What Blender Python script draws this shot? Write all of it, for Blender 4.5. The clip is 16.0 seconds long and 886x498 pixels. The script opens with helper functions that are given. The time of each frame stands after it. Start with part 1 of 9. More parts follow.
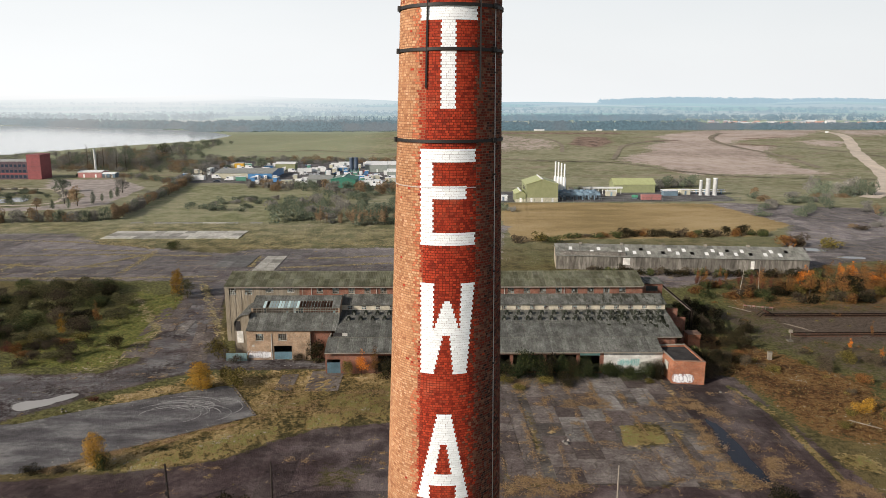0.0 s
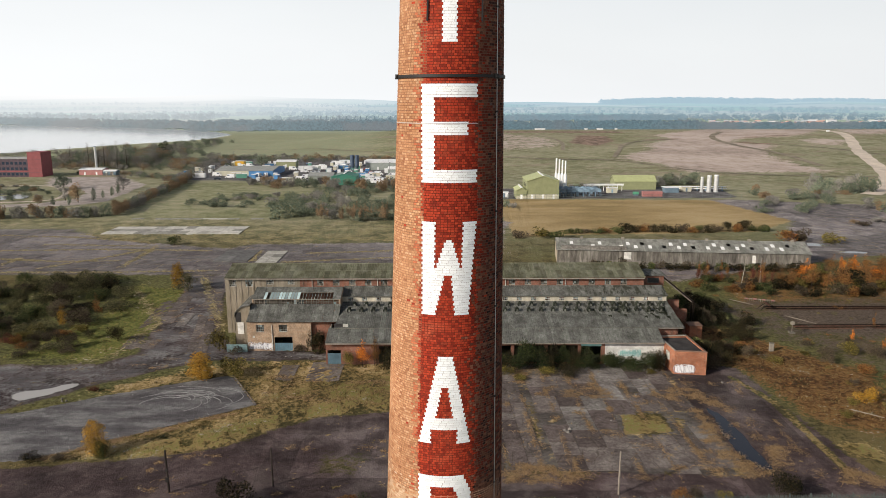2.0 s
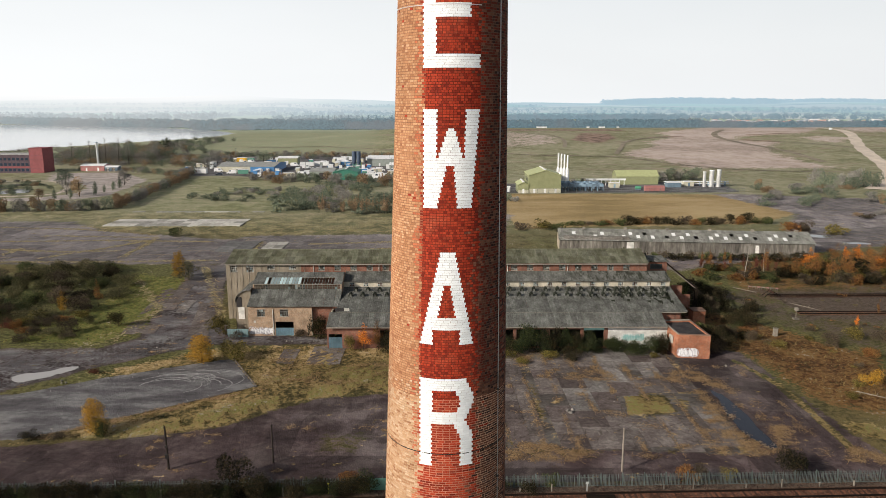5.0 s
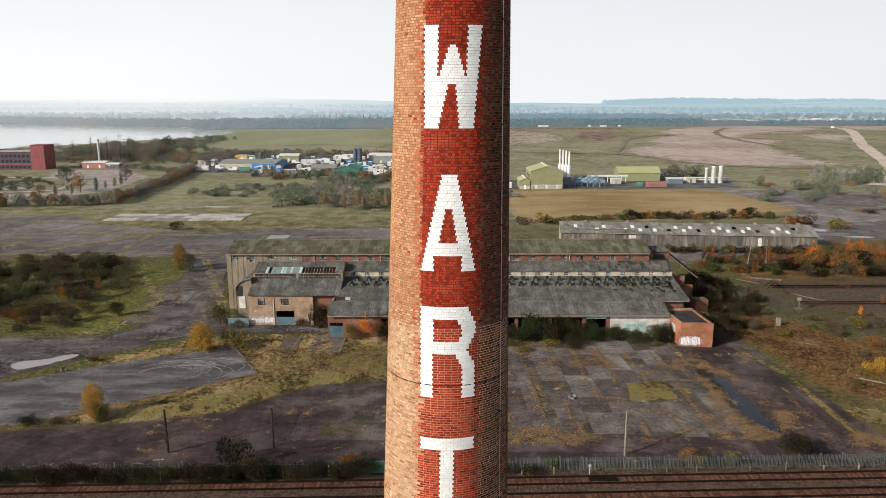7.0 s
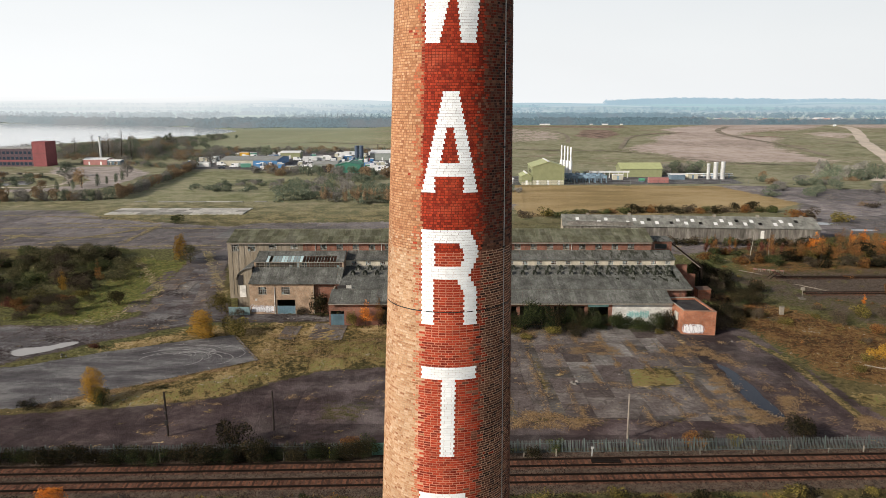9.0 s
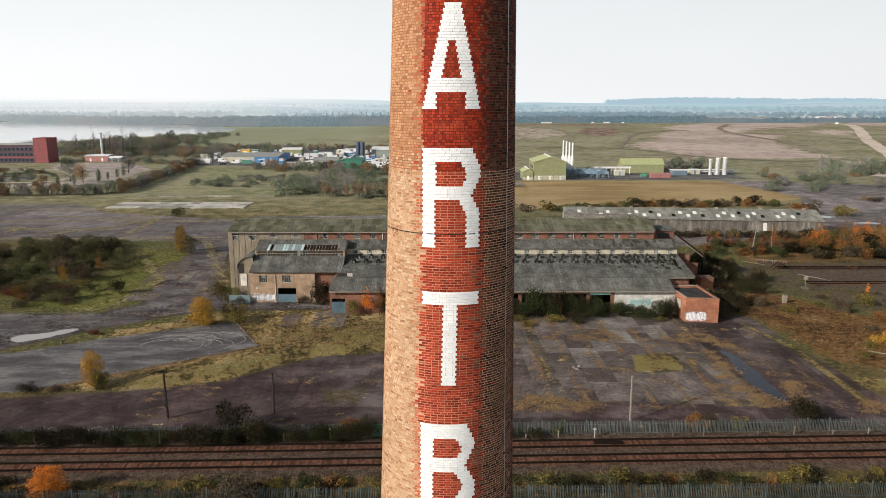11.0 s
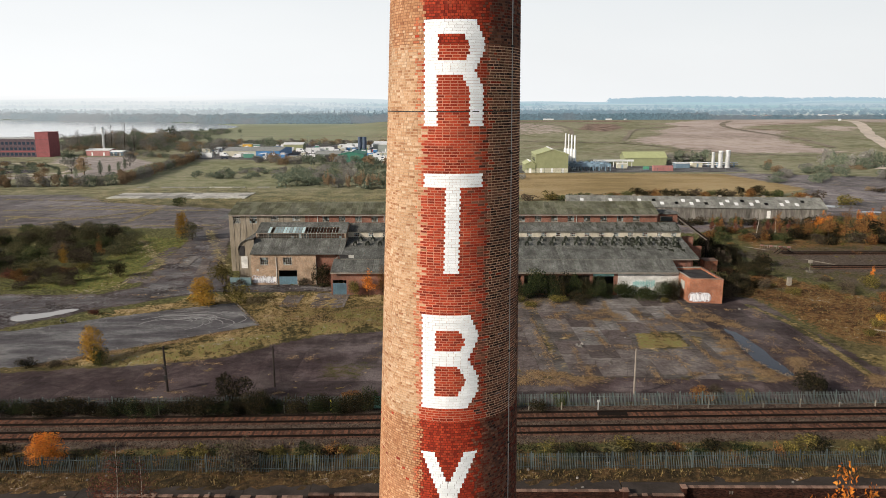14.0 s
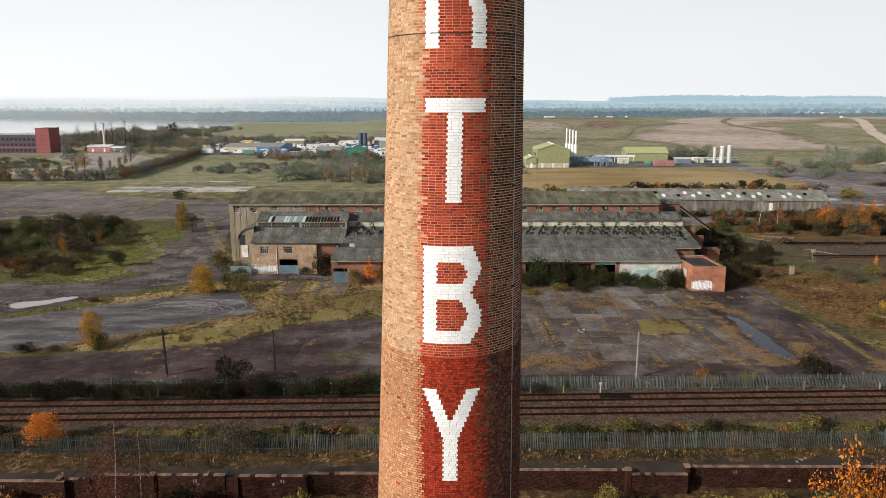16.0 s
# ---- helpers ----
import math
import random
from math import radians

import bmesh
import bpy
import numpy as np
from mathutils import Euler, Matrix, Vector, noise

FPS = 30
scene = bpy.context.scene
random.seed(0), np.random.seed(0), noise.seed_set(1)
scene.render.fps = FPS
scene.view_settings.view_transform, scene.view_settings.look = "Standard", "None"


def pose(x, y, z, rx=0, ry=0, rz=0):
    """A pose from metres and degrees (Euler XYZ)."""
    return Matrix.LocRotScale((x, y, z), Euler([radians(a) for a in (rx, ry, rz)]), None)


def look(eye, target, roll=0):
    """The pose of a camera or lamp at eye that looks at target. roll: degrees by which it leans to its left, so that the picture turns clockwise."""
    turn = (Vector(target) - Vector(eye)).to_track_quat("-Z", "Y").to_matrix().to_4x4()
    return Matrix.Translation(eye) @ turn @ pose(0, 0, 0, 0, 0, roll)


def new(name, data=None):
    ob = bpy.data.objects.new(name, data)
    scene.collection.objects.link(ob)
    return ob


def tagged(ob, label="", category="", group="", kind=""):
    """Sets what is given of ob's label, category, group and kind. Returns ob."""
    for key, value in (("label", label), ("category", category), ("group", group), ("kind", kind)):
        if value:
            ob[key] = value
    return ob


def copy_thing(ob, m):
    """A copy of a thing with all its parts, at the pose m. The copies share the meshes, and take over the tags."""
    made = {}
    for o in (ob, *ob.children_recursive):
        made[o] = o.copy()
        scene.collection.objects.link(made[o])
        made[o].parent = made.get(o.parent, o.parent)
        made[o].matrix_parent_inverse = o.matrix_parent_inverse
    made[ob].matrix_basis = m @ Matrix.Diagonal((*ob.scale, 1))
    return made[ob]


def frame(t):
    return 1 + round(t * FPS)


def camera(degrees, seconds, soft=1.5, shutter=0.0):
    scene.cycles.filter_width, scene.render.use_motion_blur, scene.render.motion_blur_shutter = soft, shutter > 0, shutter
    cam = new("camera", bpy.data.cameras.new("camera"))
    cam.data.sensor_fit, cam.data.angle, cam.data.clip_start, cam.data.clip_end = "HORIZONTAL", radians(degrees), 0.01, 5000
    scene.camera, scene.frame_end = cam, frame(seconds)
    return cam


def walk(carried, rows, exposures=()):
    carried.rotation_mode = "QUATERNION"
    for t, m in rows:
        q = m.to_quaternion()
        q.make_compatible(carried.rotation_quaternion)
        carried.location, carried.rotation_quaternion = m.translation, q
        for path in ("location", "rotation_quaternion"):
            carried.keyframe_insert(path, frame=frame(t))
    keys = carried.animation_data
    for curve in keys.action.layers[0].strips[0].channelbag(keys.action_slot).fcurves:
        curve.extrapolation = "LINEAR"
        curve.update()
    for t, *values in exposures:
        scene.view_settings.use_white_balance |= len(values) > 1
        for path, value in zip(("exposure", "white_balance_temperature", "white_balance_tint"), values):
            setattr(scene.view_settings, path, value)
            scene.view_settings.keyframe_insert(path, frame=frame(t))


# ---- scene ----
cam = camera(62.9, 16.0, soft=0.85)
PATH = [
    (0, (-0.012, 0.053, 48.634), -11.627, -0.202, -0.08),
    (0.5, (-0.020, 0.021, 48.219), -11.620, -0.190, -0.08),
    (1, (-0.026, -0.001, 47.774), -11.612, -0.175, -0.09),
    (1.5, (-0.032, -0.013, 47.304), -11.603, -0.159, -0.09),
    (2, (-0.038, -0.017, 46.813), -11.593, -0.141, -0.09),
    (2.5, (-0.042, -0.014, 46.304), -11.582, -0.121, -0.09),
    (3, (-0.046, -0.005, 45.782), -11.570, -0.099, -0.10),
    (3.5, (-0.049, 0.009, 45.248), -11.558, -0.077, -0.10),
    (4, (-0.052, 0.028, 44.705), -11.546, -0.053, -0.10),
    (6.5, (-0.061, 0.158, 41.907), -11.488, 0.081, -0.11),
    (7, (-0.063, 0.188, 41.338), -11.478, 0.110, -0.11),
    (7.5, (-0.064, 0.217, 40.767), -11.468, 0.139, -0.11),
    (8, (-0.065, 0.247, 40.195), -11.460, 0.168, -0.12),
    (8.5, (-0.067, 0.276, 39.622), -11.453, 0.198, -0.12),
    (9, (-0.068, 0.305, 39.048), -11.448, 0.227, -0.12),
    (11.5, (-0.080, 0.443, 36.183), -11.442, 0.367, -0.13),
    (12, (-0.084, 0.471, 35.615), -11.446, 0.394, -0.13),
    (12.5, (-0.088, 0.499, 35.052), -11.451, 0.419, -0.13),
    (13, (-0.093, 0.529, 34.494), -11.459, 0.443, -0.14),
    (13.5, (-0.098, 0.560, 33.945), -11.468, 0.466, -0.14),
    (14, (-0.105, 0.594, 33.405), -11.480, 0.487, -0.14),
    (14.5, (-0.112, 0.631, 32.879), -11.494, 0.507, -0.14),
    (15, (-0.120, 0.672, 32.369), -11.509, 0.525, -0.14),
    (15.5, (-0.130, 0.718, 31.879), -11.527, 0.542, -0.15),
    (16, (-0.140, 0.769, 31.414), -11.547, 0.557, -0.15),
]
walk(cam, [(t, pose(*eye, 90 + pitch, 0, yaw) @ pose(0, 0, 0, 0, 0, roll)) for t, eye, pitch, yaw, roll in PATH])

# ---- light ----
SUN_AZ, SUN_EL = radians(-123), radians(25)  # compass from +y, clockwise
world = bpy.data.worlds.new("sky")
scene.world = world
world.use_nodes = True
wn, wl = world.node_tree.nodes, world.node_tree.links
bg = wn["Background"]
sky = wn.new("ShaderNodeTexSky")
sky.sky_type, sky.sun_disc = "NISHITA", False
sky.sun_elevation, sky.sun_rotation = SUN_EL, SUN_AZ
sky.air_density, sky.dust_density, sky.ozone_density = 1.0, 4.0, 1.0
# thin high cloud and ground haze: pale towards the horizon
wc = wn.new("ShaderNodeTexCoord")
ws = wn.new("ShaderNodeSeparateXYZ")
wl.new(wc.outputs["Generated"], ws.inputs[0])
wr = wn.new("ShaderNodeMapRange")
wr.interpolation_type = "SMOOTHSTEP"
wr.inputs["From Min"].default_value, wr.inputs["From Max"].default_value = -0.05, 0.5
wr.inputs["To Min"].default_value, wr.inputs["To Max"].default_value = 0.95, 0.4
wl.new(ws.outputs["Z"], wr.inputs["Value"])
wnz = wn.new("ShaderNodeTexNoise")
wnz.inputs["Scale"].default_value, wnz.inputs["Detail"].default_value = 2.2, 4
wmap = wn.new("ShaderNodeMapping")
wmap.inputs["Scale"].default_value = (1, 1, 4)
wl.new(wc.outputs["Generated"], wmap.inputs[0])
wl.new(wmap.outputs[0], wnz.inputs["Vector"])
# the haze glows more on the sun's side
wx = wn.new("ShaderNodeMapRange")
wx.inputs["From Min"].default_value, wx.inputs["From Max"].default_value = -0.7, 0.7
wx.inputs["To Min"].default_value, wx.inputs["To Max"].default_value = 11.3, 9.3
wl.new(ws.outputs["X"], wx.inputs["Value"])
wz = wn.new("ShaderNodeMapRange")
wz.interpolation_type = "SMOOTHSTEP"
wz.inputs["From Min"].default_value, wz.inputs["From Max"].default_value = 0.13, 0.6
wz.inputs["To Min"].default_value, wz.inputs["To Max"].default_value = 1.0, 0.16
wl.new(ws.outputs["Z"], wz.inputs["Value"])
wnr = wn.new("ShaderNodeMapRange")
wnr.inputs["To Min"].default_value, wnr.inputs["To Max"].default_value = 0.95, 1.05
wl.new(wnz.outputs["Fac"], wnr.inputs["Value"])
wm1 = wn.new("ShaderNodeMath"); wm1.operation = "MULTIPLY"
wl.new(wx.outputs[0], wm1.inputs[0]); wl.new(wz.outputs[0], wm1.inputs[1])
wm2 = wn.new("ShaderNodeMath"); wm2.operation = "MULTIPLY"
wl.new(wm1.outputs[0], wm2.inputs[0]); wl.new(wnr.outputs[0], wm2.inputs[1])
wv = wn.new("ShaderNodeVectorMath"); wv.operation = "SCALE"
wv.inputs[0].default_value = (0.965, 0.985, 1.0)
wl.new(wm2.outputs[0], wv.inputs["Scale"])
wmix = wn.new("ShaderNodeMix"); wmix.data_type = "RGBA"
wl.new(wr.outputs[0], wmix.inputs["Factor"])
wl.new(sky.outputs[0], wmix.inputs["A"]); wl.new(wv.outputs[0], wmix.inputs["B"])
wl.new(wmix.outputs["Result"], bg.inputs["Color"])
bg.inputs["Strength"].default_value = 0.1

sun_data = bpy.data.lights.new("sun", "SUN")
sun_data.energy, sun_data.angle, sun_data.color = 5.0, radians(1.0), (1.0, 0.915, 0.81)
sun = new("sun", sun_data)
sun.matrix_world = look((math.sin(SUN_AZ) * math.cos(SUN_EL) * 100, math.cos(SUN_AZ) * math.cos(SUN_EL) * 100, math.sin(SUN_EL) * 100), (0, 0, 0))
scene.view_settings.exposure = 0.0


# ---- mesh and part helpers ----
class Geo:
    """Collects faces for one mesh."""

    def __init__(self):
        self.v, self.f, self.weld = [], [], False

    def add(self, verts, faces):
        n = len(self.v)
        self.v.extend(verts)
        self.f.extend([tuple(i + n for i in q) for q in faces])

    def box(self, x0, x1, y0, y1, z0, z1, m=None):
        p = [(x0, y0, z0), (x1, y0, z0), (x1, y1, z0), (x0, y1, z0), (x0, y0, z1), (x1, y0, z1), (x1, y1, z1), (x0, y1, z1)]
        if m is not None:
            p = [tuple(m @ Vector(q)) for q in p]
        self.add(p, [(0, 3, 2, 1), (4, 5, 6, 7), (0, 1, 5, 4), (1, 2, 6, 5), (2, 3, 7, 6), (3, 0, 4, 7)])
        return self

    def beam(self, a, b, w, h=None):
        """A bar of section w x h from a to b."""
        a, b = Vector(a), Vector(b)
        h = h or w
        d = (b - a).normalized()
        s = d.cross(Vector((0, 0, 1)))
        s = s.normalized() if s.length > 1e-3 else Vector((1, 0, 0))
        u = s.cross(d)
        p = [tuple(c + s * i * w / 2 + u * j * h / 2) for c in (a, b) for i, j in ((-1, -1), (1, -1), (1, 1), (-1, 1))]
        self.add(p, [(0, 3, 2, 1), (4, 5, 6, 7), (0, 1, 5, 4), (1, 2, 6, 5), (2, 3, 7, 6), (3, 0, 4, 7)])
        return self

    def cyl(self, a, b, r0, r1=None, n=8, caps=True):
        a, b = Vector(a), Vector(b)
        r1 = r0 if r1 is None else r1
        d = (b - a).normalized()
        s = d.cross(Vector((0, 0, 1)))
        s = s.normalized() if s.length > 1e-3 else Vector((1, 0, 0))
        u = d.cross(s)
        p = []
        for c, r in ((a, r0), (b, r1)):
            for i in range(n):
                t = 2 * math.pi * i / n
                p.append(tuple(c + (s * math.cos(t) + u * math.sin(t)) * r))
        f = [(i, (i + 1) % n, n + (i + 1) % n, n + i) for i in range(n)]
        if caps:
            f += [tuple(range(n - 1, -1, -1)), tuple(range(n, 2 * n))]
        self.add(p, f)
        return self

    def strip(self, pts, w, h, wide=None):
        """One bent bar of section w x h through points; wide: the sideways direction."""
        n0 = len(self.v)
        pts = [Vector(q) for q in pts]
        for i, q in enumerate(pts):
            d = (pts[min(i + 1, len(pts) - 1)] - pts[max(i - 1, 0)]).normalized()
            s = Vector(wide) if wide else d.cross(Vector((0, 0, 1))).normalized()
            u = s.cross(d).normalized()
            self.v += [tuple(q + s * a * w / 2 + u * b * h / 2) for a, b in ((-1, -1), (1, -1), (1, 1), (-1, 1))]
        for i in range(len(pts) - 1):
            for j in range(4):
                a, b = n0 + 4 * i + j, n0 + 4 * i + (j + 1) % 4
                self.f.append((a, b, b + 4, a + 4))
        return self

    def prism(self, poly, x0, x1):
        """A (y, z) outline pushed along x."""
        n = len(poly)
        p = [(x0, y, z) for y, z in poly] + [(x1, y, z) for y, z in poly]
        self.add(p, [(i, (i + 1) % n, n + (i + 1) % n, n + i) for i in range(n)] + [tuple(range(n - 1, -1, -1)), tuple(range(n, 2 * n))])
        return self

    def slab(self, poly, z0, z1):
        """An (x, y) outline pushed up from z0 to z1."""
        n = len(poly)
        p = [(x, y, z0) for x, y in poly] + [(x, y, z1) for x, y in poly]
        self.add(p, [(i, (i + 1) % n, n + (i + 1) % n, n + i) for i in range(n)] + [tuple(range(n - 1, -1, -1)), tuple(range(n, 2 * n))])
        return self

    def wall(self, x0, x1, y0, y1, z0, z1, holes=()):
        """A wall along x with rectangular openings (xa, xb, za, zb)."""
        self.weld = True
        xs = sorted({x0, x1, *[h[0] for h in holes], *[h[1] for h in holes]})
        for a, b in zip(xs, xs[1:]):
            m = (a + b) / 2
            cuts = sorted((h[2], h[3]) for h in holes if h[0] < m < h[1])
            z = z0
            for c, d in cuts:
                if c > z + 1e-4:
                    self.box(a, b, y0, y1, z, c)
                z = d
            if z1 > z + 1e-4:
                self.box(a, b, y0, y1, z, z1)
        return self

    def mesh(self, name, material=None, smooth=False):
        if self.weld:  # share the corners of touching blocks
            seen, turn = {}, []
            for q in self.v:
                turn.append(seen.setdefault(tuple(round(u, 4) for u in q), len(seen)))
            self.v = list(seen)
            self.f = [tuple(turn[i] for i in f) for f in self.f]
        me = bpy.data.meshes.new(name)
        me.from_pydata(self.v, [], self.f)
        if material:
            me.materials.append(material)
        if smooth:
            me.polygons.foreach_set("use_smooth", [True] * len(me.polygons))
        me.update()
        return me


def part(name, geo, material, parent=None, label="", smooth=False, m=None):
    """One mesh object under a thing or under a part."""
    me = geo.mesh(name, material, smooth) if isinstance(geo, Geo) else geo
    ob = new(name, me)
    ob.parent = parent
    if m is not None:
        ob.matrix_basis = m
    if label:
        tagged(ob, label)
    return ob


def thing(name, label, category, group="", kind="", m=None):
    """An empty at the base of a thing that has parts."""
    ob = new(name)
    ob.empty_display_size = 0.3
    if m is not None:
        ob.matrix_basis = m
    return tagged(ob, label, category, group, kind)


# ---- materials ----
class Mat:
    """A small builder for procedural materials in object space."""

    def __init__(self, name, rough=0.85, metal=0.0):
        self.m = bpy.data.materials.new(name)
        self.m.use_nodes = True
        self.n, self.l = self.m.node_tree.nodes, self.m.node_tree.links
        self.b = self.n["Principled BSDF"]
        self.b.inputs["Roughness"].default_value = rough
        self.b.inputs["Metallic"].default_value = metal
        if rough >= 0.75:  # rough, porous surfaces keep little sheen
            self.b.inputs["Specular IOR Level"].default_value = 0.12
        g = self.n.new("ShaderNodeNewGeometry")
        self.geo = g
        self.pos = g.outputs["Position"]

    def noise(self, scale, detail=4, rough=0.6, stretch=(1, 1, 1), dist=0.0):
        mp = self.n.new("ShaderNodeMapping")
        mp.inputs["Scale"].default_value = stretch
        self.l.new(self.pos, mp.inputs[0])
        t = self.n.new("ShaderNodeTexNoise")
        for k, v in (("Scale", scale), ("Detail", detail), ("Roughness", rough), ("Distortion", dist)):
            t.inputs[k].default_value = v
        self.l.new(mp.outputs[0], t.inputs["Vector"])
        return t.outputs["Fac"]

    def voronoi(self, scale, stretch=(1, 1, 1), feature="F1"):
        mp = self.n.new("ShaderNodeMapping")
        mp.inputs["Scale"].default_value = stretch
        self.l.new(self.pos, mp.inputs[0])
        t = self.n.new("ShaderNodeTexVoronoi")
        t.feature = feature
        t.inputs["Scale"].default_value = scale
        self.l.new(mp.outputs[0], t.inputs["Vector"])
        return t.outputs["Distance"]

    def cells(self, scale, stretch=(1, 1, 1)):
        """A random value for each squarish patch."""
        mp = self.n.new("ShaderNodeMapping")
        mp.inputs["Scale"].default_value = stretch
        self.l.new(self.pos, mp.inputs[0])
        t = self.n.new("ShaderNodeTexVoronoi")
        t.distance = "CHEBYCHEV"
        t.inputs["Scale"].default_value = scale
        self.l.new(mp.outputs[0], t.inputs["Vector"])
        s = self.n.new("ShaderNodeSeparateColor")
        self.l.new(t.outputs["Color"], s.inputs[0])
        return s.outputs["Red"]

    def wave(self, scale, axis="X", dist=0.0):
        t = self.n.new("ShaderNodeTexWave")
        t.bands_direction = axis
        t.inputs["Scale"].default_value, t.inputs["Distortion"].default_value = scale, dist
        self.l.new(self.pos, t.inputs["Vector"])
        return t.outputs["Fac"]

    def island(self):
        return self.geo.outputs["Random Per Island"]

    def rnd(self):
        return self.n.new("ShaderNodeObjectInfo").outputs["Random"]

    def attr(self, name, channel):
        a = self.n.new("ShaderNodeAttribute")
        a.attribute_name = name
        if channel == "A":
            return a.outputs["Alpha"]
        s = self.n.new("ShaderNodeSeparateColor")
        self.l.new(a.outputs["Color"], s.inputs[0])
        return s.outputs[{"R": "Red", "G": "Green", "B": "Blue"}[channel]]

    def math(self, op, a, b=0.0, c=None):
        t = self.n.new("ShaderNodeMath")
        t.operation = op
        for i, v in enumerate((a, b) if c is None else (a, b, c)):
            if isinstance(v, (int, float)):
                t.inputs[i].default_value = v
            else:
                self.l.new(v, t.inputs[i])
        return t.outputs[0]

    def step(self, v, lo, hi, a=0.0, b=1.0):
        t = self.n.new("ShaderNodeMapRange")
        t.interpolation_type = "SMOOTHSTEP"
        for k, q in (("From Min", lo), ("From Max", hi), ("To Min", a), ("To Max", b)):
            t.inputs[k].default_value = q
        self.l.new(v, t.inputs["Value"])
        return t.outputs[0]

    def mix(self, fac, a, b, mode="MIX"):
        t = self.n.new("ShaderNodeMix")
        t.data_type, t.blend_type = "RGBA", mode
        for k, v in (("Factor", fac), ("A", a), ("B", b)):
            if isinstance(v, tuple):
                t.inputs[k].default_value = (*v, 1) if len(v) == 3 else v
            elif isinstance(v, (int, float)):
                t.inputs[k].default_value = v
            else:
                self.l.new(v, t.inputs[k])
        return t.outputs["Result"]

    def ramp(self, fac, stops):
        t = self.n.new("ShaderNodeValToRGB")
        e = t.color_ramp.elements
        while len(e) < len(stops):
            e.new(0.5)
        for q, (p, c) in zip(e, stops):
            q.position, q.color = p, (*c, 1)
        self.l.new(fac, t.inputs[0])
        return t.outputs[0]

    def tone(self, col, fac, lo, hi):
        """Brighten or darken a colour by a factor between lo and hi."""
        s = self.step(fac, 0.25, 0.75, lo, hi)
        v = self.n.new("ShaderNodeVectorMath")
        v.operation = "SCALE"
        if isinstance(col, tuple):
            v.inputs[0].default_value = col
        else:
            self.l.new(col, v.inputs[0])
        self.l.new(s, v.inputs["Scale"])
        return v.outputs[0]

    def bump(self, h, dist=0.02, strength=0.6):
        t = self.n.new("ShaderNodeBump")
        t.inputs["Distance"].default_value, t.inputs["Strength"].default_value = dist, strength
        self.l.new(h, t.inputs["Height"])
        self.l.new(t.outputs[0], self.b.inputs["Normal"])
        return self

    def out(self, col):
        if isinstance(col, tuple):
            self.b.inputs["Base Color"].default_value = (*col, 1)
        else:
            self.l.new(col, self.b.inputs["Base Color"])
        return self.m


def plain(name, c, rough=0.8, metal=0.0, var=0.25, scale=0.6, fine=6.0, rnd=0.0):
    """A worn, slightly uneven coat of one colour."""
    k = Mat(name, rough, metal)
    col = k.tone(c, k.noise(scale, 5), 1 - var, 1 + var)
    col = k.tone(col, k.noise(fine, 3), 0.88, 1.12)
    if rnd:
        col = k.tone(col, k.rnd(), 1 - rnd, 1 + rnd)
    return k.out(col)

# ---- ground ----
def sstep(v, a, b):
    t = np.clip((v - a) / (b - a), 0, 1)
    return t * t * (3 - 2 * t)


def inside(px, py, poly):
    """Signed distance to an outline, positive inside."""
    d = np.full(px.shape, 1e9)
    w = np.zeros(px.shape, bool)
    n = len(poly)
    for i in range(n):
        (ax, ay), (bx, by) = poly[i], poly[(i + 1) % n]
        ex, ey = bx - ax, by - ay
        t = np.clip(((px - ax) * ex + (py - ay) * ey) / (ex * ex + ey * ey), 0, 1)
        d = np.minimum(d, np.hypot(px - ax - t * ex, py - ay - t * ey))
        c = (ay > py) != (by > py)
        with np.errstate(divide="ignore", invalid="ignore"):
            xx = (bx - ax) * (py - ay) / (by - ay + 1e-12) + ax
        w ^= c & (px < xx)
    return np.where(w, d, -d)


def rail_y(x):
    return 73.7 + 0.033 * (x + 0.0)


def mound(x, y):
    """Height of the restored tip beyond the gas plant."""
    d = inside(np.asarray(x, float), np.asarray(y, float), TIP)
    foot = 420 + 170 * sstep(-x, -60, 120)
    h = 12.2 * sstep(d, 0, 140) * (0.2 + 0.8 * sstep(y, foot, 850)) * (1 - 0.85 * sstep(y, 850, 1150))
    return h + 0.9 * np.sin(x / 61 + 1.3) * np.sin(y / 53) * sstep(d, 40, 160) * (1 - sstep(y, 780, 850))


def relief(x, y):
    h = mound(x, y)
    # low ballast bank under the railway
    d = np.abs(y - rail_y(x) + 2.3)
    h = h + 0.3 * (1 - sstep(d, 4.6, 6.4)) * (np.abs(x) < 900)
    # banks of the verge beside the pad
    h = h + 0.5 * sstep(inside(x, y, VERGE), 0.0, 3.5) - 1.9 * sstep(59.4 + 0.035 * x - y, 0, 1.3) * sstep(y, 28, 40) * (1 - sstep(np.abs(x), 46, 60))
    h = h - 3.0 * sstep(inside(x, y, LAKE), 0, 25)
    return h


VERGE = [(-57, 86.8), (-54, 88.3), (-49.2, 89.2), (-38, 89.7), (-29.8, 92.7), (-23.2, 98.7), (-18, 102.1), (-7.8, 104), (3, 105), (6, 112), (4, 122), (-10, 120), (-22, 113), (-28.6, 107.5), (-35, 102.6), (-43.2, 96.5), (-52, 90)]
TIP = [(-150, 560), (-225, 600), (-238, 700), (-215, 800), (-165, 930), (-80, 1120), (200, 1200), (1500, 1200), (1500, 420), (60, 420)]
LAKE = [(-1500, 650), (-400, 650), (-370, 740), (-335, 820), (-300, 880), (-286, 950), (-288, 1040), (-326, 1112), (-382, 1199), (-468, 1267), (-622, 1395), (-772, 1477), (-889, 1483), (-1500, 1490)]
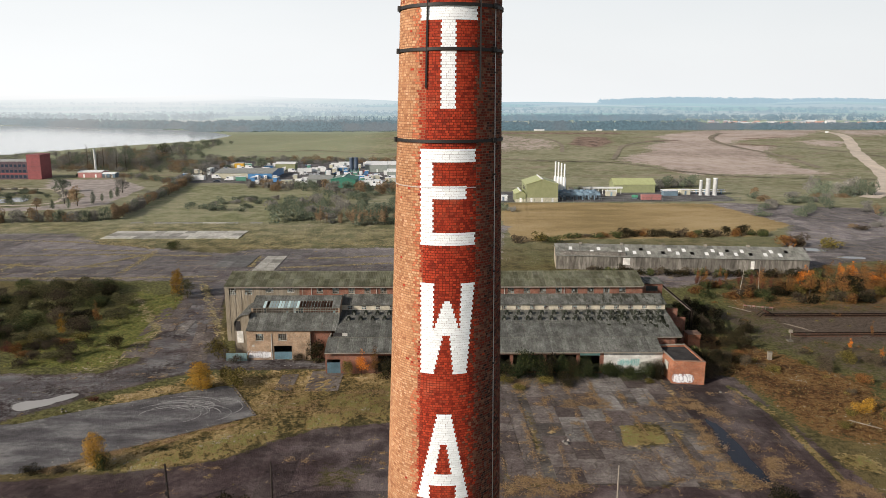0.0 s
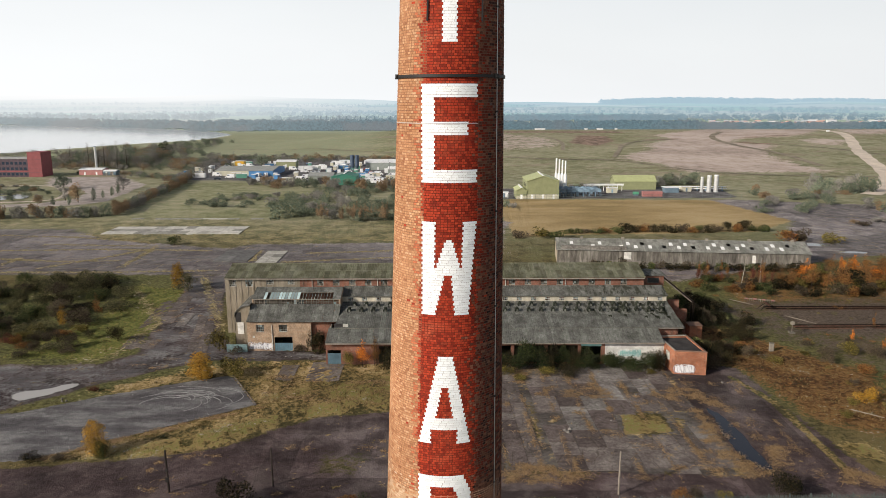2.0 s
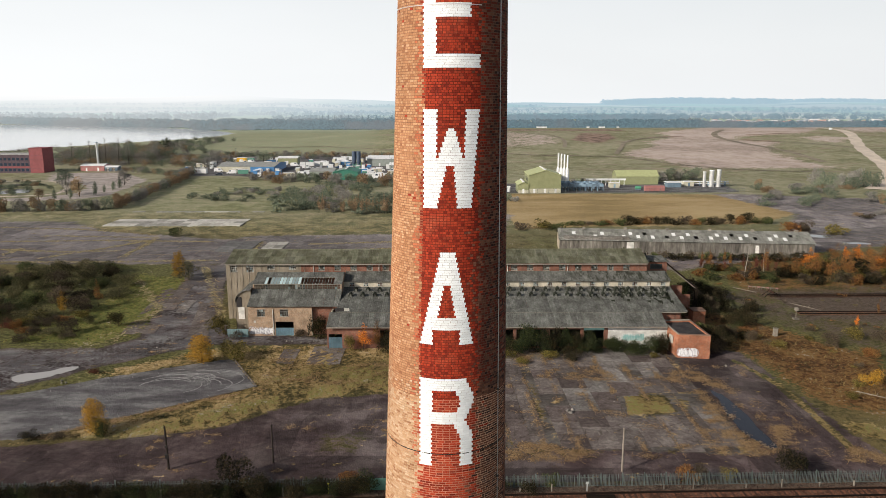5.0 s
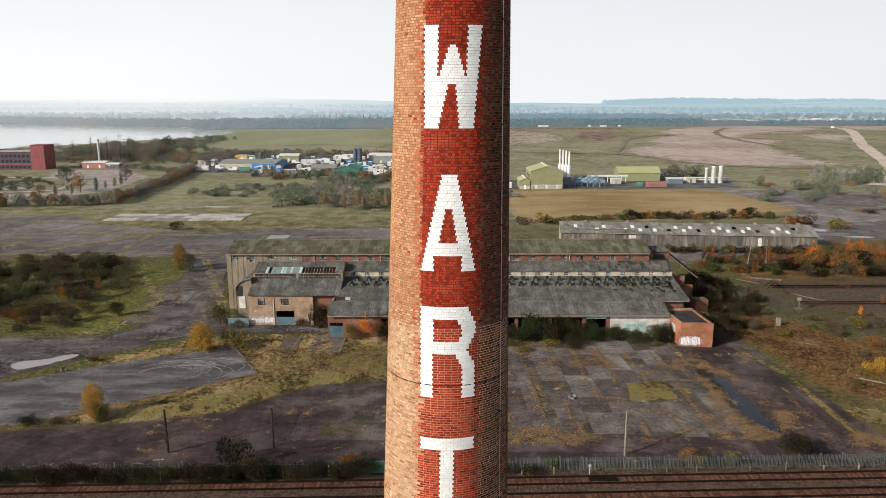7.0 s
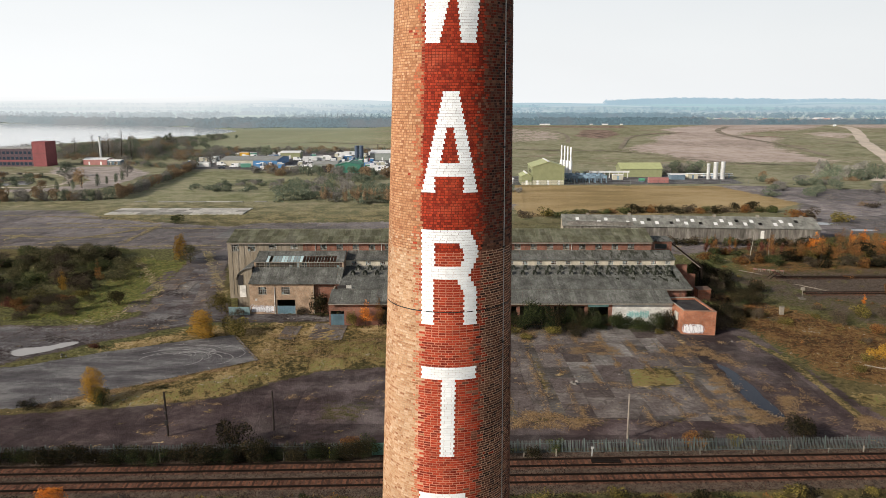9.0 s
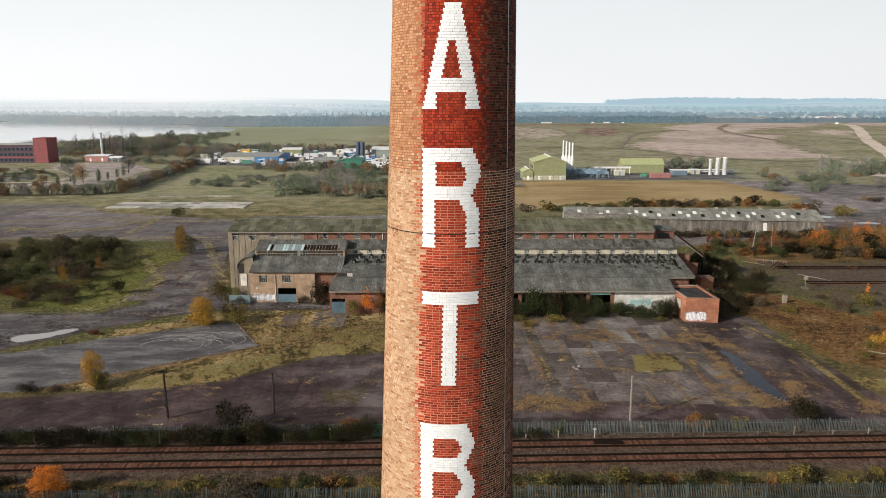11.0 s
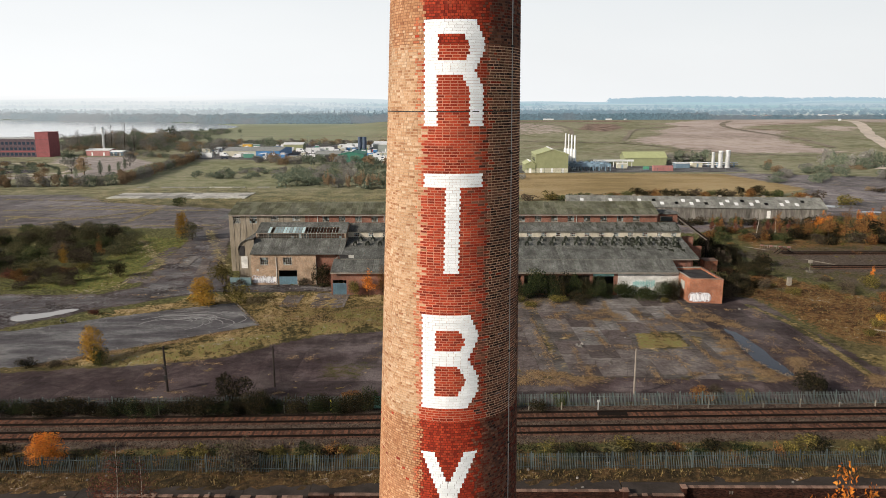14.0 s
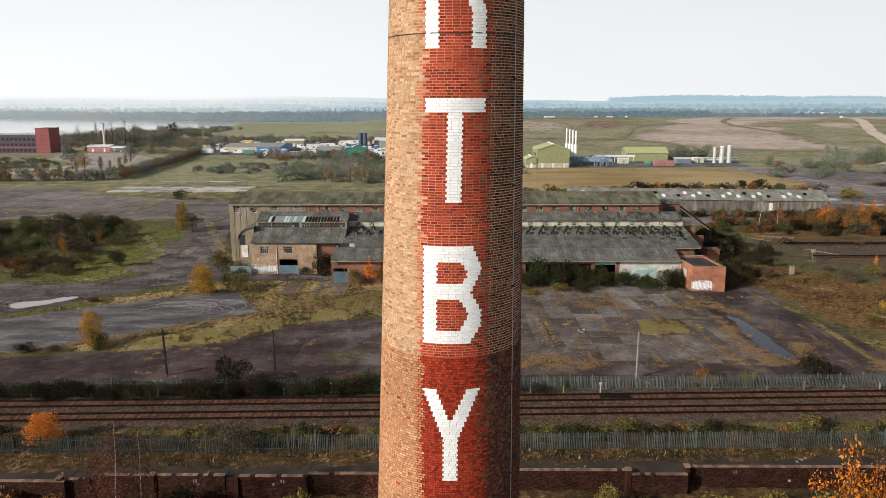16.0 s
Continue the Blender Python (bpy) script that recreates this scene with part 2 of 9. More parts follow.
PAD = [(-65.2, 103.8), (-55, 110.1), (-45.8, 115), (-36.5, 119.2), (-29.3, 106.5), (-34.5, 103), (-43.2, 96.9), (-52, 90.3), (-56.1, 88.8), (-70, 87.5), (-80, 103)]
YARD = [(-160, 77), (-50, 76), (60, 78), (120, 79), (55.2, 82.5), (52.5, 122), (48, 124), (8, 124.5), (8, 106), (-7.8, 103.9), (-18, 102.1), (-23.2, 98.7), (-29.8, 92.7), (-38, 89.5), (-57.4, 86.6), (-160, 84)]
ROAD_W = [(-150, 124.5), (-62.6, 124.5), (-57.8, 130.3), (-65, 179), (-74, 192), (-58, 193), (-46, 143), (-40, 133), (-16, 130), (-16, 126.8), (-44, 126), (-53, 119), (-61, 112), (-68.6, 104), (-150, 105)]
TARMAC_N = [(-260, 194), (-63, 194), (-20, 200), (16, 203), (20, 235), (23, 263), (27.8, 281), (22, 284), (14, 250), (-17, 239), (-64, 236), (-69, 229), (-117, 247), (-137, 266), (-260, 272)]
TARMAC_E = [(62, 186), (125, 215), (300, 255), (300, 285), (140, 345), (128, 345), (139, 283), (116, 240), (104, 224), (36, 195), (36, 185)]
CONC = [(8, 86), (40, 84), (39, 114), (41, 120), (36, 123.5), (10, 123.5)]
GRAVEL = [(62, 166), (110, 172), (300, 180), (300, 100), (78, 119), (61, 144)]
FIELD = [(26, 247), (42, 252), (114, 258), (139, 282), (141, 343), (30, 346), (25, 300)]
GREEN_N = [(-138, 296), (-60, 288), (-48, 330), (-60, 400), (-148, 432)]
GREEN_W = [(-67, 127), (-59, 131), (-64, 177), (-79, 182), (-75, 155), (-82, 128)]
STRAW_N = [(-64, 236), (-17, 239), (15, 251), (22, 285), (-20, 282), (-70, 288), (-190, 292), (-190, 274), (-137, 268), (-117, 248)]
RUST = [(50, 126), (54, 119), (56, 100), (66, 95), (75, 118), (62, 140), (52, 150)]
CARPARK = [(-246, 458), (-202, 457), (-168, 412), (-163, 375), (-160, 343), (-166, 330), (-190, 323), (-290, 318), (-290, 327), (-190, 335), (-179, 350), (-183, 372), (-198, 395), (-225, 412)]
COMPOUND = [(-168, 440), (-122, 432), (-72, 418), (-25, 392), (30, 392), (30, 560), (-60, 585), (-190, 600)]
PLANT = [(24, 348), (146, 350), (150, 388), (118, 398), (30, 392)]


def graded(lo, hi, near_lo, near_hi, step, grow):
    """Coordinates that are close together between near_lo and near_hi and spread out beyond."""
    v = list(np.arange(near_lo, near_hi, step))
    s = step
    while v[-1] < hi:
        s *= grow
        v.append(v[-1] + s)
    s = step
    while v[0] > lo:
        s *= grow
        v.insert(0, v[0] - s)
    return np.array(v)


gx = graded(-4800, 4800, -80, 75, 0.75, 1.03)
gy = graded(-900, 4600, 52, 132, 0.75, 1.02)
GX, GY = np.meshgrid(gx, gy)
GZ = relief(GX, GY)
rough_amp = 0.10
for flat in (TIP, YARD, PAD, ROAD_W, TARMAC_N, TARMAC_E, CARPARK, COMPOUND, PLANT):
    rough_amp = rough_amp * (1 - sstep(inside(GX, GY, flat), -1, 1))
rng = np.random.default_rng(3)
GZ = GZ + rough_amp * rng.standard_normal(GX.shape) * sstep(np.abs(GY - rail_y(GX) + 2.3), 5, 8)
nr, nc = GX.shape
idx = np.arange(nr * nc).reshape(nr, nc)
quads = np.stack([idx[:-1, :-1], idx[:-1, 1:], idx[1:, 1:], idx[1:, :-1]], -1).reshape(-1, 4)
gme = bpy.data.meshes.new("ground")
gme.from_pydata(np.stack([GX, GY, GZ], -1).reshape(-1, 3), [], quads)
gme.polygons.foreach_set("use_smooth", np.ones(len(quads), bool))


def cover(poly, soft):
    return sstep(inside(GX, GY, poly), -soft, soft)


tarmac = np.maximum.reduce([cover(YARD, 1.2), cover(ROAD_W, 1.8), cover(TARMAC_N, 4), cover(TARMAC_E, 4)])
pad = np.maximum.reduce([cover(PAD, 0.5), 0.52 * cover(ROAD_W, 2), 0.40 * cover(TARMAC_N, 4), 0.75 * cover(CONC, 1.5), cover(COMPOUND, 5), 0.8 * cover(PLANT, 3)])
straw = np.maximum.reduce([0.62 * cover(VERGE, 1.5), cover([(-54, 89.8), (-43.2, 97.2), (-34.5, 103.3), (-29.3, 106.8), (-24, 107), (-31, 100.5), (-42, 94), (-51, 89.2)], 0.8), 0.8 * cover(FIELD, 3), 0.45 * cover(STRAW_N, 6), 0.7 * cover([(-40, 107), (4, 105), (8, 124), (-16, 127), (-40, 125), (-58, 112)], 3)])
green = np.maximum.reduce([cover(GREEN_N, 6), cover(GREEN_W, 3), 0.55 * sstep(GY, foot_y := 560.0, 640) * sstep(-GX, -60, 20) * (GY < 1300),
                           0.36 * cover([(-50, 88.6), (-38, 89.7), (-29.8, 92.7), (-23.2, 98.7), (-18, 102.1), (3, 105), (5, 111), (-14, 110), (-28, 101), (-40, 93)], 2), 0.42 * cover([(-30, 108), (2, 106), (4, 120), (-20, 118)], 4), 0.35 * cover([(60, 80), (80, 80), (74, 96), (62, 92)], 2), 0.3 * cover(STRAW_N, 8), 0.36 * cover([(26, 96.4), (33.5, 97), (34, 103), (26.5, 103)], 0.5)])
# growth that has taken over parts of the yard
GROWN = [[(26, 95.8), (33.4, 96.5), (33.2, 102.8), (27.3, 103.7)], [(13.6, 94.5), (14.5, 94.5), (14.4, 107.5), (13.7, 107.5)], [(54.9, 93.3), (59, 93.2), (59.7, 89.8), (58.4, 87.7), (54.6, 89.8)], [(51.6, 84), (52.8, 84), (53.2, 107), (50.2, 118), (49.2, 119), (52, 106)]]
STREWN = [[(38.6, 83.5), (40.2, 83.5), (40.0, 99), (39.0, 99)], [(43.6, 85.5), (46.6, 92.8), (45.2, 94), (43.9, 91)], [(8, 83.6), (21, 83.6), (19.5, 87.2), (8, 87.8)], [(-17, 84.5), (-9, 84.2), (-9.5, 90.5), (-16.5, 90.8)]]
grown = np.maximum.reduce([cover(q, 0.7) for q in GROWN])
strewn = 0.5 * np.maximum.reduce([cover(q, 2.2) for q in STREWN])
green = np.maximum(green, 0.4 * grown)
straw = np.maximum(straw, np.maximum(strewn, 0.9 * grown))
tarmac = tarmac * (1 - grown) * (1 - strewn)
pad = pad * (1 - grown)
bd = np.abs(GY - rail_y(GX) + 2.3)
gravel = np.maximum.reduce([1 - sstep(bd, 4.2, 5.2), 0.5 * cover(GRAVEL, 4), 0.8 * cover([(74, 141), (200, 141), (200, 164), (74, 164)], 3)])
BARE = [[(130, 542), (174, 602), (184, 648), (225, 718), (224, 770), (266, 816), (330, 900), (470, 900), (382, 764), (352, 734), (284, 710), (269, 668), (298, 648), (268, 602), (247, 542), (255, 470), (163, 470), (152, 520)], [(332, 684), (360, 710), (388, 690), (347, 642)], [(67, 784), (111, 710), (105, 636), (52, 610), (20, 700)], [(420, 760), (460, 760), (600, 900), (480, 900)]]
SCAR = [[(118, 670), (144, 766), (172, 756), (164, 692), (137, 640)], [(60, 800), (110, 810), (200, 800), (200, 830), (60, 840)], [(196, 700), (236, 716), (236, 728), (196, 712)], [(270, 664), (298, 644), (306, 654), (274, 680)], [(300, 720), (356, 742), (352, 752), (296, 728)]]
earth = np.maximum.reduce([cover(BARE[0], 10), 0.8 * cover(BARE[1], 8), 0.62 * cover(BARE[2], 14), 0.8 * cover(BARE[3], 12)])
scar = np.maximum.reduce([cover(q, 7) for q in SCAR])
stubble = cover(FIELD, 2.5)
paving = cover(CARPARK, 2.0)
rust = np.maximum.reduce([cover(RUST, 4), 0.42 * (1 - sstep(np.abs(GY - 58), 8, 10)), 0.6 * cover([(64, 150), (130, 168), (140, 210), (80, 205)], 6)])
conc = cover(CONC, 1.0) * (1 - grown)
for nm, chans in (("cover_a", (tarmac, pad, straw, green)), ("cover_b", (gravel, earth, rust, conc)), ("cover_c", (stubble, scar, paving, paving))):
    a = gme.attributes.new(nm, "FLOAT_COLOR", "POINT")
    a.data.foreach_set("color", np.stack(chans, -1).astype(np.float32).ravel())

k = Mat("ground", 0.95)
def wide(v):
    """Spread a noise over the whole range."""
    return k.step(v, 0.3, 0.7)


big, mid, fine = wide(k.noise(0.02, 6)), wide(k.noise(0.16, 7, 0.7)), wide(k.noise(1.3, 5, 0.75))
speck = wide(k.noise(7.0, 3, 0.7))


def edge(v, amount=0.7):
    """Break the soft edge of a cover with noise at two scales."""
    w = k.math("ADD", k.math("MULTIPLY", k.math("SUBTRACT", mid, 0.5), amount), k.math("MULTIPLY", k.math("SUBTRACT", fine, 0.5), amount))
    return k.step(k.math("ADD", v, w), 0.38, 0.62)


def blend(a, b, t=0.5):
    return k.math("ADD", k.math("MULTIPLY", a, 1 - t), k.math("MULTIPLY", b, t))


sp = k.n.new("ShaderNodeSeparateXYZ")
k.l.new(k.pos, sp.inputs[0])
col = k.ramp(blend(mid, fine, 0.4), [(0.15, (0.032, 0.028, 0.012)), (0.4, (0.075, 0.062, 0.025)), (0.6, (0.125, 0.097, 0.042)), (0.85, (0.062, 0.06, 0.02))])
col = k.mix(k.step(big, 0.3, 0.7, 0, 0.8), col, k.tone((0.085, 0.087, 0.032), fine, 0.6, 1.4))
straw_c = k.ramp(blend(mid, fine, 0.45), [(0.12, (0.045, 0.04, 0.013)), (0.36, (0.115, 0.085, 0.03)), (0.6, (0.25, 0.178, 0.08)), (0.88, (0.45, 0.34, 0.19))])
col = k.mix(edge(k.attr("cover_a", "B")), col, straw_c)
col = k.mix(edge(k.attr("cover_a", "A")), col, k.ramp(blend(mid, fine, 0.6), [(0.15, (0.05, 0.06, 0.017)), (0.5, (0.108, 0.115, 0.03)), (0.85, (0.2, 0.175, 0.06))]))
col = k.mix(edge(k.attr("cover_b", "B")), col, k.ramp(blend(mid, fine, 0.5), [(0.15, (0.025, 0.015, 0.008)), (0.42, (0.085, 0.042, 0.017)), (0.65, (0.175, 0.10, 0.037)), (0.88, (0.085, 0.07, 0.024))]))
# darker brown ground south of the railway
south = k.math("MULTIPLY", k.step(sp.outputs["Y"], 61.5, 66.5, 0.85, 0.0), k.step(sp.outputs["Y"], 20, 40))
col = k.mix(south, col, k.ramp(blend(mid, fine, 0.5), [(0.15, (0.014, 0.009, 0.006)), (0.45, (0.034, 0.02, 0.011)), (0.7, (0.085, 0.05, 0.022)), (0.9, (0.15, 0.1, 0.048))]))
# meadow and tip slopes farther off: distance haze painted as paler short grass
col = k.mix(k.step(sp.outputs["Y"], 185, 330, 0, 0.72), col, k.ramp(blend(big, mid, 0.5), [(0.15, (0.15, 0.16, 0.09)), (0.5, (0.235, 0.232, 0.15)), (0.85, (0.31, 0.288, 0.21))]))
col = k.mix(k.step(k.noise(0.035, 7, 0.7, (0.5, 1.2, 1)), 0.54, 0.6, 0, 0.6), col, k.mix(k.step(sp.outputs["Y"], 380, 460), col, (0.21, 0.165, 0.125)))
slope = k.math("MULTIPLY", k.step(sp.outputs["X"], -40, -90), k.step(sp.outputs["Y"], 540, 620))
col = k.mix(k.math("MULTIPLY", slope, k.step(mid, 0.2, 0.8, 0.9, 0.4)), col, (0.212, 0.232, 0.152))
col = k.mix(edge(k.attr("cover_b", "G")), col, k.ramp(blend(big, mid, 0.4), [(0.15, (0.24, 0.195, 0.165)), (0.45, (0.33, 0.27, 0.235)), (0.85, (0.4, 0.335, 0.3))]))
col = k.mix(edge(k.attr("cover_c", "G"), 0.5), col, k.tone((0.17, 0.12, 0.095), mid, 0.6, 1.4))
col = k.mix(edge(k.attr("cover_c", "R"), 0.3), col, k.ramp(blend(wide(k.noise(0.05, 7, 0.65, (0.45, 1, 1))), fine, 0.35), [(0.1, (0.17, 0.128, 0.056)), (0.45, (0.262, 0.19, 0.092)), (0.85, (0.35, 0.265, 0.145))]))
col = k.mix(edge(k.attr("cover_c", "B"), 0.2), col, k.tone((0.29, 0.255, 0.235), mid, 0.85, 1.15))
# old tarmac: purple brown, patched, with moss and straw growing out of it
tar_c = k.ramp(blend(mid, fine, 0.3), [(0.1, (0.03, 0.02, 0.02)), (0.5, (0.058, 0.041, 0.041)), (0.9, (0.098, 0.075, 0.071))])
tar_c = k.mix(k.step(big, 0.3, 0.7, 0.0, 0.5), tar_c, k.tone((0.088, 0.075, 0.072), mid, 0.6, 1.3))
# tarmac farther north turns paler and greyer, haze put into its colour
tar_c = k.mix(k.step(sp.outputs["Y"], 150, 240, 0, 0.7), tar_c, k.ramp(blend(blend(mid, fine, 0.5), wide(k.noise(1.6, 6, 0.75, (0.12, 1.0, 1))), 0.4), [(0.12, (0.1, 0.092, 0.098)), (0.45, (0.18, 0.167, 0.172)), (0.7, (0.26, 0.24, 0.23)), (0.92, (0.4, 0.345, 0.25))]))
# laid and mended in patches, with dark seams
tar_c = k.tone(tar_c, k.cells(0.06, (0.7, 1, 1)), 0.78, 1.26)
tar_c = k.tone(tar_c, k.cells(0.37, (1, 0.7, 1)), 0.86, 1.14)
seam = k.step(k.voronoi(0.16, (1, 0.8, 1), "DISTANCE_TO_EDGE"), 0.002, 0.02, 0.8, 1.0)
sv = k.n.new("ShaderNodeVectorMath")
sv.operation = "SCALE"
k.l.new(tar_c, sv.inputs[0])
k.l.new(seam, sv.inputs["Scale"])
tar_c = sv.outputs[0]
# worn joints between the laid bays, grown in with straw
jt = k.n.new("ShaderNodeTexBrick")
jm = k.n.new("ShaderNodeMapping")
jm.inputs["Rotation"].default_value = (0, 0, 0.06)
k.l.new(k.pos, jm.inputs[0])
k.l.new(jm.outputs[0], jt.inputs["Vector"])
for key, v in (("Scale", 1.0), ("Brick Width", 17.0), ("Row Height", 6.5), ("Mortar Size", 0.16), ("Mortar Smooth", 0.3)):
    jt.inputs[key].default_value = v
jline = k.math("MULTIPLY", jt.outputs["Fac"], k.step(k.noise(0.11, 5, 0.7), 0.46, 0.56, 0.0, 0.75))
jline = k.math("MULTIPLY", jline, k.step(sp.outputs["Y"], 165, 190))
tar_c = k.mix(jline, tar_c, k.tone((0.3, 0.235, 0.135), fine, 0.5, 1.4))
weeds = k.noise(0.35, 8, 0.75)
tar_c = k.mix(k.step(weeds, 0.6, 0.645), tar_c, straw_c)
tar_c = k.tone(tar_c, speck, 0.8, 1.2)
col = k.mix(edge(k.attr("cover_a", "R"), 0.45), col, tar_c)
pad_c = k.ramp(blend(wide(k.noise(0.12, 6, 0.6, (1, 2.4, 1))), fine, 0.25), [(0.1, (0.055, 0.051, 0.054)), (0.5, (0.1, 0.095, 0.098)), (0.9, (0.185, 0.18, 0.178))])
pad_c = k.tone(pad_c, speck, 0.88, 1.12)
col = k.mix(edge(k.attr("cover_a", "G"), 0.25), col, pad_c)
conc_c = k.ramp(blend(wide(k.noise(0.22, 5, 0.6, (0.6, 1, 1))), fine, 0.4), [(0.1, (0.036, 0.029, 0.027)), (0.5, (0.075, 0.066, 0.06)), (0.75, (0.115, 0.105, 0.095)), (0.95, (0.17, 0.12, 0.055))])
conc_c = k.mix(k.step(weeds, 0.54, 0.6), conc_c, straw_c)
col = k.mix(edge(k.attr("cover_b", "A"), 0.4), col, conc_c)
grav_c = k.ramp(blend(k.voronoi(9.0), fine, 0.4), [(0.12, (0.018, 0.013, 0.01)), (0.4, (0.058, 0.043, 0.033)), (0.75, (0.125, 0.098, 0.075))])
# iron dust between and beside the rails
lane = k.math("SUBTRACT", sp.outputs["Y"], k.math("MULTIPLY", sp.outputs["X"], 0.033))
for y0 in (73.05, 69.65):
    near = k.step(k.math("ABSOLUTE", k.math("SUBTRACT", lane, y0)), 0.75, 1.5, 0.85, 0.0)
    grav_c = k.mix(near, grav_c, k.tone((0.125, 0.052, 0.03), fine, 0.5, 1.4))
col = k.mix(edge(k.attr("cover_b", "R"), 0.35), col, grav_c)
# open fields beyond the tip: stubble and winter wheat, with haze painted in
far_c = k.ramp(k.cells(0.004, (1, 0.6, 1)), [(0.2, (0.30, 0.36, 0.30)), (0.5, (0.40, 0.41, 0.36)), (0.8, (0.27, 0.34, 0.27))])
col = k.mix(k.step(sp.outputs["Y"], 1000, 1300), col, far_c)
k.bump(k.math("ADD", fine, k.math("MULTIPLY", speck, 0.5)), 0.12, 0.7)
ground = tagged(new("ground", gme), "old brickworks ground of tarmac, straw and rough grass", "ground", kind="structure")
gv = k.n.new("ShaderNodeVectorMath")
gv.operation = "SCALE"
gv.inputs["Scale"].default_value = 1.2
k.l.new(col, gv.inputs[0])
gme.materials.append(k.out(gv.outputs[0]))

# ---- chimney ----
COURSE, BRICK = 0.0748, 0.207
LEAN_X, AXIS_X, AXIS_Y = 0.0155, -0.478, 22.2
SHAFT_TOP = 56.0


def shaft_r(z):
    return 2.74 - 0.0245 * z


def span_lerp(k, *pts):
    """Piecewise straight line through (course, value) pairs."""
    for (a, u), (b, v) in zip(pts, pts[1:]):
        if k <= b:
            return u + (v - u) * max(0, k - a) / (b - a)
    return pts[-1][1]


def letter_spans(ch, k):
    """White stretches of a letter in its course k (0 at the top, 36 at the foot), in brick lengths from its left edge."""
    L = span_lerp
    if ch == "T":
        return [(0, 8)] if k < 5 else [(3, 5)]
    if ch == "E":
        return [(0, 8)] if k < 5 or k > 31 else [(0, 6.6)] if 14 <= k < 19 else [(0, 1.9)]
    if ch == "W":
        lo, hi = L(k, (0, 0), (36, 0.3)), L(k, (0, 8), (36, 7.2))
        if k < 7:
            return [(lo, 2), (6, hi)]
        if k < 19:
            w = L(k, (7, 0.5), (19, 1.95))
            return [(lo, 2.05), (4 - w, 4 + w), (5.95, hi)]
        if k < 21:
            return [(lo, hi)]
        return [(lo, L(k, (21, 3.5), (36, 2.3))), (L(k, (21, 4.5), (36, 5.15)), hi)]
    if ch == "A":
        lo, hi = L(k, (0, 2.95), (36, 0)), L(k, (0, 5.05), (36, 7.85))
        if 13 <= k < 26:
            return [(lo, L(k, (13, 3.5), (26, 2.6))), (L(k, (13, 4.4), (26, 5.25)), hi)]
        return [(lo, 1.9), (5.85, hi)] if k >= 31 else [(lo, hi)]
    if ch == "R":
        hi = L(k, (0, 6.9), (6.5, 8.1), (10, 8.1), (17, 6.8), (23, 8), (36, 8))
        if 5 <= k < 14:
            return [(0, 1.95), (L(k, (5, 5.3), (8, 6), (11, 6), (14, 5.3)), hi)]
        return [(0, 1.8), (L(k, (19, 5.1), (24, 6.1), (36, 6.1)), hi)] if k >= 19 else [(0, hi)]
    if ch == "B":
        hi = L(k, (0, 6.8), (7, 8), (9, 8), (17, 6.6), (24, 8.1), (30, 8.1), (37, 6.3))
        if 6 <= k < 14:
            return [(0, 1.95), (L(k, (5.6, 5.2), (9, 6), (11, 6), (14, 5.1)), hi)]
        if 20 <= k < 32:
            return [(0, 1.9), (L(k, (19.5, 5), (24.5, 6.2), (26, 6.2), (32, 4.9)), hi)]
        return [(0, hi)]
    lo, hi = L(k, (0, 0), (19.5, 2.85), (36, 2.8)), L(k, (0, 8), (19.5, 4.9), (36, 4.8))
    return [(lo, L(k, (0, 1.9), (12.5, 3.78))), (L(k, (0, 6.1), (12.5, 3.88)), hi)] if k < 12.5 else [(lo, hi)]


# brick faces, pointed in lime mortar
k = Mat("fletton_brick", 0.9)
shade = k.island()
bf = k.ramp(shade, [(0.0, (0.27, 0.12, 0.062)), (0.15, (0.36, 0.175, 0.09)), (0.5, (0.42, 0.218, 0.113)), (0.88, (0.47, 0.27, 0.15)), (1.0, (0.52, 0.33, 0.2))])
bf = k.tone(bf, k.noise(0.5, 5, 0.6, (1, 1, 0.5)), 0.8, 1.15)
bf = k.tone(bf, k.noise(22, 3), 0.85, 1.15)
BRICK_BUFF = k.bump(k.noise(40, 3), 0.004, 0.5).out(bf)
k = Mat("dark_brown_brick", 0.9)
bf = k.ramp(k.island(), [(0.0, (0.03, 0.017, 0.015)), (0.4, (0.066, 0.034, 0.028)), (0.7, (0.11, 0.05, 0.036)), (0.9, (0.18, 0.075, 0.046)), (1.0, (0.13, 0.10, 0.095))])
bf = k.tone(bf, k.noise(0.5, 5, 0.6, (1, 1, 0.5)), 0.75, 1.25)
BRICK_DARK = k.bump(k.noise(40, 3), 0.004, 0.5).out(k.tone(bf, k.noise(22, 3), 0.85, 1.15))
k = Mat("pale_peach_brick", 0.9)
bf = k.ramp(k.island(), [(0.0, (0.26, 0.12, 0.062)), (0.15, (0.36, 0.20, 0.11)), (0.5, (0.43, 0.265, 0.155)), (0.85, (0.48, 0.325, 0.21)), (1.0, (0.53, 0.39, 0.275))])
BRICK_PEACH = k.bump(k.noise(40, 3), 0.004, 0.5).out(k.tone(k.tone(bf, k.noise(0.5, 5, 0.6, (1, 1, 0.5)), 0.85, 1.12), k.noise(22, 3), 0.88, 1.12))
k = Mat("dull_brown_brick", 0.9)
bf = k.ramp(k.island(), [(0.0, (0.09, 0.038, 0.026)), (0.5, (0.16, 0.066, 0.042)), (1.0, (0.23, 0.105, 0.066))])
BRICK_BROWN = k.bump(k.noise(40, 3), 0.004, 0.5).out(k.tone(k.tone(bf, k.noise(0.5, 5, 0.6, (1, 1, 0.5)), 0.8, 1.2), k.noise(22, 3), 0.85, 1.15))
k = Mat("red_painted_brick", 0.75)
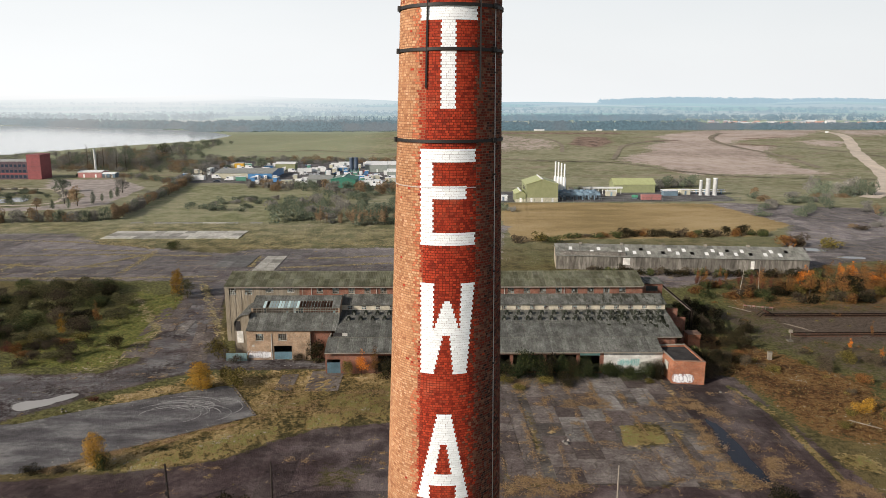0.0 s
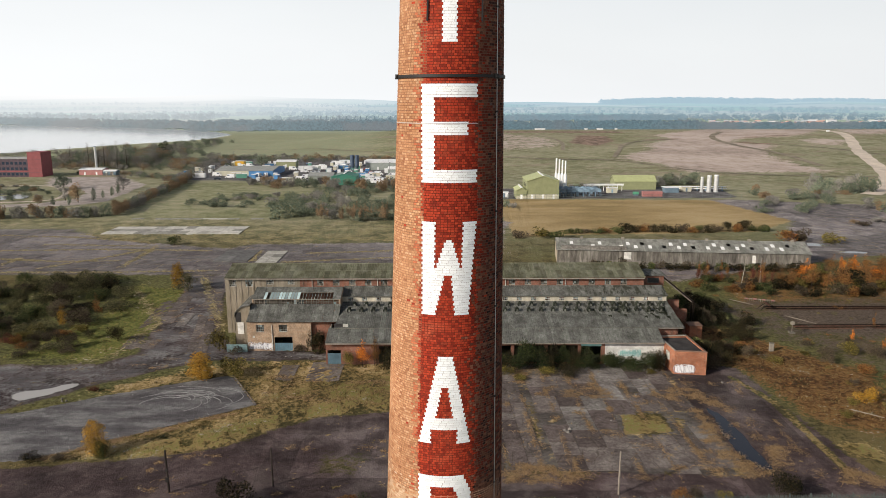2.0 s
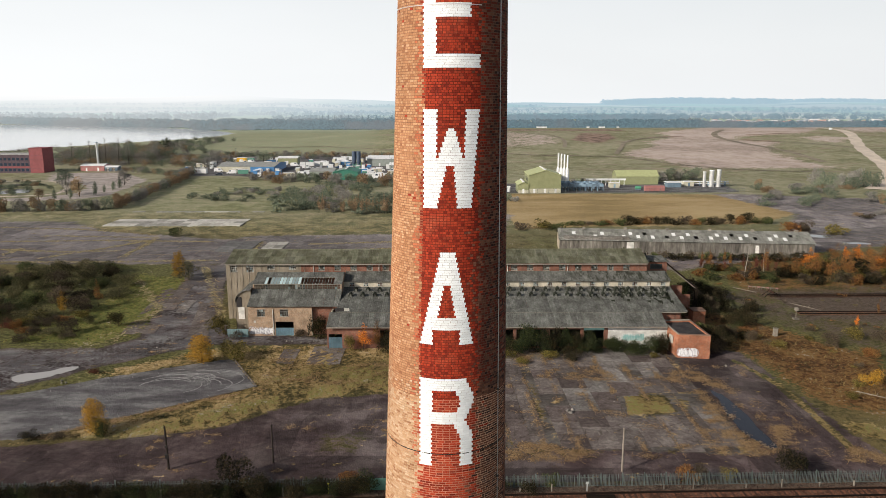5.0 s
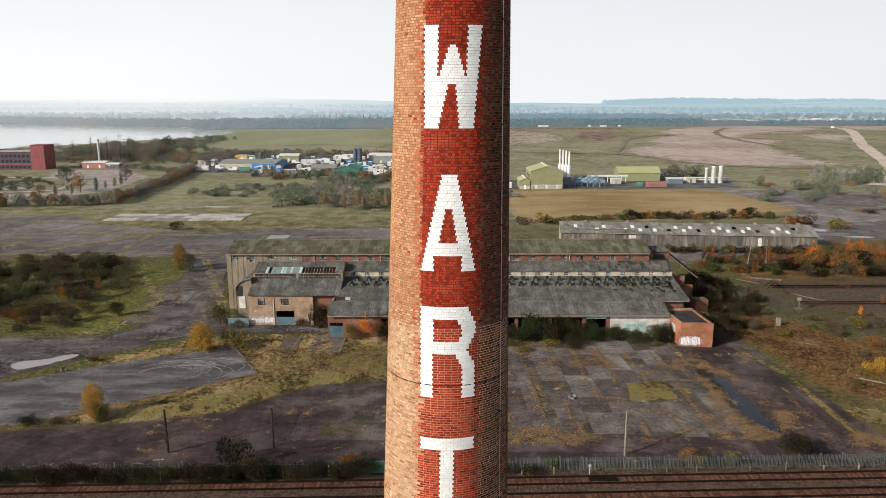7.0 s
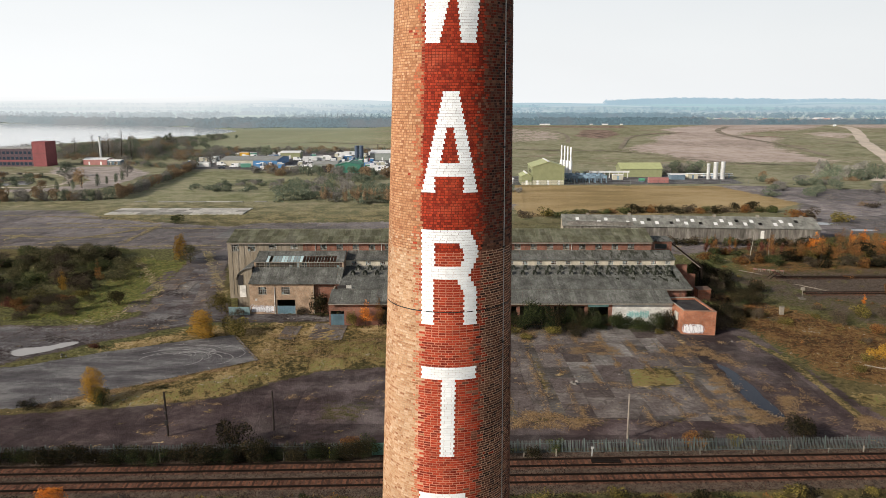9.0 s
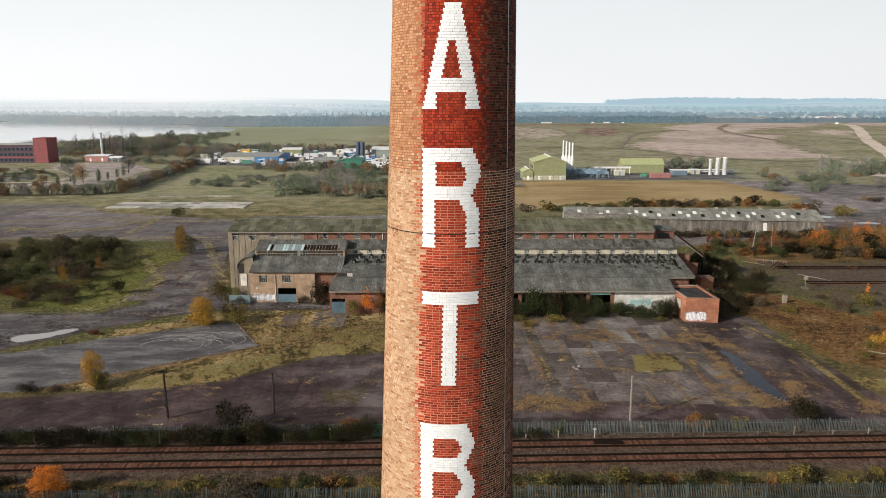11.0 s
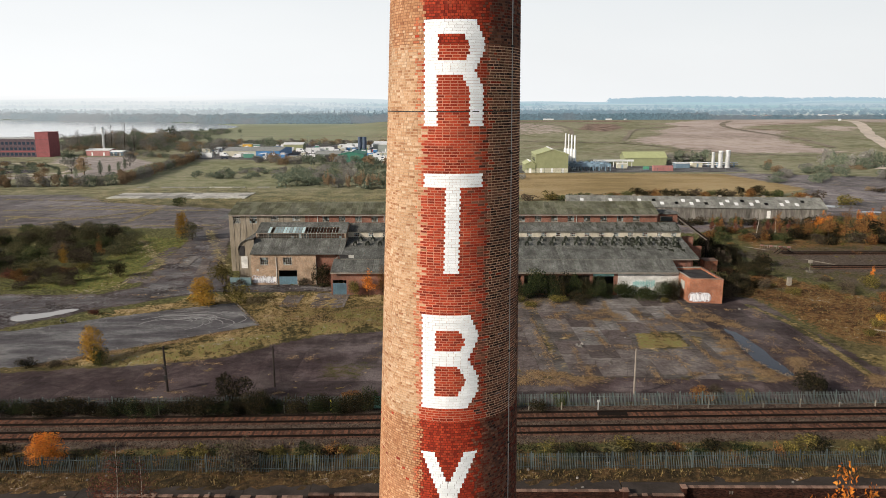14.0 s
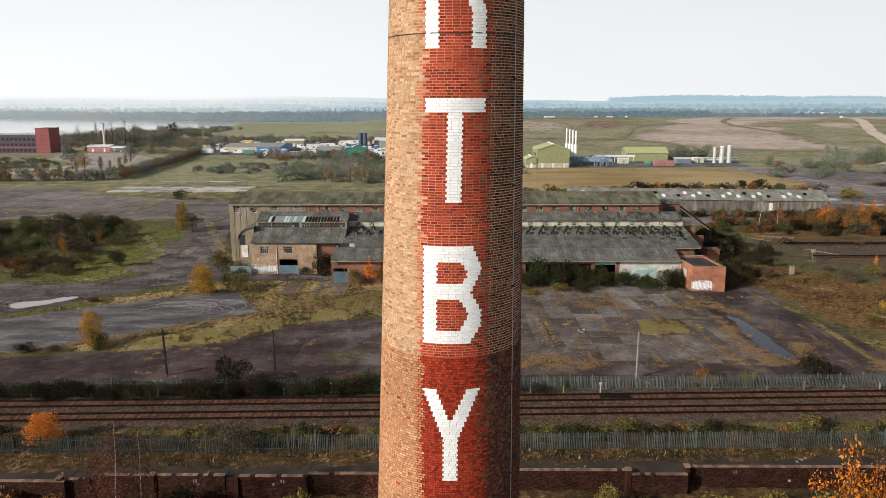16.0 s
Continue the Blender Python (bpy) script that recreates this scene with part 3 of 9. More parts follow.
bf = k.ramp(k.island(), [(0.0, (0.15, 0.017, 0.01)), (0.45, (0.31, 0.034, 0.015)), (0.8, (0.40, 0.052, 0.021)), (1.0, (0.24, 0.04, 0.02))])
bf = k.mix(k.step(k.noise(0.9, 6, 0.7), 0.55, 0.75, 0, 0.38), bf, k.tone((0.42, 0.14, 0.075), k.noise(14, 3), 0.7, 1.3))
BRICK_RED = k.bump(k.noise(40, 3), 0.004, 0.5).out(k.tone(bf, k.noise(22, 3), 0.85, 1.15))
BRICK_DEEP = plain("dark_red_brick", (0.135, 0.03, 0.019), 0.88, var=0.3, scale=5.0, fine=22)
BRICK_ROSE = plain("red_washed_brick", (0.42, 0.13, 0.065), 0.88, var=0.25, scale=5.0, fine=22)
k = Mat("white_glazed_brick", 0.35)
bf = k.tone((0.80, 0.825, 0.85), k.island(), 0.95, 1.03)
BRICK_WHITE = k.out(k.tone(bf, k.noise(3, 4), 0.93, 1.05))
k = Mat("lime_mortar", 0.95)
MORTAR_PALE = k.out(k.tone(k.tone((0.42, 0.285, 0.185), k.noise(1.2, 4), 0.8, 1.2), k.noise(30, 2), 0.85, 1.15))
k = Mat("dark_brown_mortar", 0.95)
MORTAR_DARK = k.out(k.tone(k.tone((0.15, 0.085, 0.06), k.noise(1.2, 4), 0.7, 1.3), k.noise(30, 2), 0.85, 1.15))
MORTAR_BROWN = plain("brown_mortar", (0.25, 0.12, 0.07), 0.95, var=0.3, fine=20)
MORTAR_RED = plain("red_painted_mortar", (0.13, 0.022, 0.012), 0.85, var=0.3, fine=20)
MORTAR_TINT = plain("red_washed_mortar", (0.46, 0.215, 0.145), 0.95, var=0.35, fine=20)
MORTAR_RIGHT = plain("orange_sand_mortar", (0.74, 0.48, 0.32), 0.95, var=0.3, fine=20)
IRON = plain("black_iron", (0.018, 0.015, 0.014), 0.6, 0.3, rnd=0.1)
LEAD = plain("grey_lead_cable", (0.42, 0.42, 0.42), 0.5, 0.4)

LETTER_TOPS = [("T", 51.20), ("E", 47.27), ("W", 43.38), ("A", 39.38), ("R", 35.50), ("T", 31.49), ("B", 27.50), ("Y", 23.42)]
LETTER_X = {51.20: -0.53, 47.27: -0.575, 43.38: -0.59, 39.38: -0.70, 35.50: -0.75, 31.49: -0.78, 27.50: -0.865, 23.42: -0.905}


def shaft_point(a, z, out=0.0):
    """A point on the shaft: a is the angle to the right of the face that looks towards -y."""
    r = shaft_r(z) + out
    return (AXIS_X + LEAN_X * z + r * math.sin(a), AXIS_Y - r * math.cos(a), z)


def brick_face(geo, a0, a1, z0, z1, proud, depth=0.03, arris=0.06):
    """One brick: its outer face and four reveals, with a small arris."""
    e = min(0.006, (z1 - z0) * arris)
    p = [shaft_point(a, z, -depth) for a, z in ((a0, z0), (a1, z0), (a1, z1), (a0, z1))]
    da = e / 2.2
    p += [shaft_point(a, z, proud) for a, z in ((a0 + da, z0 + e), (a1 - da, z0 + e), (a1 - da, z1 - e), (a0 + da, z1 - e))]
    if math.cos(a0) < -0.15:  # the far side needs no reveals
        geo.add(p[4:], [(0, 1, 2, 3)])
        return
    geo.add(p, [(4, 5, 6, 7), (0, 1, 5, 4), (1, 2, 6, 5), (2, 3, 7, 6), (3, 0, 4, 7)])


chimney = thing("chimney", "tall round red brick chimney with white brick lettering", "chimney")
rnd = random.Random(11)
geos = {q: Geo() for q in ("buff", "dark", "red", "brown", "peach", "deep", "rose")}
letters = {z: Geo() for _, z in LETTER_TOPS}
singles = []  # bricks that become parts of their own
Z_LOW, Z_HIGH = 13.0, SHAFT_TOP
n_low, n_high = int(Z_LOW / COURSE), int(Z_HIGH / COURSE)
for c in range(n_low, n_high):
    joint = 0.0145 if 24.35 < c * COURSE < 34.9 else 0.010
    z0, z1 = c * COURSE + joint / 2, (c + 1) * COURSE - joint / 2
    zm = (z0 + z1) / 2
    r = shaft_r(zm)
    cx = AXIS_X + LEAN_X * zm
    here = [(ch, zt) for ch, zt in LETTER_TOPS if zt - 37 * COURSE < zm <= zt]
    zref = here[0][1] if here else min((zt for _, zt in LETTER_TOPS), key=lambda q: abs(q - 1.4 - zm))
    left = math.asin((span_lerp(-zm, *[(-zt, LETTER_X[zt]) for _, zt in LETTER_TOPS]) - cx) / r)
    unit = BRICK / r * 0.985
    right = left + 8 * unit
    spans = []
    if here:
        ch, zt = here[0]
        kk = int((zt - zm) / COURSE)
        tooth = 0.09 if kk % 2 else -0.09
        spans = [(left + (a + tooth) * unit, left + (b - tooth) * unit) for a, b in letter_spans(ch, kk)]
    # joints of this course; the lettered face is laid in stretchers, the rest in headers above and stretchers below
    off = (0.5 if 24.35 < zm < 34.9 else 0.25) if c % 2 else 0.0
    joints = []
    a = left + (off - 1) * unit
    a_end = a + 2 * math.pi
    cuts = sorted(q for s in spans for q in s)
    while a < a_end - unit * 0.3:
        joints.append(a)
        in_panel = left - 0.9 * unit < a < right + 0.1 * unit
        if 24.35 < zm < 34.9:  # the rebuilt stretch is laid in longer bricks
            a += unit * (1.0 if in_panel else rnd.choice((0.95, 1.0, 1.05, 0.55)) if math.sin(a) > -0.3 else rnd.choice((0.8, 0.95, 0.55)))
        else:
            a += unit * (0.5 if in_panel else rnd.choice((0.52, 0.55, 0.6, 0.5, 0.75)))
    joints = [q for q in joints if all(abs(q - s) > 0.22 * unit for s in cuts) and not (not 24.35 < zm < 34.9 and any(s0 < q < s1 for s0, s1 in spans) and math.floor((q - left) / unit * 2 + 0.1 + c // 2) % 2)] + cuts
    joints.sort()
    joints.append(joints[0] + 2 * math.pi)
    ja = joint / r / 2
    for a0, a1 in zip(joints, joints[1:]):
        m = (a0 + a1) / 2
        white = any(s0 < m < s1 for s0, s1 in spans)
        proud = rnd.uniform(-0.003, 0.004)
        if white:
            brick_face(letters[here[0][1]], a0 + 0.0009, a1 - 0.0009, z0 - joint / 2 + 0.0012, z1 + joint / 2 - 0.0012, 0.006, arris=0.02)
            continue
        mr = (m + math.pi) % (2 * math.pi) - math.pi
        wob = 0.05 * math.sin(zm * 1.7) + rnd.gauss(0, 0.05)
        red_lo, red_hi = left - 0.12 * unit + rnd.gauss(0, 0.02), right + 0.55 * unit + rnd.gauss(0, 0.09)
        # bricks right of the letters are darker than those on the left
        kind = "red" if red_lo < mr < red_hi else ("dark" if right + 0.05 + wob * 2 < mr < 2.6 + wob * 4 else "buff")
        if zm > 35.2 or zm < 24.35:  # the red wash fades out over some bricks on either side
            fade = (mr - right + 0.6 * unit) / (2.6 * unit)
            if kind in ("red", "dark") and 0 < fade < 1:
                kind = "red" if rnd.random() > fade * 1.1 else rnd.choice(("brown", "deep", "deep"))
            elif kind == "dark" and mr < 1.3 and rnd.random() < 0.3:
                kind = "deep"
        if kind == "buff" and left - 1.3 * unit < mr < left and rnd.random() < 0.45:
            kind = "rose"
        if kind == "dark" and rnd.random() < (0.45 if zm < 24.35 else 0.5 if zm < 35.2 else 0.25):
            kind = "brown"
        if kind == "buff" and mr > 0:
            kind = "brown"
        if kind == "buff" and 24.35 < zm < 34.5 + rnd.random():
            kind = "peach"
        if kind == "buff" and 0 > mr and rnd.random() < 0.008:
            kind = "red"
        # the face bricks of one stretch beside the letters are pieces of their own
        if 33.6 < zm < 34.4 and -0.55 < mr < 0.75 and len(singles) < 300:
            singles.append((kind, a0 + ja, a1 - ja, z0, z1, proud))
            continue
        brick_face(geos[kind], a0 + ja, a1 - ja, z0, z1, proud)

# mortar core: pale new pointing in the middle stretch, painted over behind the letters, elsewhere brown on the left and
# dark on the right
for zlo, zhi, mats in ((0, 24.35, (MORTAR_BROWN, MORTAR_RED, MORTAR_DARK)), (24.35, 34.9, (MORTAR_PALE, MORTAR_TINT, MORTAR_RIGHT)), (34.9, SHAFT_TOP, (MORTAR_BROWN, MORTAR_RED, MORTAR_DARK))):
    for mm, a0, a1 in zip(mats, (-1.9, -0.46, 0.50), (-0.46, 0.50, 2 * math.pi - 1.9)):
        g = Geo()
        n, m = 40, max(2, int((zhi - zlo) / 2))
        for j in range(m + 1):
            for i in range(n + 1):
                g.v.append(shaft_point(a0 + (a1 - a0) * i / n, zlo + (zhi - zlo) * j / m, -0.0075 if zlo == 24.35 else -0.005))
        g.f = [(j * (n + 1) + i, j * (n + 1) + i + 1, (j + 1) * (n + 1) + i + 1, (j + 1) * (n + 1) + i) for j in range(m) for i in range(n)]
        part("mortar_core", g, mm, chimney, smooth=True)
# plain foot below the lettered height, and the inside of the flue at the top
g = Geo()
n = 64
for c in range(0, n_low, 4):
    for i in range(n):
        a0, a1 = 2 * math.pi * i / n, 2 * math.pi * (i + 1) / n - 0.006
        brick_face(g, a0, a1, c * COURSE + 0.005, min(c + 4, n_low) * COURSE - 0.005, 0.0)
tagged(part("lower_brickwork", g, BRICK_BUFF, chimney), kind="stuff")
g = Geo()
for i in range(48):
    a0, a1 = 2 * math.pi * i / 48, 2 * math.pi * (i + 1) / 48
    g.add([shaft_point(a0, SHAFT_TOP, 0.02), shaft_point(a1, SHAFT_TOP, 0.02), shaft_point(a1, SHAFT_TOP, -0.4), shaft_point(a0, SHAFT_TOP, -0.4),
           shaft_point(a1, SHAFT_TOP - 6, -0.5), shaft_point(a0, SHAFT_TOP - 6, -0.5)], [(0, 1, 2, 3), (3, 2, 4, 5)])
part("flue_rim", g, MORTAR_DARK, chimney)
for kind, mat, lab in (("buff", BRICK_BUFF, "orange buff face bricks"), ("dark", BRICK_DARK, "dark face bricks right of the letters"), ("brown", BRICK_BROWN, "dull brown face bricks"), ("peach", BRICK_PEACH, "pale peach repointed bricks"), ("red", BRICK_RED, "deep red painted bricks behind the letters"), ("deep", BRICK_DEEP, "dark red stained bricks"), ("rose", BRICK_ROSE, "bricks washed with red paint")):
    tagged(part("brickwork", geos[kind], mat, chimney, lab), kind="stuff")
for ch, zt in LETTER_TOPS:
    part("letter_" + ch.lower(), letters[zt], BRICK_WHITE, chimney, "letter " + ch + " in white glazed bricks")
# iron bands with clamps, straps and conductor
def band(z, h, out, mat, name="iron_band", a0=-math.pi, a1=math.pi):
    g = Geo()
    n = 72
    for i in range(n):
        b0, b1 = a0 + (a1 - a0) * i / n, a0 + (a1 - a0) * (i + 1) / n
        q = [shaft_point(b, zz, o) for zz, o in ((z - h / 2, -0.01), (z - h / 2, out), (z + h / 2, out), (z + h / 2, -0.01)) for b in (b0, b1)]
        g.add(q, [(0, 1, 3, 2), (2, 3, 5, 4), (4, 5, 7, 6)])
    g.weld = True
    return part(name, g, mat, chimney)


for z, h in ((47.49, 0.09), (50.02, 0.09), (51.2, 0.09), (52.6, 0.09)):
    b = band(z, h, 0.045, IRON)
    for a in (-1.33, 0.92):
        g = Geo()
        for o in (-0.045, 0.045):
            g.cyl(shaft_point(a + o / 1.6, z - 0.07, 0.06), shaft_point(a + o / 1.6, z + 0.07, 0.06), 0.04, n=8)
        g.beam(shaft_point(a - 0.05, z, 0.07), shaft_point(a + 0.05, z, 0.07), 0.05, 0.05)
        part("band_clamp", g, IRON, b)
band(46.18, 0.022, 0.008, LEAD, "thin_band", -math.pi, 0.5)
band(33.15, 0.028, 0.006, IRON, "thin_band")
for a in (-0.455, 0.555):
    g = Geo().strip([shaft_point(a, 48.95 + i * 0.58, 0.035) for i in range(13)], 0.05, 0.03, (1, 0, 0))
    part("iron_strap", g, IRON, chimney)
g = Geo().strip([shaft_point(0.97, 2 + i * 1.8, 0.02) for i in range(31)], 0.022, 0.02, (1, 0, 0))
cable = part("lightning_conductor", g, LEAD, chimney, "pale lightning conductor tape")
for i in range(18):
    z = 3 + i * 2.9
    g = Geo()
    g.beam(shaft_point(0.945, z, 0.015), shaft_point(0.995, z, 0.015), 0.05, 0.05)
    part("conductor_clip", g, IRON, cable)
for kind, a0, a1, z0, z1, proud in singles:
    g = Geo()
    brick_face(g, a0, a1, z0, z1, proud)
    part("brick", g, {"buff": BRICK_BUFF, "dark": BRICK_DARK, "brown": BRICK_BROWN, "peach": BRICK_PEACH, "red": BRICK_RED, "deep": BRICK_DEEP, "rose": BRICK_ROSE}[kind], chimney)

# ---- railway ----
RUST_STEEL = plain("rusty_rail_steel", (0.012, 0.008, 0.006), 0.85, 0.0, rnd=0.1)
SLEEPER = plain("stained_sleeper", (0.095, 0.05, 0.034), 0.9, rnd=0.3, var=0.3)
GALV = plain("weathered_galvanised_steel", (0.115, 0.14, 0.135), 0.6, 0.3, var=0.2, rnd=0.25)
RAIL_ANGLE = math.atan(0.033)


def track(label, cx, cy, angle, x0, x1, z, parts_to=0, group=""):
    """A track along its own x axis: two flat-bottomed rails on sleepers."""
    m = Matrix.Translation((cx, cy, z)) @ Matrix.Rotation(angle, 4, "Z")
    t = thing("railway_track", label, "railway track", group, m=m)
    for s in (-0.7525, 0.7525):
        g = Geo()
        y = s
        g.prism([(y - 0.075, 0.045), (y + 0.075, 0.045), (y + 0.075, 0.07), (y + 0.02, 0.09), (y + 0.02, 0.19), (y + 0.045, 0.2), (y + 0.045, 0.24), (y - 0.045, 0.24), (y - 0.045, 0.2), (y - 0.02, 0.19), (y - 0.02, 0.09), (y - 0.075, 0.07)], x0, x1)
        part("rail", g, RUST_STEEL, t)
    g = Geo()
    g.prism([(-1.3, -0.1), (1.3, -0.1), (1.3, 0.02), (1.24, 0.045), (-1.24, 0.045), (-1.3, 0.02)], -0.125, 0.125)
    me = g.mesh("sleeper", SLEEPER)
    rest = Geo()
    n = int((x1 - x0) / 0.65)
    for i in range(n):
        x = x0 + 0.3 + i * 0.65
        if abs(x) < parts_to:
            part("sleeper", me, None, t, m=Matrix.Translation((x, 0, 0)) @ Matrix.Rotation(random.uniform(-0.01, 0.01), 4, "Z"))
        else:
            rest.prism([(-1.3, -0.1), (1.3, -0.1), (1.3, 0.02), (1.24, 0.045), (-1.24, 0.045), (-1.3, 0.02)], x - 0.125, x + 0.125)
    if rest.v:
        tagged(part("sleepers_beyond", rest, SLEEPER, t), kind="stuff")
    return t


track("far rusty railway track on stained sleepers", 0, 73.05, RAIL_ANGLE, -140, 150, 0.27, 66, "main line tracks")
track("near rusty railway track on stained sleepers", 0, 69.65, RAIL_ANGLE, -140, 150, 0.27, 66, "main line tracks")
track("disused siding track ending at a buffer stop", 0, 159.2, 0.004, 74, 190, 0.12, 0, "disused sidings")
track("disused siding track sunk in gravel", 0, 145.3, 0.004, 74, 190, 0.12, 0, "disused sidings")
# buffer stop of bent rails and a beam
bs = thing("buffer_stop", "rusty buffer stop of bent rails with a timber beam", "buffer stop", m=Matrix.Translation((74.2, 159.2, 0.1)))
for s in (-0.75, 0.75):
    part("bent_rail", Geo().beam((2.4, s, 0.1), (0.2, s, 1.3), 0.12).beam((-1.5, s, 0.0), (0.2, s, 1.3), 0.12), RUST_STEEL, bs)
part("beam", Geo().box(-0.05, 0.25, -1.3, 1.3, 0.95, 1.35), SLEEPER, bs)
# ballast stones, loose along the bed
STONE = Mat("ballast_stone", 0.95)
STONE = STONE.out(STONE.tone(STONE.ramp(STONE.island(), [(0, (0.022, 0.012, 0.009)), (0.6, (0.066, 0.036, 0.025)), (1, (0.13, 0.078, 0.055))]), STONE.noise(3, 3), 0.75, 1.25))
g = Geo()
rs = random.Random(5)
for i in range(30000):
    x = rs.uniform(-58, 62)
    d = rs.uniform(-4.9, 4.9)
    if abs(abs(d + 0.0) - 1.7) < 0.8 and rs.random() < 0.7:
        continue
    y = rail_y(x) - 2.35 + d
    z = 0.3 if abs(d) < 4.6 else 0.29
    s = rs.uniform(0.04, 0.10)
    a = rs.uniform(0, 6.3)
    p = [(x + s * math.cos(a + q), y + s * math.sin(a + q), z - 0.02) for q in (0, 2.1, 4.2)] + [(x + s * 0.3 * rs.uniform(-1, 1), y + s * 0.3 * rs.uniform(-1, 1), z + s * 0.9)]
    g.add(p, [(0, 1, 3), (1, 2, 3), (2, 0, 3)])
tagged(new("ballast_stones", g.mesh("ballast_stones", STONE)), "loose brown grey stone ballast under the tracks", "ballast", kind="stuff")


# ---- palisade fences ----
def palisade(label, x0, x1, y_of, z0, h, mat, pales=True):
    f = thing("palisade_fence", label, "fence", "palisade fences")
    bay = 2.5
    n = int((x1 - x0) / bay)
    pale = Geo()
    pale.add([(-0.034, 0.012, 0), (0, -0.012, 0), (0.034, 0.012, 0), (-0.034, 0.012, h - 0.1), (0, -0.012, h - 0.1), (0.034, 0.012, h - 0.1), (-0.024, 0.012, h), (0, 0, h - 0.05), (0.024, 0.012, h)],
             [(0, 1, 4, 3), (1, 2, 5, 4), (3, 4, 7, 6), (4, 5, 8, 7)])
    pm = pale.mesh("pale", mat)
    post = Geo().box(-0.05, 0.05, 0.03, 0.13, 0, h + 0.12)
    pom = post.mesh("post", mat)
    rest = Geo()
    count = 0
    for i in range(n + 1):
        x = x0 + i * bay
        part("post", pom, None, f, m=Matrix.Translation((x, y_of(x), z0)))
        if i == n:
            break
        for zz in (0.35, h - 0.4):
            part("rail", Geo().beam((x, y_of(x) + 0.03, z0 + zz), (x + bay, y_of(x + bay) + 0.03, z0 + zz), 0.03, 0.05), mat, f)
        for j in range(16):
            xx = x + (j + 0.5) * bay / 16
            lean = random.uniform(-0.03, 0.03)
            if random.random() < 0.02:
                continue
            mm = Matrix.Translation((xx, y_of(xx), z0)) @ Matrix.Rotation(lean, 4, "Y")
            if count < 290 and -16 < xx < 45:
                part("pale", pm, None, f, m=mm)
                count += 1
            else:
                rest.add([tuple(mm @ Vector(v)) for v in pale.v], pale.f)
    tagged(part("pales_beyond", rest, mat, f), kind="stuff")
    return f


GALV_DULL = plain("stained_galvanised_steel", (0.066, 0.08, 0.077), 0.75, 0.1, var=0.3, rnd=0.25)
GALV_GREEN = plain("green_coated_steel", (0.065, 0.15, 0.12), 0.55, 0.2, rnd=0.2)
GALV_N = plain("grey_galvanised_steel", (0.085, 0.105, 0.10), 0.6, 0.2, var=0.2, rnd=0.25)
palisade("grey galvanised steel palisade fence beside the railway", -62, 62, lambda x: 75.6 + 0.026 * x, 0.0, 1.8, GALV_N)
palisade("grey palisade fence between railway scrub and brick walls", -50, 50, lambda x: 62.3 + 0.02 * x, -0.08, 1.7, GALV_DULL)
part("fence_infill", Geo().box(-8.4, -5.0, 75.3, 75.34, 0.05, 1.75), GALV_GREEN, tagged(thing("green_mesh_panel", "green coated steel panel fixed to the fence", "panel")))

# ---- ruined brick walls of the old kilns ----
k = Mat("old_kiln_brick", 0.92)
kb = k.ramp(k.island(), [(0, (0.014, 0.007, 0.005)), (0.5, (0.032, 0.013, 0.009)), (0.85, (0.062, 0.024, 0.015)), (1, (0.028, 0.018, 0.014))])
KILN = k.out(k.tone(kb, k.noise(0.8, 5), 0.6, 1.3))
KILN_CORE = plain("sooty_mortar_core", (0.03, 0.018, 0.014), 0.95)
COPING = plain("pale_worn_coping", (0.19, 0.12, 0.09), 0.9, rnd=0.25, var=0.3)


def brick_wall_run(name, label, x0, x1, y0, z0, z1, coping=True, broken=0.0, depth=0.5, white=None):
    """A free-standing wall laid brick by brick on its near face, with a coping course."""
    w = thing(name, label, "wall", "ruined kiln walls")
    part("core", Geo().box(x0, x1, y0 + 0.03, y0 + depth, z0, z1 - 0.02), KILN_CORE, w)
    rr = random.Random(int(x0 * 10) + 7)
    g = Geo()
    c, z = 0, z0
    while z < z1 - 0.04:
        x = x0 - (0.11 if c % 2 else 0)
        while x < x1:
            a, b = max(x, x0), min(x + 0.215, x1)
            if b - a > 0.04 and rr.random() > 0.02:
                g.box(a, b - 0.008, y0 + rr.uniform(-0.006, 0.004), y0 + 0.06, z, z + 0.066)
            x += 0.225
        c += 1
        z += 0.075
    tagged(part("brick_face", g, KILN, w), kind="stuff")
    if coping:
        x = x0
        while x < x1:
            if rr.random() > broken:
                s = rr.uniform(0.0, 0.015)
                part("coping_brick", Geo().box(x, min(x + 0.44, x1), y0 - 0.015, y0 + depth + 0.03, z1 - 0.02, z1 + 0.06 + s), COPING, w)
            x += 0.45
    return w


PATH_TAR = plain("dark_worn_path", (0.042, 0.034, 0.029), 0.92, var=0.35, scale=0.5, fine=5)
RUNS = ((-46, -32.6, 56.2, 0.12, 0.02, "low sooty red brick wall with pale coping"), (-32.5, -30.7, 56.6, 0.1, 0.3, "broken stepped end of a red brick wall"), (-30.6, -19.3, 57.0, 0.28, 0.03, "sooty red brick retaining wall with pale coping"), (-19.2, -18.2, 57.0, 0.0, 0.4, "broken stepped end of a red brick wall"),
        (-18.1, -12.4, 57.2, 0.1, 0.1, "red brick retaining wall with worn pale top"), (-12.3, -3.5, 57.6, 0.12, 0.15, "low red brick wall beside the chimney"), (3.5, 15.1, 58.3, 0.12, 0.03, "sooty red brick retaining wall with pale coping"), (15.3, 20.3, 57.9, -0.05, 0.1, "sunken red brick wall with worn top"), (20.5, 46, 58.9, 0.15, 0.04, "sooty red brick retaining wall with pale coping"))
for x0, x1, y0, top, gone, lab in RUNS:
    brick_wall_run("kiln_wall", lab, x0, x1, y0, -2.1, top, broken=gone, depth=0.3)
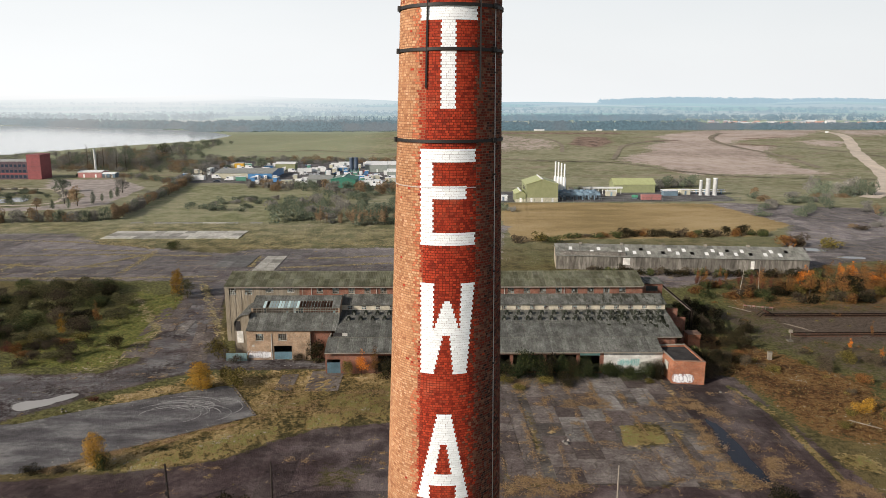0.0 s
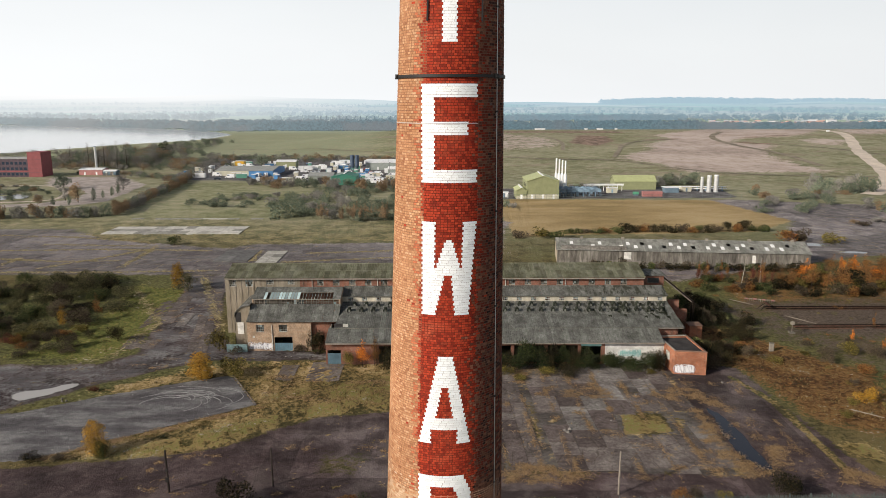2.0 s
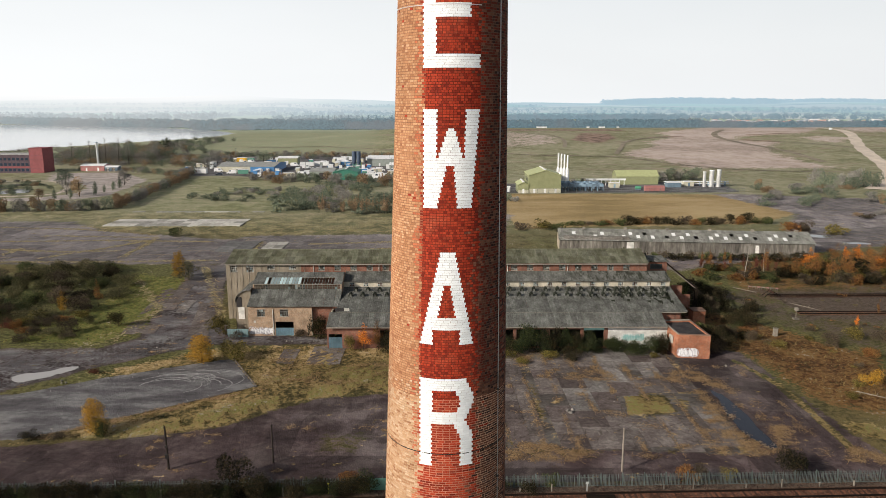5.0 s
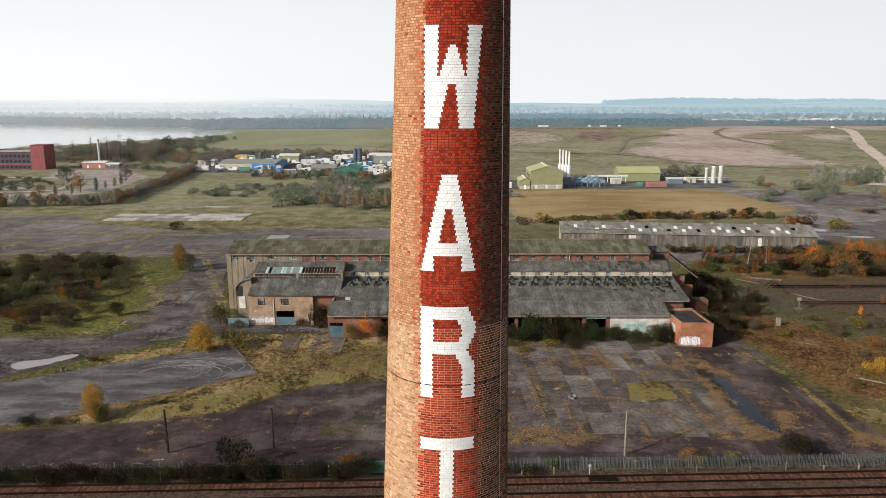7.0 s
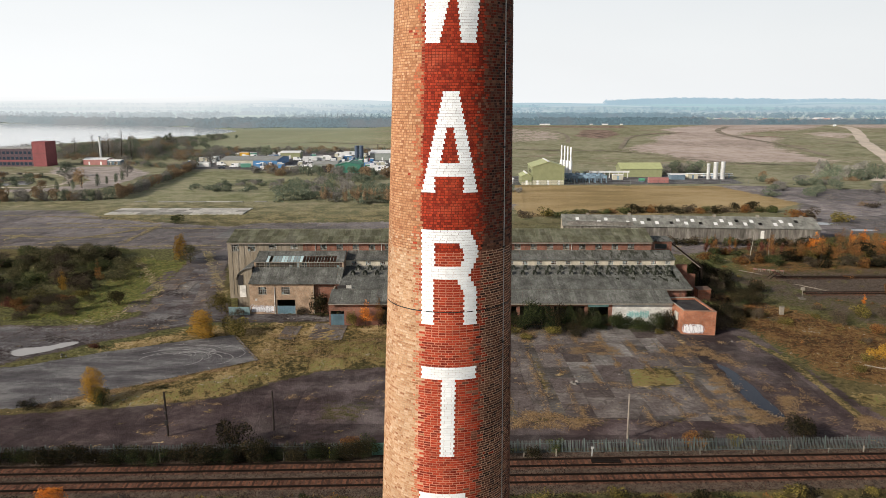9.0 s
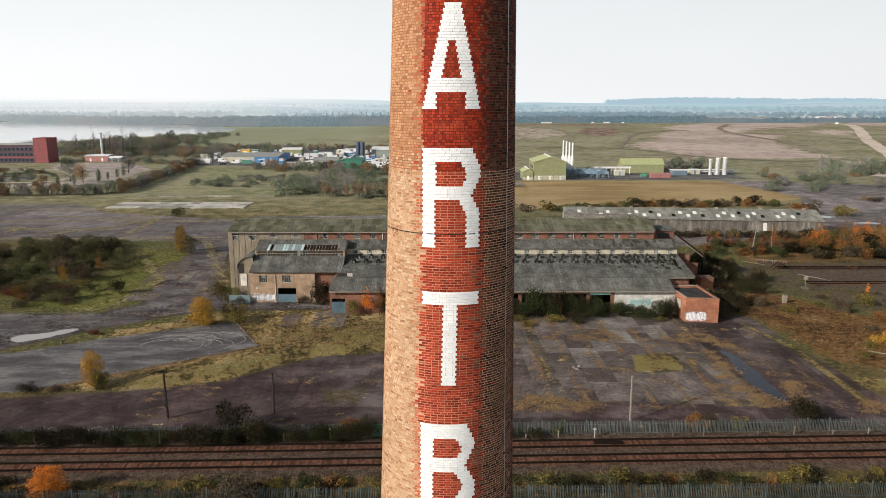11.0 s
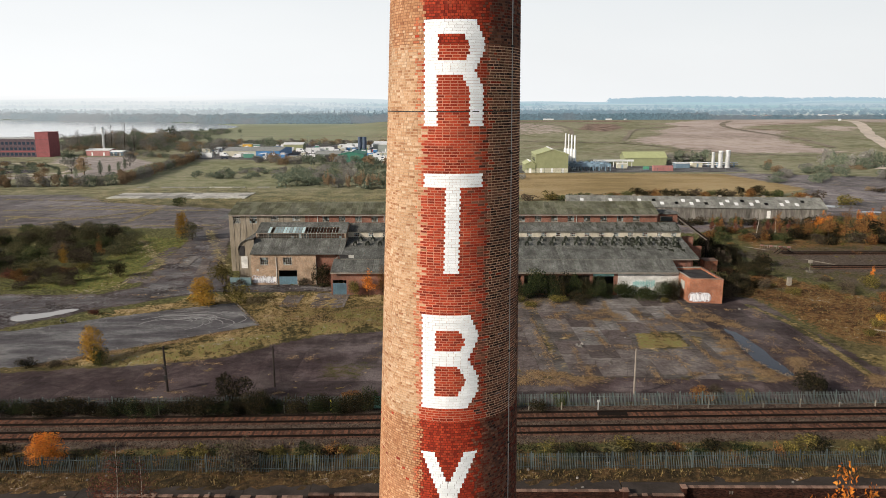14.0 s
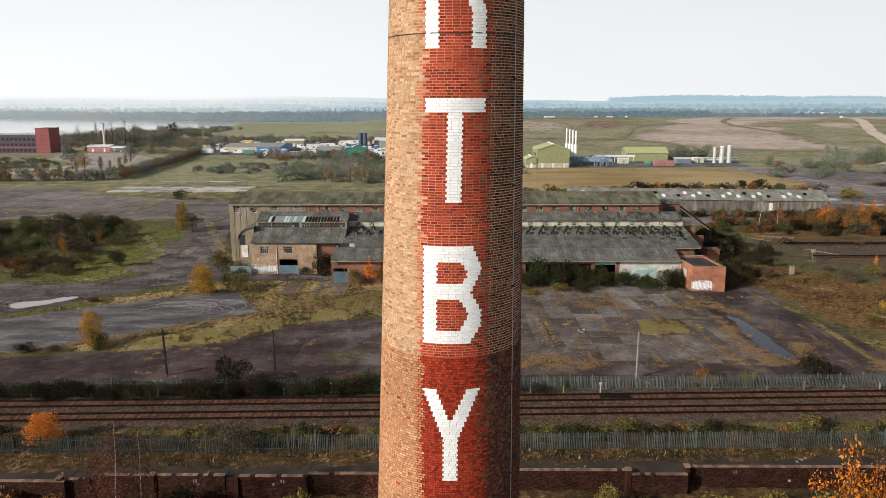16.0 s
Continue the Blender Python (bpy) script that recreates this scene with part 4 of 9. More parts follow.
kiln_path = thing("kiln_path", "dark worn tarmac path behind the brick walls", "path", kind="structure")
for x0, x1, y0, top, _, _ in RUNS:
    part("paving", Geo().box(x0 - 0.03, x1 + 0.03, y0 + 0.34, y0 + 2.3, -1.9, -0.02), PATH_TAR, kiln_path)
for x, y0 in ((-33.1, 56.4), (-25.5, 56.95), (15.2, 58.0), (20.4, 58.6)):
    w = thing("brick_pier", "short red brick pier in a ruined wall", "pier", "ruined kiln walls")
    part("shaft", Geo().box(x - 0.2, x + 0.2, y0 - 0.16, y0 + 0.4, -2.1, 0.36), KILN, w)
    part("cap", Geo().box(x - 0.25, x + 0.25, y0 - 0.2, y0 + 0.45, 0.36, 0.44), COPING, w)
# painted number marks on the kiln walls, no longer legible
WHITE_PAINT = plain("flaking_white_paint", (0.62, 0.61, 0.58), 0.8, var=0.15)
NUMBER_PAINT = plain("sooty_white_paint", (0.16, 0.14, 0.12), 0.85, var=0.3)
for x, y, z in ((-22.0, 57.0, -0.15), (-38.0, 56.2, -0.3), (-14.6, 57.2, -0.3), (24.5, 58.9, -0.25)):
    n = thing("painted_number", "faded white painted number on a brick wall", "painted number", "painted numbers")
    part("bar", Geo().box(x, x + 0.1, y - 0.012, y - 0.007, z - 0.2, z + 0.1), NUMBER_PAINT, n)
    part("bar", Geo().box(x + 0.2, x + 0.32, y - 0.012, y - 0.007, z - 0.2, z + 0.1), NUMBER_PAINT, n)

# ---- poles and posts ----
POLE_WOOD = plain("dark_creosoted_wood", (0.035, 0.028, 0.025), 0.85)
POLE_GREY = plain("grey_weathered_wood", (0.22, 0.19, 0.16), 0.85)


def pole(label, x, y, h, r, mat, boxes=False, lean=0.0):
    p = thing("wooden_pole", label, "pole", "yard poles", m=Matrix.Translation((x, y, 0)) @ Matrix.Rotation(lean, 4, "Y"))
    part("shaft", Geo().cyl((0, 0, -0.3), (0, 0, h), r, r * 0.8, 8), mat, p)
    part("cap", Geo().cyl((0, 0, h), (0, 0, h + 0.12), r * 0.95, r * 0.3, 8), mat, p)
    if boxes:
        part("junction_box", Geo().box(-0.18, 0.18, -0.32, -0.1, 1.5, 2.1), IRON, p)
        part("junction_box", Geo().box(-0.12, 0.12, -0.28, -0.1, 2.9, 3.2), IRON, p)
    return p


pole("dark wooden pole with black junction boxes beside the yard", -33.3, 80.7, 5.5, 0.15, POLE_WOOD, True, -0.02)
p2 = pole("dark wooden pole with a stay wire", -21.0, 82.2, 5.0, 0.13, POLE_WOOD)
part("stay_wire", Geo().beam((0, 0, 4.6), (0.9, 0.5, 0.0), 0.025), IRON, p2)
pole("grey weathered wooden pole beside the concrete yard", 21.4, 80.0, 5.5, 0.13, POLE_GREY)


def post(label, name, x, y, h, w, mat, z=0.0, cat="post"):
    p = thing(name, label, cat, m=Matrix.Translation((x, y, z)))
    part("shaft", Geo().box(-w / 2, w / 2, -w / 2, w / 2, -0.2, h), mat, p)
    part("cap", Geo().box(-w * 0.7, w * 0.7, -w * 0.7, w * 0.7, h, h + w * 0.5), mat, p)
    return p


STEEL_PALE = plain("pale_grey_paint", (0.36, 0.37, 0.36), 0.7)
YELLOW = plain("yellow_paint", (0.62, 0.55, 0.05), 0.6)
post("yellow painted marker post beside the track", "marker_post", -13.0, 74.6, 1.5, 0.12, YELLOW)
mp = post("pale railway marker post beside the fence", "marker_post", 16.2, 75.0, 1.3, 0.1, STEEL_PALE)
part("sign_plate", Geo().box(-0.17, 0.17, -0.08, -0.05, 1.25, 1.5), STEEL_PALE, mp)
CONC_POST = plain("old_concrete_post", (0.19, 0.17, 0.14), 0.9, rnd=0.2)
for x in (-45, -38.6, -31.5, -27, -23.8, -18, 5.4, 8.6, 12.2, 25, 28.4, 34.5, 38.6, 43.0, 47.0):
    pp = post("short old concrete post along the railway", "concrete_post", x, 74.6 + 0.03 * x, random.uniform(0.7, 1.25), 0.11, CONC_POST)
    tagged(pp, group="line side posts")

# ---- derelict works buildings ----
k = Mat("asbestos_cement_sheet", 0.9)
c0 = k.ramp(k.math("ADD", k.math("MULTIPLY", k.noise(0.45, 6, 0.65), 0.6), k.math("MULTIPLY", k.noise(2.4, 4, 0.7, (1, 0.35, 0.35)), 0.4)), [(0.32, (0.055, 0.056, 0.05)), (0.48, (0.115, 0.116, 0.105)), (0.6, (0.175, 0.176, 0.165)), (0.75, (0.27, 0.27, 0.26))])
c0 = k.tone(c0, k.rnd(), 0.84, 1.16)
c0 = k.tone(c0, k.noise(5.5, 5, 0.8, (1, 0.5, 0.5)), 0.6, 1.4)
sx = k.n.new("ShaderNodeSeparateXYZ")
k.l.new(k.pos, sx.inputs[0])
moss = k.math("MULTIPLY", k.step(sx.outputs["X"], 16, 34, 0.25, 1.0), k.step(k.noise(1.1, 7, 0.75, (1.2, 0.3, 0.3)), 0.5, 0.56))
moss = k.math("MULTIPLY", moss, k.step(sx.outputs["Y"], 131, 136, 0.25, 0.8))
c0 = k.mix(moss, c0, (0.022, 0.025, 0.014))
SHEET = k.bump(k.wave(2.2, "X"), 0.05, 0.9).out(c0)
k = Mat("mossy_cement_sheet", 0.92)
c0 = k.ramp(k.math("ADD", k.math("MULTIPLY", k.noise(0.3, 6, 0.65), 0.6), k.math("MULTIPLY", k.noise(2.0, 4, 0.7, (1, 0.3, 0.3)), 0.4)), [(0.32, (0.05, 0.05, 0.029)), (0.47, (0.105, 0.105, 0.068)), (0.6, (0.165, 0.163, 0.122)), (0.75, (0.25, 0.245, 0.205))])
c0 = k.tone(c0, k.rnd(), 0.8, 1.2)
SHEET_MOSS = k.bump(k.wave(2.2, "X"), 0.05, 0.9).out(c0)
k = Mat("pale_lichened_sheet", 0.9)
c0 = k.ramp(k.math("ADD", k.math("MULTIPLY", k.noise(0.35, 6, 0.65), 0.5), k.math("MULTIPLY", k.noise(2.4, 4, 0.7, (1, 0.35, 0.35)), 0.5)), [(0.32, (0.1, 0.1, 0.085)), (0.48, (0.2, 0.2, 0.18)), (0.6, (0.28, 0.28, 0.255)), (0.75, (0.38, 0.38, 0.35))])
SHEET_PALE = k.bump(k.wave(2.2, "X"), 0.05, 0.9).out(k.tone(c0, k.rnd(), 0.86, 1.14))
k = Mat("pale_wall_sheet", 0.9)
c0 = k.ramp(k.math("ADD", k.math("MULTIPLY", k.noise(0.35, 6, 0.65, (1, 1, 0.4)), 0.6), k.math("MULTIPLY", k.noise(2.6, 4, 0.7, (1, 1, 0.15)), 0.4)), [(0.3, (0.14, 0.115, 0.085)), (0.5, (0.27, 0.23, 0.175)), (0.7, (0.40, 0.355, 0.29))])
WALL_SHEET = k.bump(k.wave(2.2, "X"), 0.05, 0.6).out(k.tone(c0, k.rnd(), 0.88, 1.12))
k = Mat("stained_concrete_wall", 0.92)
c0 = k.ramp(k.math("ADD", k.math("MULTIPLY", k.noise(0.3, 6, 0.65, (1, 1, 0.5)), 0.5), k.math("MULTIPLY", k.noise(1.6, 5, 0.7, (1, 1, 0.12)), 0.5)), [(0.32, (0.035, 0.03, 0.028)), (0.5, (0.13, 0.12, 0.105)), (0.66, (0.28, 0.26, 0.235))])
WALL_STAIN = k.out(k.tone(c0, k.rnd(), 0.8, 1.2))


def brick_mat(name, stops, mortar, sx=0.225, sz=0.075):
    k = Mat(name, 0.92)
    t = k.n.new("ShaderNodeTexBrick")
    mp = k.n.new("ShaderNodeCombineXYZ")
    sp = k.n.new("ShaderNodeSeparateXYZ")
    k.l.new(k.pos, sp.inputs[0])
    k.l.new(k.math("ADD", sp.outputs["X"], sp.outputs["Y"]), mp.inputs["X"])
    k.l.new(sp.outputs["Z"], mp.inputs["Y"])
    k.l.new(mp.outputs[0], t.inputs["Vector"])
    for key, v in (("Scale", 1.0), ("Brick Width", sx), ("Row Height", sz), ("Mortar Size", 0.008)):
        t.inputs[key].default_value = v
    t.inputs["Color1"].default_value, t.inputs["Color2"].default_value, t.inputs["Mortar"].default_value = (*stops[0], 1), (*stops[1], 1), (*mortar, 1)
    c = k.tone(t.outputs["Color"], k.noise(0.5, 6, 0.65), 0.6, 1.35)
    c = k.mix(k.step(k.noise(0.8, 5, 0.7, (1, 1, 0.4)), 0.52, 0.68, 0, 0.5), c, stops[2])
    return k.out(k.tone(c, k.noise(6, 3), 0.85, 1.15))


BRICK_PINK = brick_mat("weathered_pink_brick", ((0.28, 0.185, 0.122), (0.34, 0.23, 0.155), (0.21, 0.155, 0.11)), (0.33, 0.28, 0.215))
BRICK_SHED = brick_mat("old_red_brick", ((0.175, 0.07, 0.048), (0.22, 0.092, 0.06), (0.085, 0.055, 0.043)), (0.18, 0.135, 0.11))
BRICK_HUT = brick_mat("orange_brick", ((0.29, 0.10, 0.055), (0.36, 0.135, 0.07), (0.17, 0.075, 0.05)), (0.27, 0.19, 0.14))
CREAM = plain("stained_cream_boarding", (0.44, 0.40, 0.32), 0.85, var=0.3)
TIMBER = plain("grey_timber", (0.24, 0.215, 0.18), 0.85, rnd=0.2)
FRAME_WHITE = plain("flaking_window_paint", (0.45, 0.44, 0.40), 0.75, rnd=0.15)
BLUE_DOOR = plain("faded_blue_steel", (0.10, 0.175, 0.22), 0.6, 0.1, rnd=0.15)
BLUE_DARK = plain("dusty_blue_green_panel", (0.13, 0.2, 0.21), 0.7, rnd=0.15)
# roofing felt, also on panels that paint the dark inside of openings
FELT_AND_VOID = plain("black_felt_and_voids", (0.045, 0.042, 0.042), 0.9, var=0.4)
FLOOR_DARK = plain("dirty_floor", (0.06, 0.055, 0.05), 0.9)
WHITE_WALL = plain("patchy_white_paint", (0.58, 0.57, 0.54), 0.85, var=0.3)
GRAFFITI = plain("pale_spray_paint", (0.68, 0.68, 0.70), 0.7, var=0.12)
GRAFFITI_DARK = plain("dark_spray_paint", (0.12, 0.12, 0.17), 0.7)
TEAL_PAINT = plain("teal_spray_paint", (0.22, 0.42, 0.40), 0.7)
k = Mat("dusty_glass", 0.45)
k.b.inputs["Specular IOR Level"].default_value = 0.3
GLASS_DUSTY = k.out(k.tone((0.10, 0.12, 0.12), k.rnd(), 0.3, 2.2))
k = Mat("wired_roof_glass", 0.3)
GLASS_ROOF = k.out(k.tone(k.tone((0.36, 0.47, 0.48), k.rnd(), 0.55, 1.25), k.noise(1.5, 4), 0.8, 1.15))
k = Mat("translucent_rooflight_sheet", 0.4)
LIGHT_SHEET = k.out(k.tone((0.74, 0.75, 0.74), k.noise(1.1, 3), 0.8, 1.1))


def sheet_roof(parent, x0, x1, low, high, rows, w, mat, th=0.05, holes=(), name="roof_sheet", gap=0.012):
    """A slope of separate lapped sheets from low=(y, z) to high=(y, z); holes: (column, row) left out."""
    (ya, za), (yb, zb) = low, high
    n = max(1, round((x1 - x0) / w))
    w = (x1 - x0) / n
    for r in range(rows):
        t0, t1 = r / rows, (r + 1) / rows + 0.03
        a = Vector((0, ya + (yb - ya) * t0, za + (zb - za) * t0))
        b = Vector((0, ya + (yb - ya) * t1, za + (zb - za) * t1))
        up = Vector((0, -(zb - za), yb - ya)).normalized()
        if up.z < 0:
            up = -up
        lift = 0.035
        g = Geo()
        # shallow ribs across the sheet
        ribs = 6
        pts_t, pts_b = [], []
        for q, o in ((a, lift), (b, 0.0)):
            for i in range(ribs + 1):
                hgt = th + (0.03 if i % 2 else 0.0)
                pts_t.append(tuple(q + up * (o + hgt) + Vector(((w - gap) * i / ribs, 0, 0))))
            for i in range(ribs + 1):
                pts_b.append(tuple(q + up * o + Vector(((w - gap) * i / ribs, 0, 0))))
        m = ribs + 1
        v = pts_t[:m] + pts_b[:m] + pts_t[m:] + pts_b[m:]
        g.v = v
        for i in range(ribs):
            g.f.append((i, i + 1, 2 * m + i + 1, 2 * m + i))
            g.f.append((m + i + 1, m + i, 3 * m + i, 3 * m + i + 1))
            g.f.append((i + 1, i, m + i, m + i + 1))
            g.f.append((2 * m + i, 2 * m + i + 1, 3 * m + i + 1, 3 * m + i))
        g.f.append((0, 2 * m, 3 * m, m))
        g.f.append((m - 1, 2 * m - 1, 4 * m - 1, 3 * m - 1))
        me = g.mesh(name, mat)
        for c in range(n):
            if (c, r) in holes:
                continue
            part(name, me, None, parent, m=Matrix.Translation((x0 + c * w, 0, random.uniform(0, 0.012))) @ Matrix.Rotation(random.uniform(-0.002, 0.002), 4, "Y"))


def window(parent, x, y, z, w, h, nx, ny, broken=0.4, frame=None, name="window"):
    """A steel window in a wall that faces -y; x, z: its lower left corner."""
    fr = Geo()
    b = 0.06
    fr.box(x, x + w, y - 0.03, y + 0.05, z, z + b).box(x, x + w, y - 0.03, y + 0.05, z + h - b, z + h)
    fr.box(x, x + b, y - 0.03, y + 0.05, z + b, z + h - b).box(x + w - b, x + w, y - 0.03, y + 0.05, z + b, z + h - b)
    for i in range(1, nx):
        if random.random() > broken * 0.35:
            fr.box(x + w * i / nx - 0.022, x + w * i / nx + 0.022, y - 0.02, y + 0.03, z + b, z + h - b)
    for j in range(1, ny):
        fr.box(x + b, x + w - b, y - 0.018, y + 0.028, z + h * j / ny - 0.022, z + h * j / ny + 0.022)
    wf = part(name, fr, frame or FRAME_WHITE, parent)
    for i in range(nx):
        for j in range(ny):
            if random.random() > broken:
                part("pane", Geo().box(x + w * i / nx + 0.03, x + w * (i + 1) / nx - 0.03, y + 0.005, y + 0.012, z + h * j / ny + 0.03, z + h * (j + 1) / ny - 0.03), GLASS_DUSTY, wf)
    part("window_sill", Geo().box(x - 0.06, x + w + 0.06, y - 0.12, y + 0.02, z - 0.08, z - 0.003), TIMBER, wf)
    return wf


def scrawl(label, x0, x1, y, z0, z1, mat, dark, seed, face=None):
    """Loops of spray paint on a wall, with no readable word."""
    gr = thing("graffiti", label, "graffiti", m=face)
    rg = random.Random(seed)
    n = max(5, int((x1 - x0) / ((z1 - z0) * 0.3)))
    g, d = Geo(), Geo()
    for i in range(n):
        cx = x0 + (i + 0.5) * (x1 - x0) / n
        cz, r = (z0 + z1) / 2 + rg.uniform(-0.1, 0.1), (z1 - z0) * rg.uniform(0.36, 0.48)
        a0, a1 = rg.uniform(0, 3), rg.uniform(4.5, 6.2)
        pts = [(cx + r * 0.8 * math.cos(a0 + a1 * t / 9), cz + r * math.sin(a0 + a1 * t / 9)) for t in range(10)]
        for (ax, az), (bx, bz) in zip(pts, pts[1:]):
            d.beam((ax, y - 0.008, az), (bx, y - 0.008, bz), 0.004, 0.13)
            g.beam((ax, y - 0.014, az), (bx, y - 0.014, bz), 0.004, 0.05)
        g.beam((cx - r * 0.5, y - 0.014, cz - r), (cx + r * 0.4, y - 0.014, cz + r), 0.004, 0.07)
    jag = []
    for i in range(14):
        jag.append((x0 + (x1 - x0) * i / 13, z1 - rg.uniform(0.0, 0.35) * (z1 - z0)))
    for i in range(13, -1, -1):
        jag.append((x0 + (x1 - x0) * i / 13, z0 + rg.uniform(0.0, 0.25) * (z1 - z0)))
    w = Geo()
    w.v = [(q[0], y - 0.003, q[1]) for q in jag] + [(q[0], y + 0.004, q[1]) for q in jag]
    for i in range(13):
        w.f.append((i, 27 - i, 26 - i, i + 1))
        w.f.append((28 + i, 29 + i, 54 - i, 55 - i))
    part("blocking", w, mat, gr)
    part("outline", d, dark, gr)
    part("fill", g, mat, gr)
    return gr


# tall shed at the back: sheeted end, brick clerestory, mossy roof
tall = thing("tall_shed", "long derelict shed with mossy sheet roof and broken windows", "shed")
CX0, CX1 = -44.0, 41.2
cwin = [(-43.2, -41.7, 9.75, 11.15), (-39.9, -38.4, 9.75, 11.15), (-35.6, -34.1, 10.2, 11.2), (-31.3, -29.8, 10.2, 11.2)]
bwin = [(-25.3 + i * 3.25, -24.0 + i * 3.25, 10.0, 11.15) for i in range(20)]
part("wall", Geo().wall(CX0, -28.8, 143.0, 143.25, -0.3, 11.6, cwin), WALL_SHEET, tall, "grey brown sheeted wall")
part("wall", Geo().wall(-28.8, CX1, 143.03, 143.25, -0.3, 11.7, bwin), BRICK_SHED, tall, "old red brick wall")
part("wall", Geo().wall(CX0, CX1, 155.0, 155.25, -0.3, 11.6), WALL_SHEET, tall)
for x in (CX0, CX1 - 0.25):
    g = Geo()
    g.prism([(143.25, -0.3), (155, -0.3), (155, 11.6), (149.1, 12.95), (143.25, 11.6)], x, x + 0.25)
    part("gable", g, WALL_SHEET, tall)
for i in range(13):
    x = CX0 + 0.8 + i * 1.25
    part("cover_strip", Geo().box(x, x + 0.07, 142.94, 142.997, 0, 11.5), TIMBER, tall)
part("floor", Geo().box(CX0 + 0.3, CX1 - 0.3, 143.3, 154.9, 0.02, 0.12), FLOOR_DARK, tall)
sheet_roof(tall, CX0 - 0.05, CX1 + 0.3, (142.65, 11.52), (149.05, 13.08), 2, 1.05, SHEET_MOSS)
sheet_roof(tall, CX0 - 0.05, CX1 + 0.3, (155.6, 11.52), (149.15, 13.08), 1, 2.1, SHEET_MOSS)
part("ridge_capping", Geo().prism([(148.75, 13.10), (149.1, 13.28), (149.45, 13.10), (149.1, 13.18)], CX0 - 0.05, CX1 + 0.3), SHEET_MOSS, tall)
part("gutter", Geo().prism([(142.4, 11.32), (142.62, 11.32), (142.62, 11.5), (142.6, 11.5), (142.6, 11.36), (142.42, 11.36), (142.42, 11.5), (142.4, 11.5)], CX0, CX1), TIMBER, tall)
for x0, x1, z0, z1 in cwin:
    window(tall, x0, 143.08, z0, x1 - x0, z1 - z0, 4, 3, 0.55)
for x0, _, z0, _ in bwin:
    window(tall, x0, 143.1, z0, 1.3, 1.15, 4, 3, 0.5, TIMBER)
for x in (-26.3, -13, 0, 13.0, 25.2):
    part("downpipe", Geo().cyl((x, 142.9, 9.3), (x, 142.9, 11.4), 0.07, n=6), FRAME_WHITE, tall)

BLACK_MOSS = plain("black_moss", (0.024, 0.027, 0.017), 0.95)

# long shed in front of it: clerestory and main slope with hooded vents
long = thing("long_shed", "derelict long shed, grey sheet roof with rows of vents", "shed")
BX0, BX1 = -19.8, 45.0
kwin = [(BX0 + 1.2 + i * 2.8, BX0 + 2.2 + i * 2.8, 7.72, 8.5) for i in range(23)]
part("clerestory_wall", Geo().wall(BX0, BX1 - 0.2, 139.2, 139.35, 7.3, 8.72, kwin), CREAM, long, "stained cream boarded clerestory")
for x0, _, z0, _ in kwin:
    window(long, x0, 139.24, z0, 1.0, 0.78, 3, 2, 0.35)
sheet_roof(long, BX0, BX1, (138.8, 8.72), (142.95, 9.78), 1, 1.05, SHEET, name="upper_roof_sheet")
sheet_roof(long, BX0, BX1 - 0.1, (128.0, 5.62), (139.25, 7.55), 2, 1.05, SHEET)
sheet_roof(long, -20.9, BX1 - 5.0, (123.7, 4.18), (128.25, 5.58), 1, 1.05, SHEET, name="lower_roof_sheet")
part("roof_upstand", Geo().box(BX0, BX1 - 0.3, 128.05, 128.12, 5.42, 5.62), TIMBER, long)
part("fascia", Geo().box(-20.9, BX1 - 5, 123.66, 123.72, 4.0, 4.2), TIMBER, long)
fronts = [(-20.6, -18.2, 0, 2.7), (-11.4, -6.0, 0.2, 3.4), (-5, 1, 0.2, 3.4), (2, 7, 0.2, 3.5), (7.6, 12.5, 0.2, 3.5), (13.1, 18.5, 0.2, 3.5), (19.1, 24.6, 0.2, 3.5), (25.2, 28.8, 0.1, 3.5)]
part("front_wall", Geo().wall(-20.9, 29.5, 124.4, 124.7, -0.3, 4.05, fronts), BRICK_SHED, long)
part("front_wall", Geo().wall(29.5, 40.5, 124.4, 124.7, -0.3, 4.05), WHITE_WALL, long, "patchy white painted wall")
part("lintel", Geo().box(25.2, 28.8, 124.3, 124.4, 3.4, 3.8), TEAL_PAINT, long, "teal painted lintel")
part("end_wall", Geo().prism([(128.9, -0.3), (143, -0.3), (143, 9.5), (139.3, 8.6), (139.3, 7.4), (128.9, 5.5)], BX1 - 1.3, BX1 - 1.0), BRICK_SHED, long)
part("end_wall", Geo().prism([(124.7, -0.3), (131.4, -0.3), (131.4, 5.4), (128.1, 5.3), (124.7, 4.1)], -20.9, -20.6), WALL_SHEET, long)
part("return_wall", Geo().box(39.9, BX1 - 1.3, 128.75, 128.95, 0, 5.35), BRICK_SHED, long)
rm2 = random.Random(12)
for i in range(46):
    x, y = min(43.2, 46 - abs(rm2.gauss(0, 8))), rm2.uniform(132.5, 138.6)
    if x < BX0 + 1:
        continue
    zr = 5.62 + (y - 128) * 1.93 / 11.25
    w, l = rm2.uniform(0.15, 0.5), rm2.uniform(0.5, 1.8)
    q = [(x - w, y), (x - w * 0.8, y - l * 0.6), (x - w * 0.1, y - l * 0.45), (x + w * 0.1, y - l), (x + w * 0.6, y - l * 0.5), (x + w, y)]
    g = Geo()
    g.v = [(a, b, 5.62 + (b - 128) * 1.93 / 11.25 + o) for o in (0.02, 0.125) for a, b in q]
    g.f = [tuple(range(6, 12)), tuple(range(5, -1, -1))] + [(j, (j + 1) % 6, 6 + (j + 1) % 6, 6 + j) for j in range(6)]
    part("moss_patch", g, BLACK_MOSS, long, "black moss growing on the roof sheets")
part("floor", Geo().box(-20.4, BX1 - 1.5, 124.8, 142.9, 0.02, 0.12), FLOOR_DARK, long)
